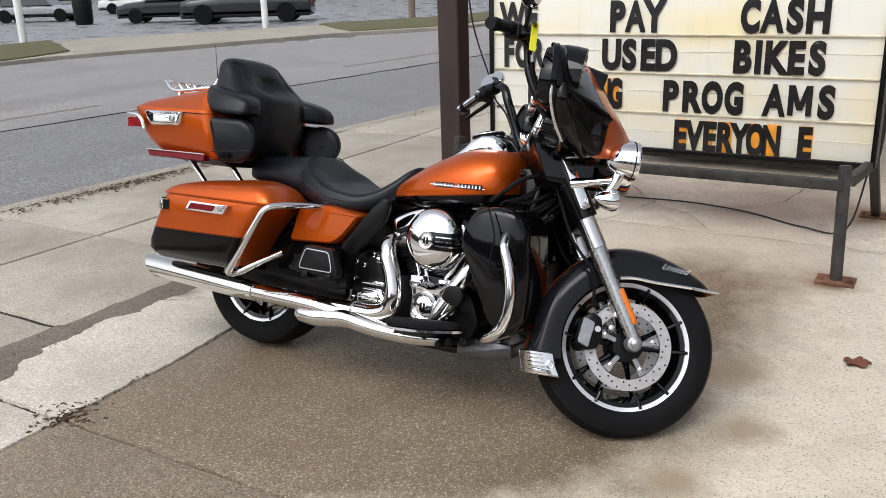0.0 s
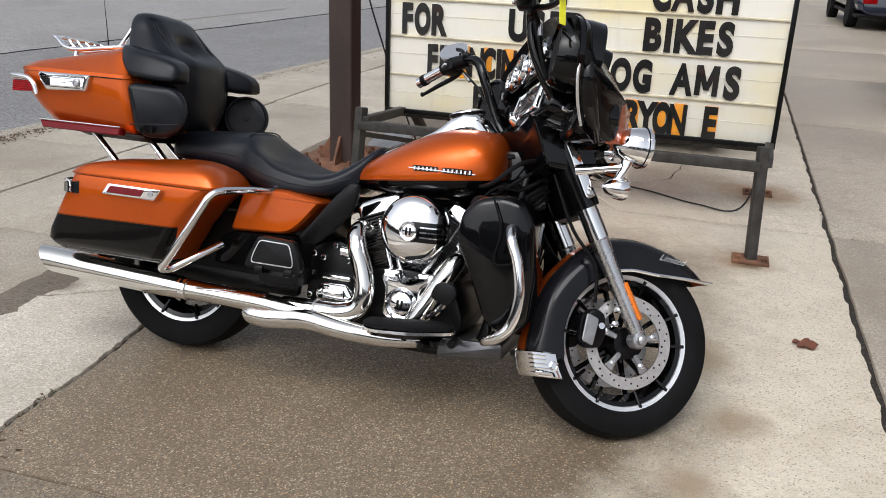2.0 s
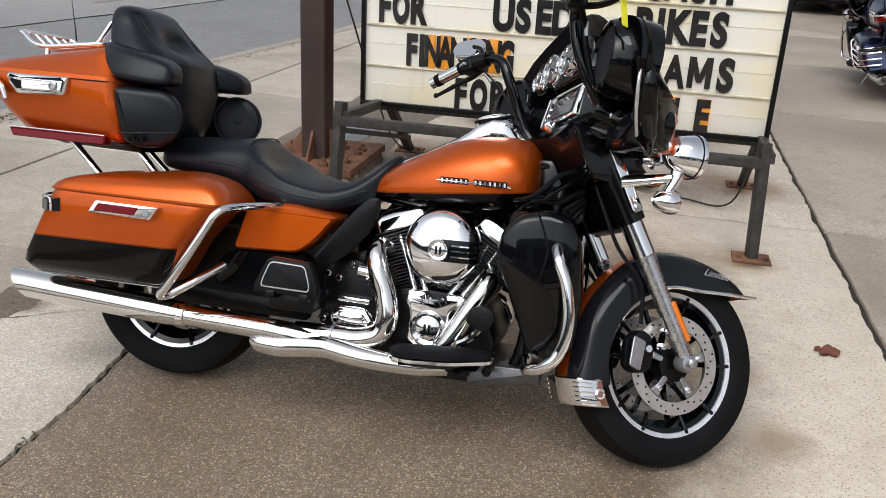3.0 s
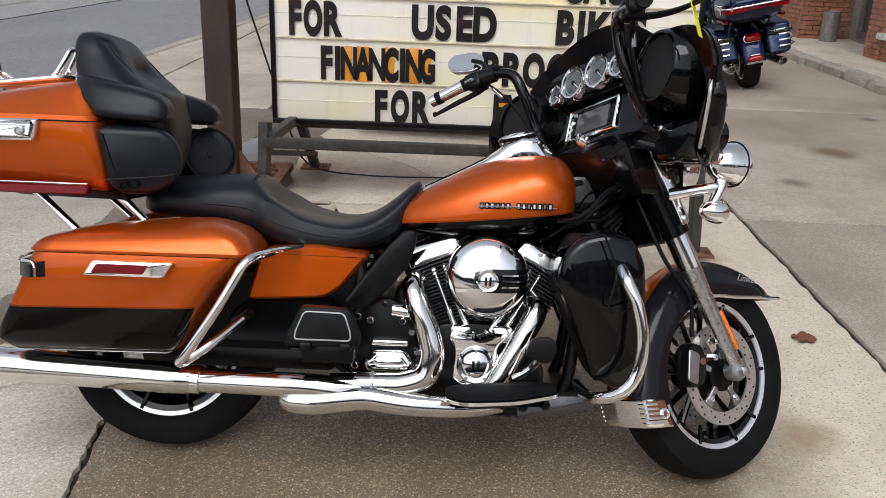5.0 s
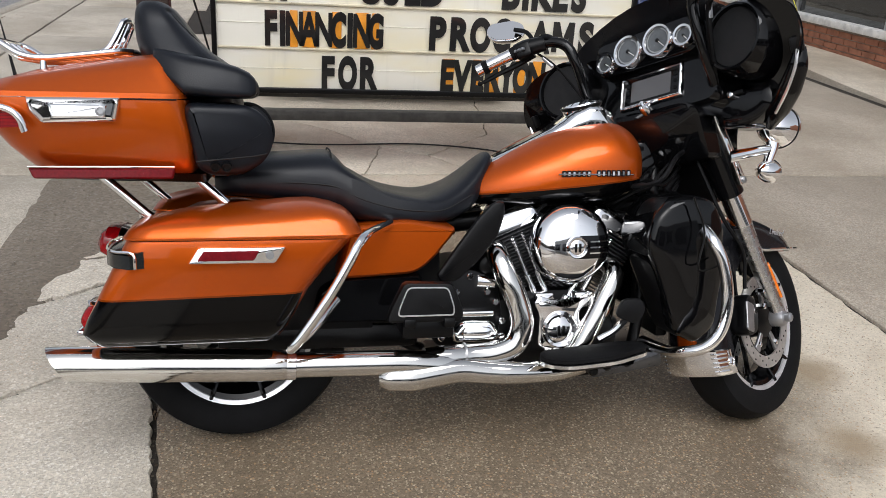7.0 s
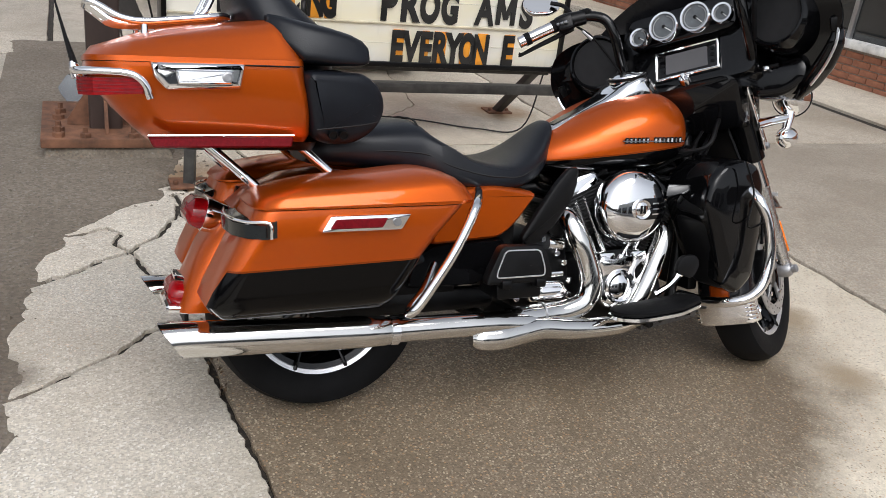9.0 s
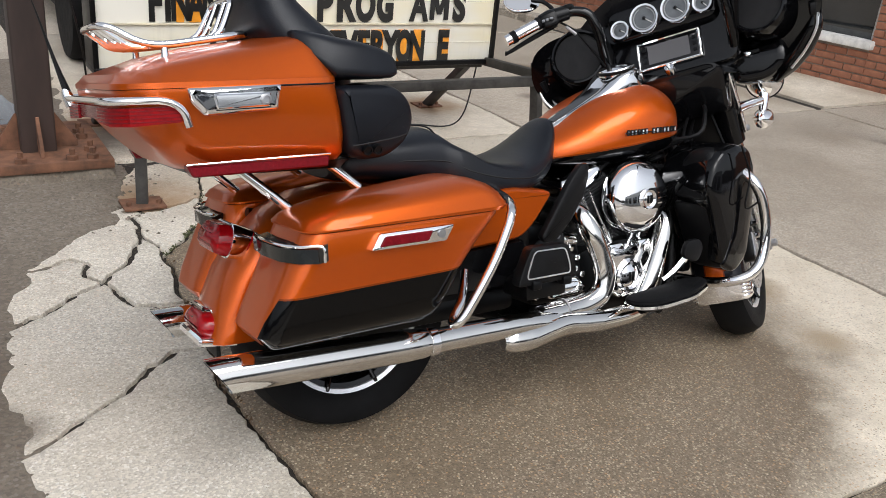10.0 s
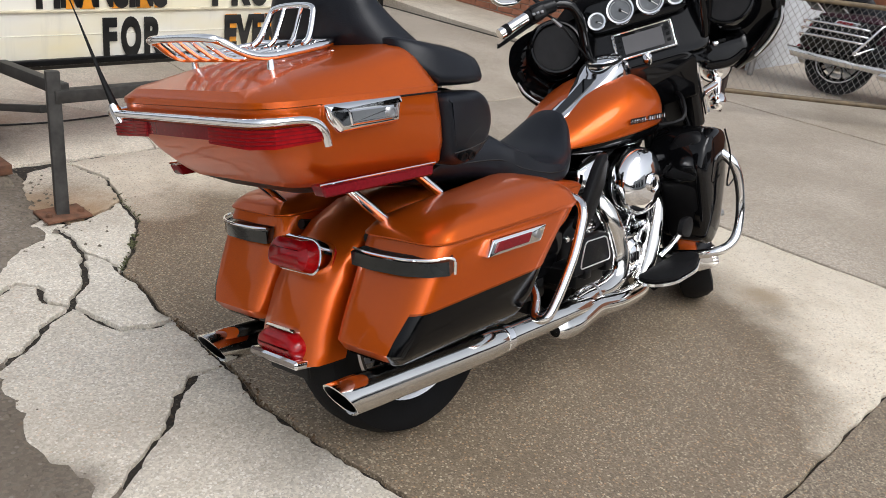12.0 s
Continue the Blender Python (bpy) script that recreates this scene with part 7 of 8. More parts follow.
        tin = [(-0.425 - 0.028 * math.sin(a), yy + 0.039 * math.cos(a), mz(-0.425) + 0.039 * math.sin(a)) for a in (2 * math.pi * j / 32 for j in range(32))]
        deep = [(-0.30, yy + 0.036 * math.cos(a), mz(-0.30) + 0.036 * math.sin(a)) for a in (2 * math.pi * j / 32 for j in range(32))]
        mu = P1("muffler", Geo().add(*loft([deep, tin, tip] + rings)), M["nickel"], "long chrome muffler with a slash-cut tip")
        part("tip_liner", Geo().add(*loft([[(x - 0.001, yy + (y - yy) * 0.985, z) for x, y, z in tin], [(x + 0.11, yy + (y - yy) * 0.9, mz(x) + (z - mz(x)) * 0.9) for x, y, z in tin]], cap=False)), sa, mu, "dark inside of the tip")
        part("clamp", disc((0.142, yy, mz(0.142)), (1, 0, -0.045), [(0.035, -0.012), (0.039, -0.010), (0.039, 0.012), (0.035, 0.014)], 28), ch, mu)
        if sg < 0:
            part("head_pipe", tube([(0.135, yy, mz(0.135)), (0.30, -0.262, 0.264), (0.44, -0.26, 0.260), (0.52, -0.25, 0.250), (0.58, -0.235, 0.245)], [0.0335, 0.0335, 0.034, 0.037, 0.038], 24, 5), M["nickel"], mu)
    ex = P1("exhaust", tube([(0.50, -0.245, 0.262), (0.57, -0.235, 0.262), (0.64, -0.225, 0.262), (0.70, -0.225, 0.266), (0.758, -0.225, 0.290), (0.778, -0.225, 0.345), (0.764, -0.220, 0.41), (0.732, -0.212, 0.485), (0.716, -0.175, 0.535), (0.74, -0.11, 0.54)], [0.032, 0.034, 0.034, 0.034, 0.034, 0.034, 0.033, 0.032, 0.03, 0.028], 24, 6), M["nickel"], "chrome two-into-one exhaust pipes")
    part("collector", tube([(0.375, -0.262, 0.222), (0.40, -0.265, 0.222), (0.46, -0.265, 0.221), (0.53, -0.258, 0.228), (0.60, -0.25, 0.232), (0.68, -0.25, 0.222), (0.76, -0.25, 0.216), (0.88, -0.235, 0.212), (0.97, -0.20, 0.215)], [0.022, 0.035, 0.039, 0.038, 0.036, 0.034, 0.032, 0.030, 0.027], 24, 6), M["nickel"], ex)
    part("front_pipe", tube([(0.90, -0.215, 0.225), (0.945, -0.215, 0.262), (0.985, -0.215, 0.335), (1.03, -0.205, 0.42), (1.058, -0.185, 0.475), (1.05, -0.13, 0.50)], [0.030, 0.031, 0.031, 0.031, 0.030, 0.028], 22, 6), M["nickel"], ex, "front heat shield")
    for x, z in ((0.43, 0.222), (0.615, 0.263)):
        part("shield_clamp", disc((x, -0.262 if x < 0.5 else -0.228, z), (1, 0, 0), [(0.034, -0.004), (0.0365, -0.003), (0.0365, 0.003), (0.034, 0.004)], 24), M["alloy"], ex)

    # -- rear fender and lamps --
    rp = []
    for x, z, hw in ((0.10, 0.655, 0.10), (0.0, 0.668, 0.112), (-0.10, 0.655, 0.116), (-0.19, 0.615, 0.118), (-0.26, 0.555, 0.118), (-0.32, 0.475, 0.118), (-0.36, 0.39, 0.118), (-0.385, 0.315, 0.118)):
        d = Vector((x, 0, z - 0.305)).normalized()
        o = [(-hw, -0.10), (-hw, -0.05), (-hw * 0.97, -0.02), (-hw * 0.82, 0.0), (-hw * 0.4, 0.008), (0, 0.010), (hw * 0.4, 0.008), (hw * 0.82, 0.0), (hw * 0.97, -0.02), (hw, -0.05), (hw, -0.10)]
        i = [(y * 0.95, q - 0.005) for y, q in reversed(o)]
        rp.append([(x + d.x * q, y, z + d.z * q) for y, q in o + i])
    rf = P1("rear_fender", Geo().add(*loft(rp)), P["paint"], "amber rear fender between the bags", None, 45.0)
    tl = part("tail_light", pillow(fillet([(-0.078, -0.038), (0.078, -0.038), (0.085, 0.01), (0.06, 0.042), (-0.06, 0.042), (-0.085, 0.01)], 0.03, 4), [(0.10, 0.0), (0.03, 0.0), (0.012, 0.005), (0.0, 0.022)], yz).move(Matrix.Translation((-0.355, 0, 0.575)) @ Matrix.Rotation(radians(18), 4, "Y")), M["tail"], rf, "red centre tail light")
    part("tail_light_shell", pillow(fillet([(-0.082, -0.042), (0.082, -0.042), (0.089, 0.012), (0.064, 0.047), (-0.064, 0.047), (-0.089, 0.012)], 0.03, 4), [(0.13, 0.01), (0.055, 0.0), (0.045, 0.0), (0.043, 0.004)], yz).move(Matrix.Translation((-0.355, 0, 0.575)) @ Matrix.Rotation(radians(18), 4, "Y")), ch, tl, "chrome lamp shell")
    tp = part("fender_tip_lamp", pillow(fillet([(-0.080, -0.026), (0.080, -0.026), (0.084, 0.012), (0.052, 0.036), (-0.052, 0.036), (-0.084, 0.012)], 0.022, 5), [(0.05, 0.0), (0.008, 0.0), (-0.008, 0.005), (-0.016, 0.014), (-0.019, 0.024)], yz).move(Matrix.Translation((-0.392, 0, 0.355)) @ Matrix.Rotation(radians(14), 4, "Y")), M["tail"], rf, "red fender tip lamp")
    part("tip_lamp_cap", pillow(fillet([(-0.058, -0.004), (0.058, -0.004), (0.046, 0.008), (-0.046, 0.008)], 0.006, 3), [(0.05, 0), (-0.002, 0.0), (-0.008, 0.003)], yz).move(Matrix.Translation((-0.384, 0, 0.394)) @ Matrix.Rotation(radians(18), 4, "Y")), ch, tp, "chrome cap over the lamp")
    part("tip_lamp_trim", pillow(fillet([(-0.095, -0.012), (0.095, -0.012), (0.095, 0.010), (-0.095, 0.010)], 0.008, 3), [(0.07, 0), (-0.02, 0.0), (-0.026, 0.005)], yz).move(Matrix.Translation((-0.392, 0, 0.322)) @ Matrix.Rotation(radians(8), 4, "Y")), ch, tp, "chrome lamp rim")
    part("mudflap", block(-0.372, -0.36, -0.075, 0.075, 0.27, 0.34, 0.005), tr, rf)

    # -- side covers and frame --
    for sg in (-1, 1):
        sc = fillet([(0.258, 0.478), (0.478, 0.490), (0.525, 0.525), (0.600, 0.618), (0.45, 0.645), (0.30, 0.625)], 0.028, 5)
        g = pillow(sc, [(sg * 0.10, 0), (sg * 0.185, 0.0), (sg * 0.203, 0.003), (sg * 0.211, 0.007), (sg * 0.216, 0.012)], xz)
        P1("side_cover", g, P["paint"], "amber side cover below the seat")
        dk = fillet([(0.20, 0.36), (0.42, 0.36), (0.50, 0.44), (0.50, 0.49), (0.28, 0.482), (0.22, 0.45)], 0.02, 3)
        P1("lower_side_panel", pillow(dk, [(sg * 0.06, 0), (sg * 0.195, 0.0), (sg * 0.205, 0.006)], xz), bk, "gloss black side panel")
        dfl = fillet([(0.722, 0.690), (0.690, 0.690), (0.645, 0.645), (0.582, 0.562), (0.530, 0.492), (0.548, 0.472), (0.590, 0.474), (0.652, 0.528), (0.704, 0.595), (0.722, 0.650)], 0.014, 4)
        g = pillow(dfl, [(sg * 0.205, 0.004), (sg * 0.222, 0.0), (sg * 0.229, 0.003), (sg * 0.232, 0.009)], xz)
        g.v = [(x, y + sg * 0.10 * (0.60 - x), z) for x, y, z in g.v]
        P1("heat_deflector", g, tr, "matt black mid-frame heat deflector")
        pb = fillet([(0.385, 0.385), (0.585, 0.385), (0.590, 0.41), (0.560, 0.488), (0.430, 0.492), (0.395, 0.42)], 0.015, 4)
        fb = P1("passenger_footboard", pillow(pb, edge(sg * 0.285, sg * 0.325, 0.008, 2), xz), tr, "folded black passenger footboard")
        inn = [(p.x, sg * 0.3265, p.y) for p in inset(fillet([(0.415, 0.405), (0.562, 0.405), (0.562, 0.425), (0.545, 0.478), (0.440, 0.480), (0.418, 0.425)], 0.014, 4), 0.0)]
        part("board_outline", tube(inn + inn[:1], 0.0022, 5, 1, smooth=False), M["machined"], fb, "bright line round the pad")
        for x in (0.43, 0.535):
            part("board_hinge", block(x, x + 0.03, sg * 0.30, sg * 0.332, 0.372, 0.398, 0.005), sa, fb)
        part("board_bracket", block(0.43, 0.57, sg * 0.18, sg * 0.30, 0.335, 0.39, 0.01), sa, fb)
        # rider footboard
        bo = fillet([(0.815, sg * 0.262), (1.06, sg * 0.262), (1.115, sg * 0.295), (1.105, sg * 0.335), (1.0, sg * 0.378), (0.87, sg * 0.374), (0.815, sg * 0.33)], 0.03, 4)

        def rise(geo):
            geo.v = [(x, y, z + 0.085 * (x - 0.90)) for x, y, z in geo.v]
            return geo

        rfb = P1("footboard", rise(pillow(bo, [(0.270, 0.008), (0.273, 0.0), (0.283, 0.0), (0.289, 0.01)], xy)), M["rubber"], "black rider footboard with a chrome rim")
        part("board_rim", rise(pillow(bo, [(0.256, 0.006), (0.259, -0.004), (0.268, -0.004), (0.270, 0.0)], xy)), ch, rfb, "chrome rim")
        part("board_pan", rise(pillow(inset(bo, 0.02), [(0.235, 0.03), (0.258, 0.0)], xy)), sa, rfb)
        # fairing lower and engine guard
        lw = fillet([(1.088, 0.585), (1.104, 0.66), (1.145, 0.702), (1.215, 0.719), (1.285, 0.704), (1.322, 0.64), (1.336, 0.49), (1.328, 0.335), (1.275, 0.285), (1.20, 0.325), (1.135, 0.48)], 0.024, 5)
        c_ = Vector((1.228, 0.515))
        rr = []
        for s_, y in ((0.97, 0.135), (1.0, 0.15), (1.0, 0.308), (0.992, 0.322), (0.975, 0.332), (0.94, 0.340), (0.88, 0.345), (0.62, 0.352), (0.35, 0.356), (0.08, 0.357)):
            rr.append([(p.x, sg * (y - (0.10 * (p.x - 1.12) + 0.07 * (0.70 - p.y) if y > 0.25 else 0)), p.y) for p in (c_ + (q - c_) * s_ for q in lw)])
        lf = P1("fairing_lower", Geo().add(*loft(rr)), bk, "gloss black lower leg fairing", None, 50.0)
        gl = fillet([(sg * 0.190, 0.550), (sg * 0.322, 0.545), (sg * 0.332, 0.60), (sg * 0.322, 0.682), (sg * 0.295, 0.708), (sg * 0.235, 0.704), (sg * 0.200, 0.66)], 0.030, 5)
        g = pillow(gl, [(0.08, 0.0), (0.012, 0.0), (0.0, 0.006), (-0.005, 0.016), (-0.006, 0.03)], yz)
        lean_ = lambda x, y, z: (1.094 + x + 0.20 * (z - 0.555) + 0.10 * (abs(y) - 0.27), y, z)
        g.v = [lean_(*p) for p in g.v]
        gb_ = part("glove_box", g, tr, lf, "soft black glove box door")
        ln = fillet([(sg * 0.165, 0.31), (sg * 0.295, 0.31), (sg * 0.312, 0.40), (sg * 0.318, 0.535), (sg * 0.175, 0.538)], 0.03, 4)
        g = pillow(ln, [(0.06, 0.0), (0.010, 0.0), (0.002, 0.005), (-0.002, 0.015)], yz)
        g.v = [(1.108 + x + 0.46 * (0.535 - z) + 0.10 * (abs(y) - 0.27), y, z) for x, y, z in g.v]
        part("leg_panel", g, tr, lf, "matt black inner leg panel")
        part("lower_seam", tube([(1.20, sg * 0.362, 0.715), (1.235, sg * 0.369, 0.62), (1.225, sg * 0.366, 0.52), (1.31, sg * 0.355, 0.535)], 0.003, 5, 4), sa, lf)
        part("lower_flap", pillow(fillet([(1.02, 0.38), (1.085, 0.355), (1.11, 0.40), (1.095, 0.43), (1.04, 0.43)], 0.02, 3), edge(sg * 0.29, sg * 0.31, 0.005, 2), xz), tr, lf)
        P1("engine_guard", tube([(1.19, sg * 0.12, 0.255), (1.20, sg * 0.24, 0.262), (1.215, sg * 0.33, 0.280), (1.262, sg * 0.370, 0.305), (1.300, sg * 0.378, 0.355), (1.312, sg * 0.378, 0.44), (1.296, sg * 0.374, 0.53), (1.272, sg * 0.365, 0.585), (1.262, sg * 0.345, 0.610), (1.25, sg * 0.30, 0.64)], 0.0165, 14, 6), ch, "chrome engine guard bar")

    # -- engine --
    eg = P1("engine", pillow(fillet([(0.62, 0.20), (1.06, 0.20), (1.10, 0.28), (1.06, 0.38), (0.98, 0.43), (0.82, 0.43), (0.72, 0.40), (0.60, 0.34)], 0.03, 4), edge(-0.155, 0.155, 0.015, 2), xz), sa, "black and chrome air-cooled twin-cylinder engine")
    for base, head in (((0.862, 0.395), (0.775, 0.604)), ((0.948, 0.395), (1.066, 0.592))):
        a, b = Vector((base[0], 0, base[1])), Vector((head[0], 0, head[1]))
        d = (b - a).normalized()
        q = d.to_track_quat("Z", "Y").to_matrix().to_4x4()
        part("cylinder", lathe([(0.062, 0), (0.062, (b - a).length)], Matrix.Translation(a) @ q, 24), sa, eg)
        nf = 22
        for k in range(nf):
            p = a.lerp(b, (k + 1.0) / (nf + 0.2))
            w = 0.100 if k > 11 else 0.090
            g = pillow(rect(-w, -0.138 if k > 10 else -0.124, w, 0.122, 0.035, 3), [(-0.0022, 0.003), (-0.0009, 0.0), (0.0009, 0.0), (0.0022, 0.003)], xy).move(Matrix.Translation(p) @ Matrix((Vector((d.z, 0, -d.x)), Vector((0, 1, 0)), d)).transposed().to_4x4())
            part("cooling_fin", g, M["fin"], eg)
        tm = Matrix.Translation(b) @ Matrix((Vector((d.z, 0, -d.x)), Vector((0, 1, 0)), d)).transposed().to_4x4()
        hd = part("cylinder_head", pillow(rect(-0.085, -0.12, 0.085, 0.12, 0.03, 4), edge(0.0, 0.022, 0.006, 2), xy).move(tm), sa, eg)
        part("rocker_cover", pillow(rect(-0.085, -0.140, 0.085, 0.140, 0.028, 4), [(-0.004, 0.004), (0.0, 0.0), (0.032, 0.0), (0.048, 0.012), (0.056, 0.03), (0.058, 0.05)], xy).move(tm), ch, eg, "chrome rocker cover")
        for sx_ in (-0.06, 0.0, 0.06):
            part("cover_bolt", lathe([(0.008, 0), (0.008, 0.008)], tm @ Matrix.Translation((sx_, -0.105, 0.040)), 6), ch, eg)
        mid = Vector((0.905, -0.125, 0.40))
        for o in (-0.016, 0.016):
            top = b + Vector((d.z * o, -0.128, -d.x * o)) - d * 0.02
            bot = a + Vector((d.z * o, -0.150, -d.x * o)) - d * 0.01
            part("pushrod_tube", tube([bot, bot.lerp(top, 0.45), bot.lerp(top, 0.46), top], [0.0095, 0.0095, 0.0065, 0.0065], 12, smooth=False), ch, eg, "chrome pushrod tube")
            part("pushrod_collar", disc(bot, d, [(0.017, -0.006), (0.018, 0.0), (0.018, 0.012), (0.014, 0.016)], 14), ch, eg)
    # air cleaner
    ac = Vector((0.918, -0.165, 0.567))
    am = aim(ac, (0, -1, 0))
    cl = part("air_cleaner", lathe([(0.098, 0.0), (0.111, 0.008), (0.114, 0.022), (0.112, 0.046), (0.104, 0.064), (0.088, 0.078), (0.065, 0.087), (0.036, 0.092), (0.001, 0.093)], am, 64), ch, eg, "round chrome air cleaner cover")
    part("filter_ring", lathe([(0.09, -0.02), (0.094, 0.006)], am, 40), sa, cl)
    part("centre_cap", lathe([(0.030, 0.085), (0.031, 0.098), (0.028, 0.102), (0.024, 0.101), (0.023, 0.097), (0.020, 0.099), (0.001, 0.101)], am, 32), ch, cl, "round centre cap")
    for o in (-0.006, 0.006):
        part("cap_mark", block(ac.x + o - 0.003, ac.x + o + 0.003, ac.y - 0.1035, ac.y - 0.099, ac.z - 0.012, ac.z + 0.012, 0.001), sa, cl)
    def dome(x, y, z):
        r = math.hypot(x - ac.x, z - ac.z)
        return ac.y - float(np.interp(r, (0.0, 0.036, 0.065, 0.088, 0.104, 0.112, 0.116), (0.093, 0.092, 0.087, 0.078, 0.064, 0.046, 0.03)))

    def wrap(x0, x1, z0, z1, lift, n=14):
        rr = []
        for k in range(n + 1):
            x = x0 + (x1 - x0) * k / n
            rr.append([(x, dome(x, 0, z) - q, z) for z, q in ((z0, -0.01), (z0, lift * 0.7), (z0 + (z1 - z0) * 0.12, lift), (z0 + (z1 - z0) * 0.88, lift), (z1, lift * 0.7), (z1, -0.01))])
        return Geo().add(*loft(rr))
    part("side_band", wrap(0.926, 1.031, 0.535, 0.599, 0.0035), bk, cl, "black band with bright lines")
    for z in (0.551, 0.567, 0.583):
        part("band_line", wrap(0.955, 1.029, z - 0.0026, z + 0.0026, 0.0055), ch, cl)
    # cam cover
    cc = fillet([(0.832, 0.275), (0.865, 0.248), (0.945, 0.262), (0.972, 0.312), (0.955, 0.37), (0.99, 0.40), (0.985, 0.432), (0.945, 0.412), (0.915, 0.392), (0.865, 0.412), (0.835, 0.425), (0.815, 0.40), (0.835, 0.365)], 0.016, 4)
    cm = part("cam_cover", pillow(cc, [(-0.15, 0), (-0.188, 0.0), (-0.198, 0.004), (-0.202, 0.012)], xz), ch, eg, "chrome cam cover")
    part("timer_cover", disc((0.897, -0.198, 0.321), (0, -1, 0), [(0.053, -0.02), (0.053, 0.010), (0.047, 0.016), (0.040, 0.014), (0.038, 0.010), (0.026, 0.016), (0.001, 0.018)], 40), ch, cm, "round timer cover")
    for o in (-0.007, 0.007):
        part("cover_mark", block(0.897 + o - 0.0035, 0.897 + o + 0.0035, -0.219, -0.214, 0.306, 0.336, 0.001), sa, cm)
    for a in range(5):
        an = radians(72 * a + 18)
        part("cover_bolt", disc((0.897 + 0.044 * math.cos(an), -0.210, 0.321 + 0.044 * math.sin(an)), (0, -1, 0), [(0.005, 0), (0.005, 0.005)], 6), M["alloy"], cm)
    for x in (0.852, 0.968):
        part("lifter_cover", pillow(rect(-0.028, -0.022, 0.028, 0.022, 0.008, 3), edge(-0.16, -0.195, 0.006, 2), xz).move(Matrix.Translation((x, 0, 0.405))), ch, eg, "chrome lifter block")
    # gearbox
    gx = part("gearbox", pillow(fillet([(0.54, 0.27), (0.72, 0.27), (0.74, 0.36), (0.72, 0.46), (0.64, 0.50), (0.55, 0.46)], 0.03, 4), edge(-0.165, 0.14, 0.012, 2), xz), sa, eg, "black gearbox side")
    part("clutch_cover", pillow(fillet([(0.592, 0.288), (0.715, 0.288), (0.728, 0.315), (0.700, 0.352), (0.612, 0.352), (0.585, 0.320)], 0.014, 4), [(-0.16, 0), (-0.186, 0.0), (-0.196, 0.006), (-0.200, 0.016)], xz), ch, gx, "ribbed chrome release cover")
    part("cover_rib", pillow(rect(0.605, 0.362, 0.708, 0.378, 0.006, 3), edge(-0.165, -0.188, 0.004, 2), xz), ch, gx)
    part("cover_oval", pillow(fillet([(0.612, 0.300), (0.70, 0.300), (0.70, 0.338), (0.612, 0.338)], 0.018, 4), [(-0.196, 0), (-0.206, 0.004), (-0.209, 0.012)], xz), ch, gx)
    for x, z in ((0.56, 0.30), (0.565, 0.44), (0.735, 0.30), (0.69, 0.43), (0.60, 0.43), (0.735, 0.345), (0.555, 0.37), (0.64, 0.475), (0.715, 0.40)):
        part("case_bolt", disc((x, -0.168, z), (0, -1, 0), [(0.010, -0.01), (0.010, 0.006), (0.007, 0.009)], 12), ch, gx)
    part("starter", disc((0.70, -0.10, 0.50), (0, -1, 0), [(0.035, -0.05), (0.036, 0.03), (0.030, 0.05), (0.02, 0.055)], 20), sa, gx)
    part("solenoid_cover", tube([(0.66, -0.16, 0.46), (0.71, -0.16, 0.455)], 0.02, 14, smooth=False), ch, gx)
    part("brake_pedal", tube([(1.0, -0.245, 0.30), (1.04, -0.26, 0.33), (1.07, -0.28, 0.375)], 0.010, 8, 4), ch, eg)
    part("oil_pan", block(0.55, 1.15, -0.13, 0.13, 0.165, 0.215, 0.02), sa, eg)
    part("skid_plate", pillow(fillet([(1.02, 0.155), (1.24, 0.185), (1.235, 0.235), (1.02, 0.225)], 0.012, 3), edge(-0.16, 0.14, 0.01, 2), xz), M["fin"], eg)
    for x, z in ((0.93, 0.225), (1.03, 0.22), (1.09, 0.228), (0.99, 0.205)):
        part("peg_bolt", disc((x, -0.24, z), (0, -1, 0), [(0.014, -0.06), (0.014, 0.004), (0.008, 0.010)], 10), sa, eg)
    # primary side, frame, swing arm
    part("primary_cover", pillow(fillet([(0.58, 0.24), (1.05, 0.22), (1.12, 0.30), (1.06, 0.38), (0.62, 0.42), (0.54, 0.33)], 0.06, 5), edge(0.13, 0.235, 0.02, 3), xz), ch, eg, "chrome primary cover")
    fm = P1("frame", tube([(1.24, 0, 0.82), (1.20, 0, 0.74), (1.0, 0, 0.66), (0.60, 0, 0.60), (0.35, 0, 0.60), (0.05, 0, 0.64)], 0.028, 10, 5), sa, "black tubular steel frame")
    for sg in (-1, 1):
        part("down_tube", tube([(1.235, sg * 0.03, 0.80), (1.215, sg * 0.07, 0.66), (1.185, sg * 0.10, 0.42), (1.15, sg * 0.11, 0.22), (1.05, sg * 0.12, 0.175), (0.6, sg * 0.12, 0.18), (0.45, sg * 0.12, 0.24)], 0.018, 10, 5), sa, fm)
        part("swing_arm", pillow(rect(-0.05, 0.27, 0.50, 0.335, 0.02, 3), edge(sg * 0.105, sg * 0.135, 0.006, 2), xz), sa, fm)
        part("rear_tube", tube([(0.60, sg * 0.12, 0.60), (0.30, sg * 0.14, 0.55), (0.0, sg * 0.14, 0.56), (-0.20, sg * 0.13, 0.60)], 0.014, 8, 4), sa, fm)
    for sg in (-1, 1):
        part("inner_guard", block(0.10, 0.37, sg * 0.150, sg * 0.138, 0.33, 0.61, 0.004), tr, fm)
    part("battery_box", block(0.24, 0.56, -0.15, 0.15, 0.36, 0.60, 0.02), sa, fm)
    part("steering_head", tube([(1.205, 0, 0.94), (1.29, 0, 0.76)], 0.042, 14, smooth=False), sa, fm)
    part("oil_cooler", block(1.24, 1.28, -0.10, 0.10, 0.26, 0.52, 0.01), tr, fm)
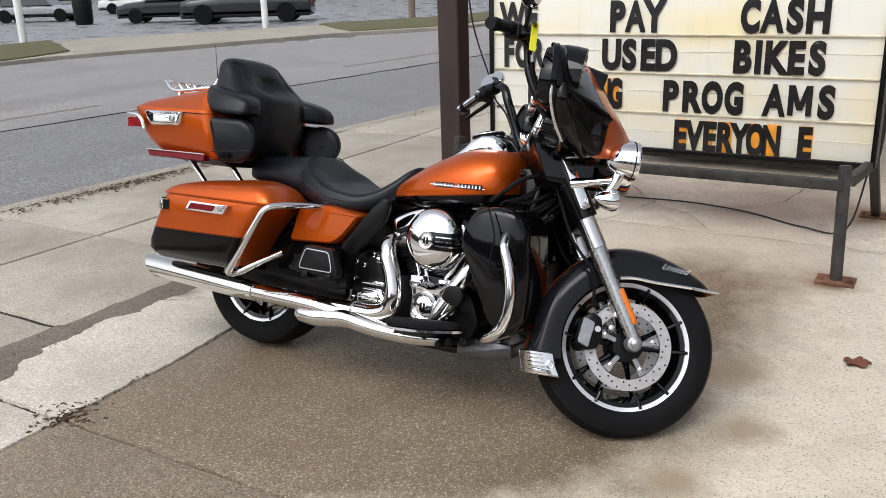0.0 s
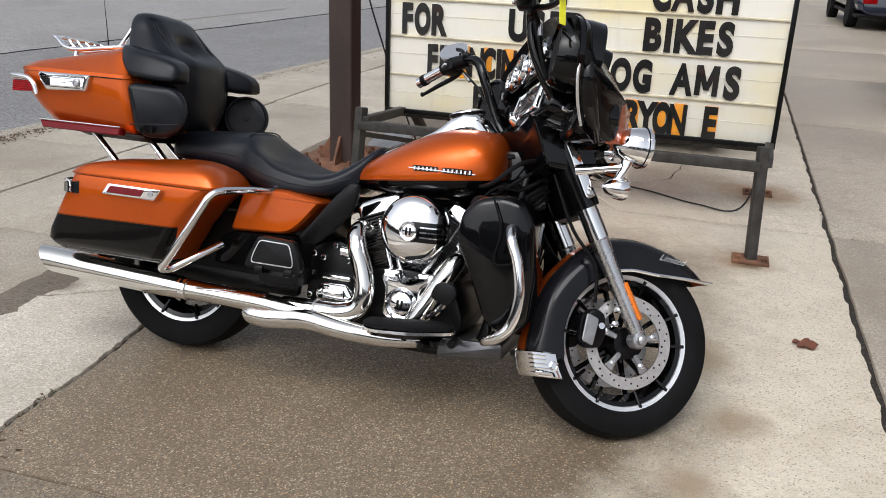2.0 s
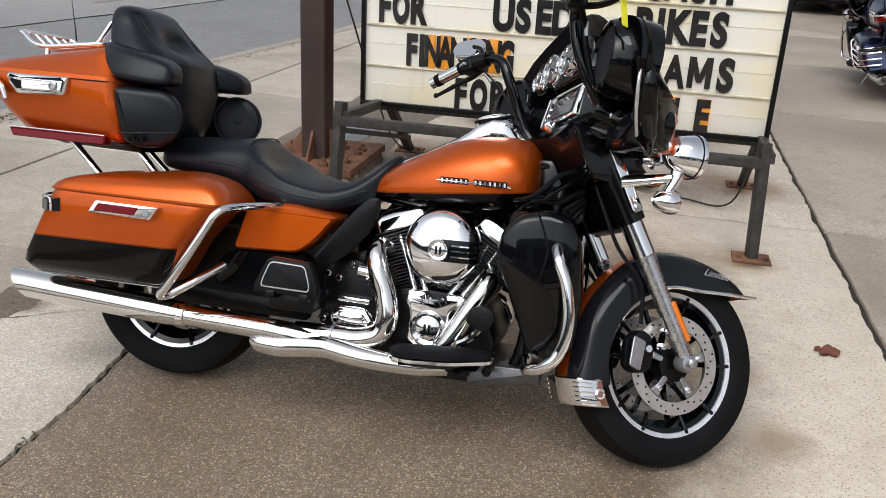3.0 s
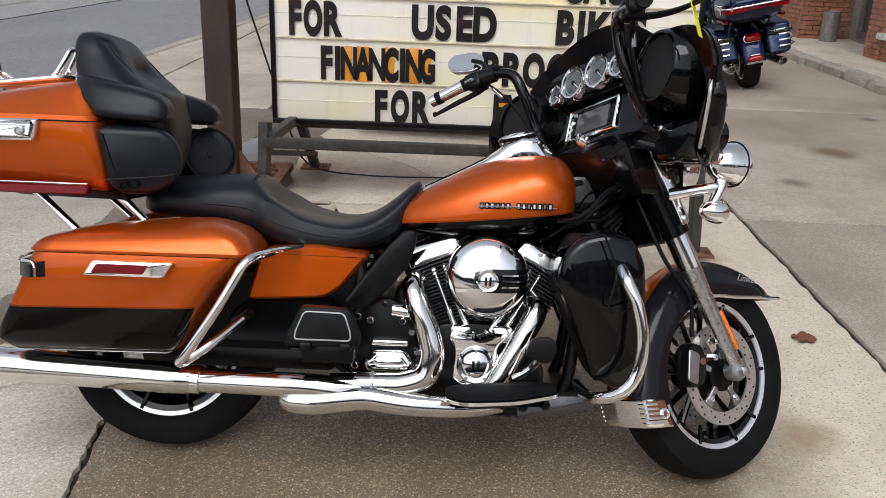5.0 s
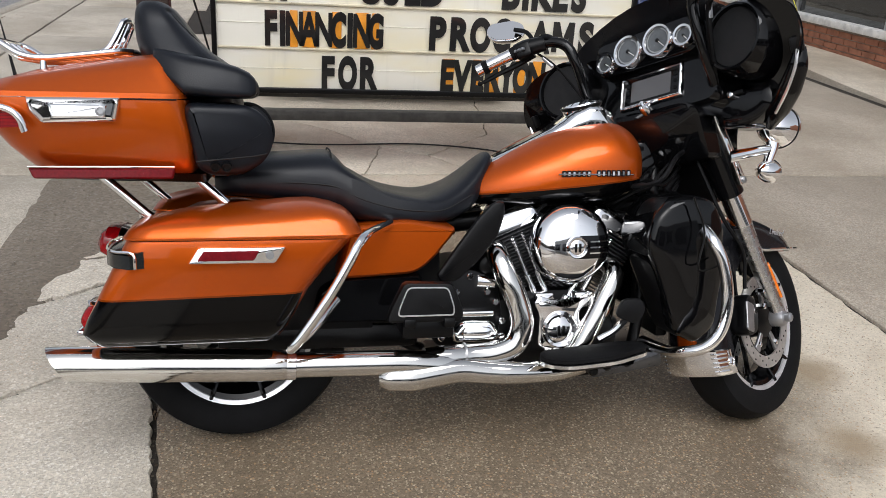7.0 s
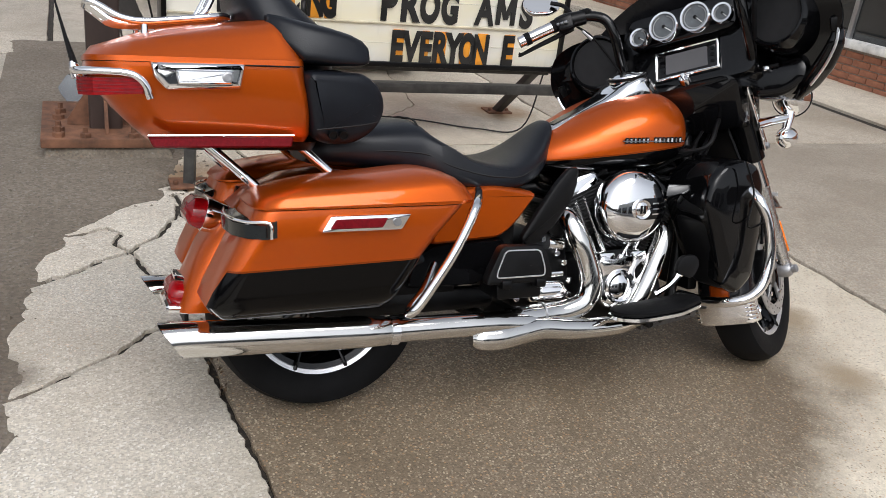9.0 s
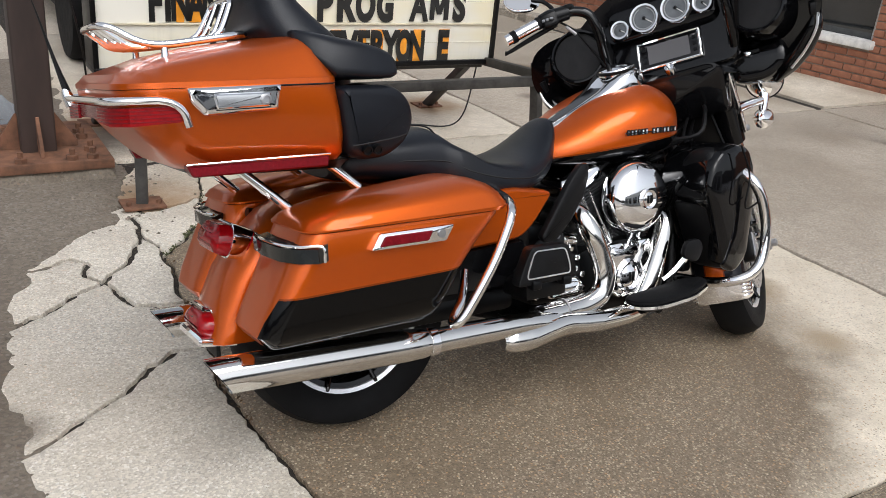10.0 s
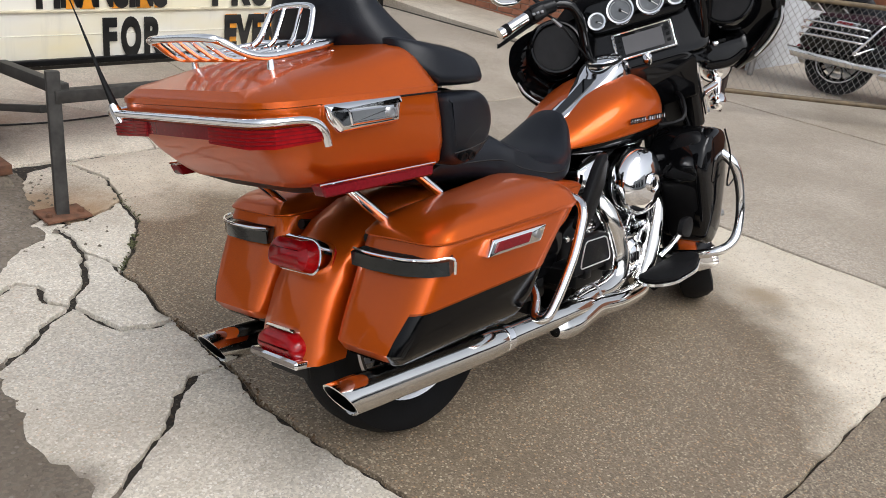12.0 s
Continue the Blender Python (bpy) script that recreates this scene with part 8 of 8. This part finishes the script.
    part("wiring_box", block(1.15, 1.24, -0.06, 0.06, 0.68, 0.85, 0.02), bk, fm)
    rw = random.Random(3)
    for k in range(26):
        y0 = rw.uniform(-0.19, 0.10)
        z0 = rw.uniform(0.62, 0.80)
        part("hose", tube([(1.09 + rw.uniform(-0.02, 0.02), y0 * 0.7, z0 - 0.05), (1.16, y0 - 0.04, z0 + rw.uniform(-0.05, 0.05)), (1.23, y0, z0 + rw.uniform(-0.04, 0.04)), (1.30, y0 * 0.6, z0 + 0.06)], rw.uniform(0.005, 0.010), 6, 4), tr, fm)
    for sg in (-1, 1):
        part("spark_lead", tube([(0.80, sg * 0.10, 0.60), (0.87, sg * 0.14, 0.68), (0.93, sg * 0.06, 0.66)], 0.006, 6, 4), tr, eg)
    # side stand
    P1("side_stand", tube([(0.86, 0.13, 0.19), (0.88, 0.20, 0.10), (0.92, 0.315, -0.055), (0.97, 0.335, -0.062)], [0.016, 0.014, 0.012, 0.014], 10, 4), ch, "chrome side stand")
    return bike


P_MAIN = dict(paint=M["orange"], tank=M["tank"], bag=M["bag"], fender=M["fender"], fairing=M["fairing"])
motorcycle("motorcycle", pose(0, 0, 0.006, -13, 0, 0), "amber and black touring motorcycle with chrome exhaust on its side stand", P_MAIN)
bluep = paint("deep_blue_paint", (0.012, 0.02, 0.06))
P_BLUE = dict(paint=bluep, tank=bluep, bag=bluep, fender=bluep, fairing=M["black"])
motorcycle("motorcycle", pose(4.0, 7.2, 0.006, -13, 0, 88), "dark blue touring motorcycle parked on the alley", P_BLUE, False)
maroon = paint("black_maroon_paint", (0.03, 0.008, 0.014))
P_DARK = dict(paint=maroon, tank=maroon, bag=M["black"], fender=M["black"], fairing=M["black"])
motorcycle("motorcycle", pose(6.92, 1.39, 0.006, -13, 0, -80), "black and maroon touring motorcycle behind the chain-link gate", P_DARK, False)
car("pickup_truck", "bright red pickup truck behind the letter sign", pose(1.02, 6.6, 0.0, 0, 0, 90), 5.2, 1.9, 1.8, redp, True)

# shop front bricks last
for y0, y1, z0, z1 in ((2.32, 2.95, 0.0, 1.75), (2.95, 5.2, 0.0, 0.37)):
    brick_face(y0, y1, z0, z1, shop)
rest = Geo()
for y0, y1, z0, z1 in ((5.2, 9.1, 0.0, 0.37), (9.1, 9.5, 0.1, 2.2), (11.5, 12.7, 0.1, 2.2), (12.7, 22.0, 0.1, 0.37), (2.32, 2.95, 1.75, 2.6)):
    r, z = 0, z0
    while z + 0.06 <= z1 + 0.02:
        yy = y0 - (0.107 if r % 2 else 0.0)
        while yy < y1 - 0.02:
            a, b = max(yy, y0), min(yy + 0.203, y1)
            if b - a > 0.03:
                rest.add([(x, y, zz) for x in (0.0 + random.uniform(-0.003, 0.003), 0.05) for y in (a, b) for zz in (z, min(z + 0.06, z1))], [(0, 1, 3, 2), (0, 4, 5, 1), (2, 3, 7, 6), (0, 2, 6, 4), (1, 5, 7, 3)])
            yy += 0.213
        z += 0.0705
        r += 1
part("brickwork", rest, M["brick"], shop, "red-brown running-bond bricks", kind="stuff", smooth=0)
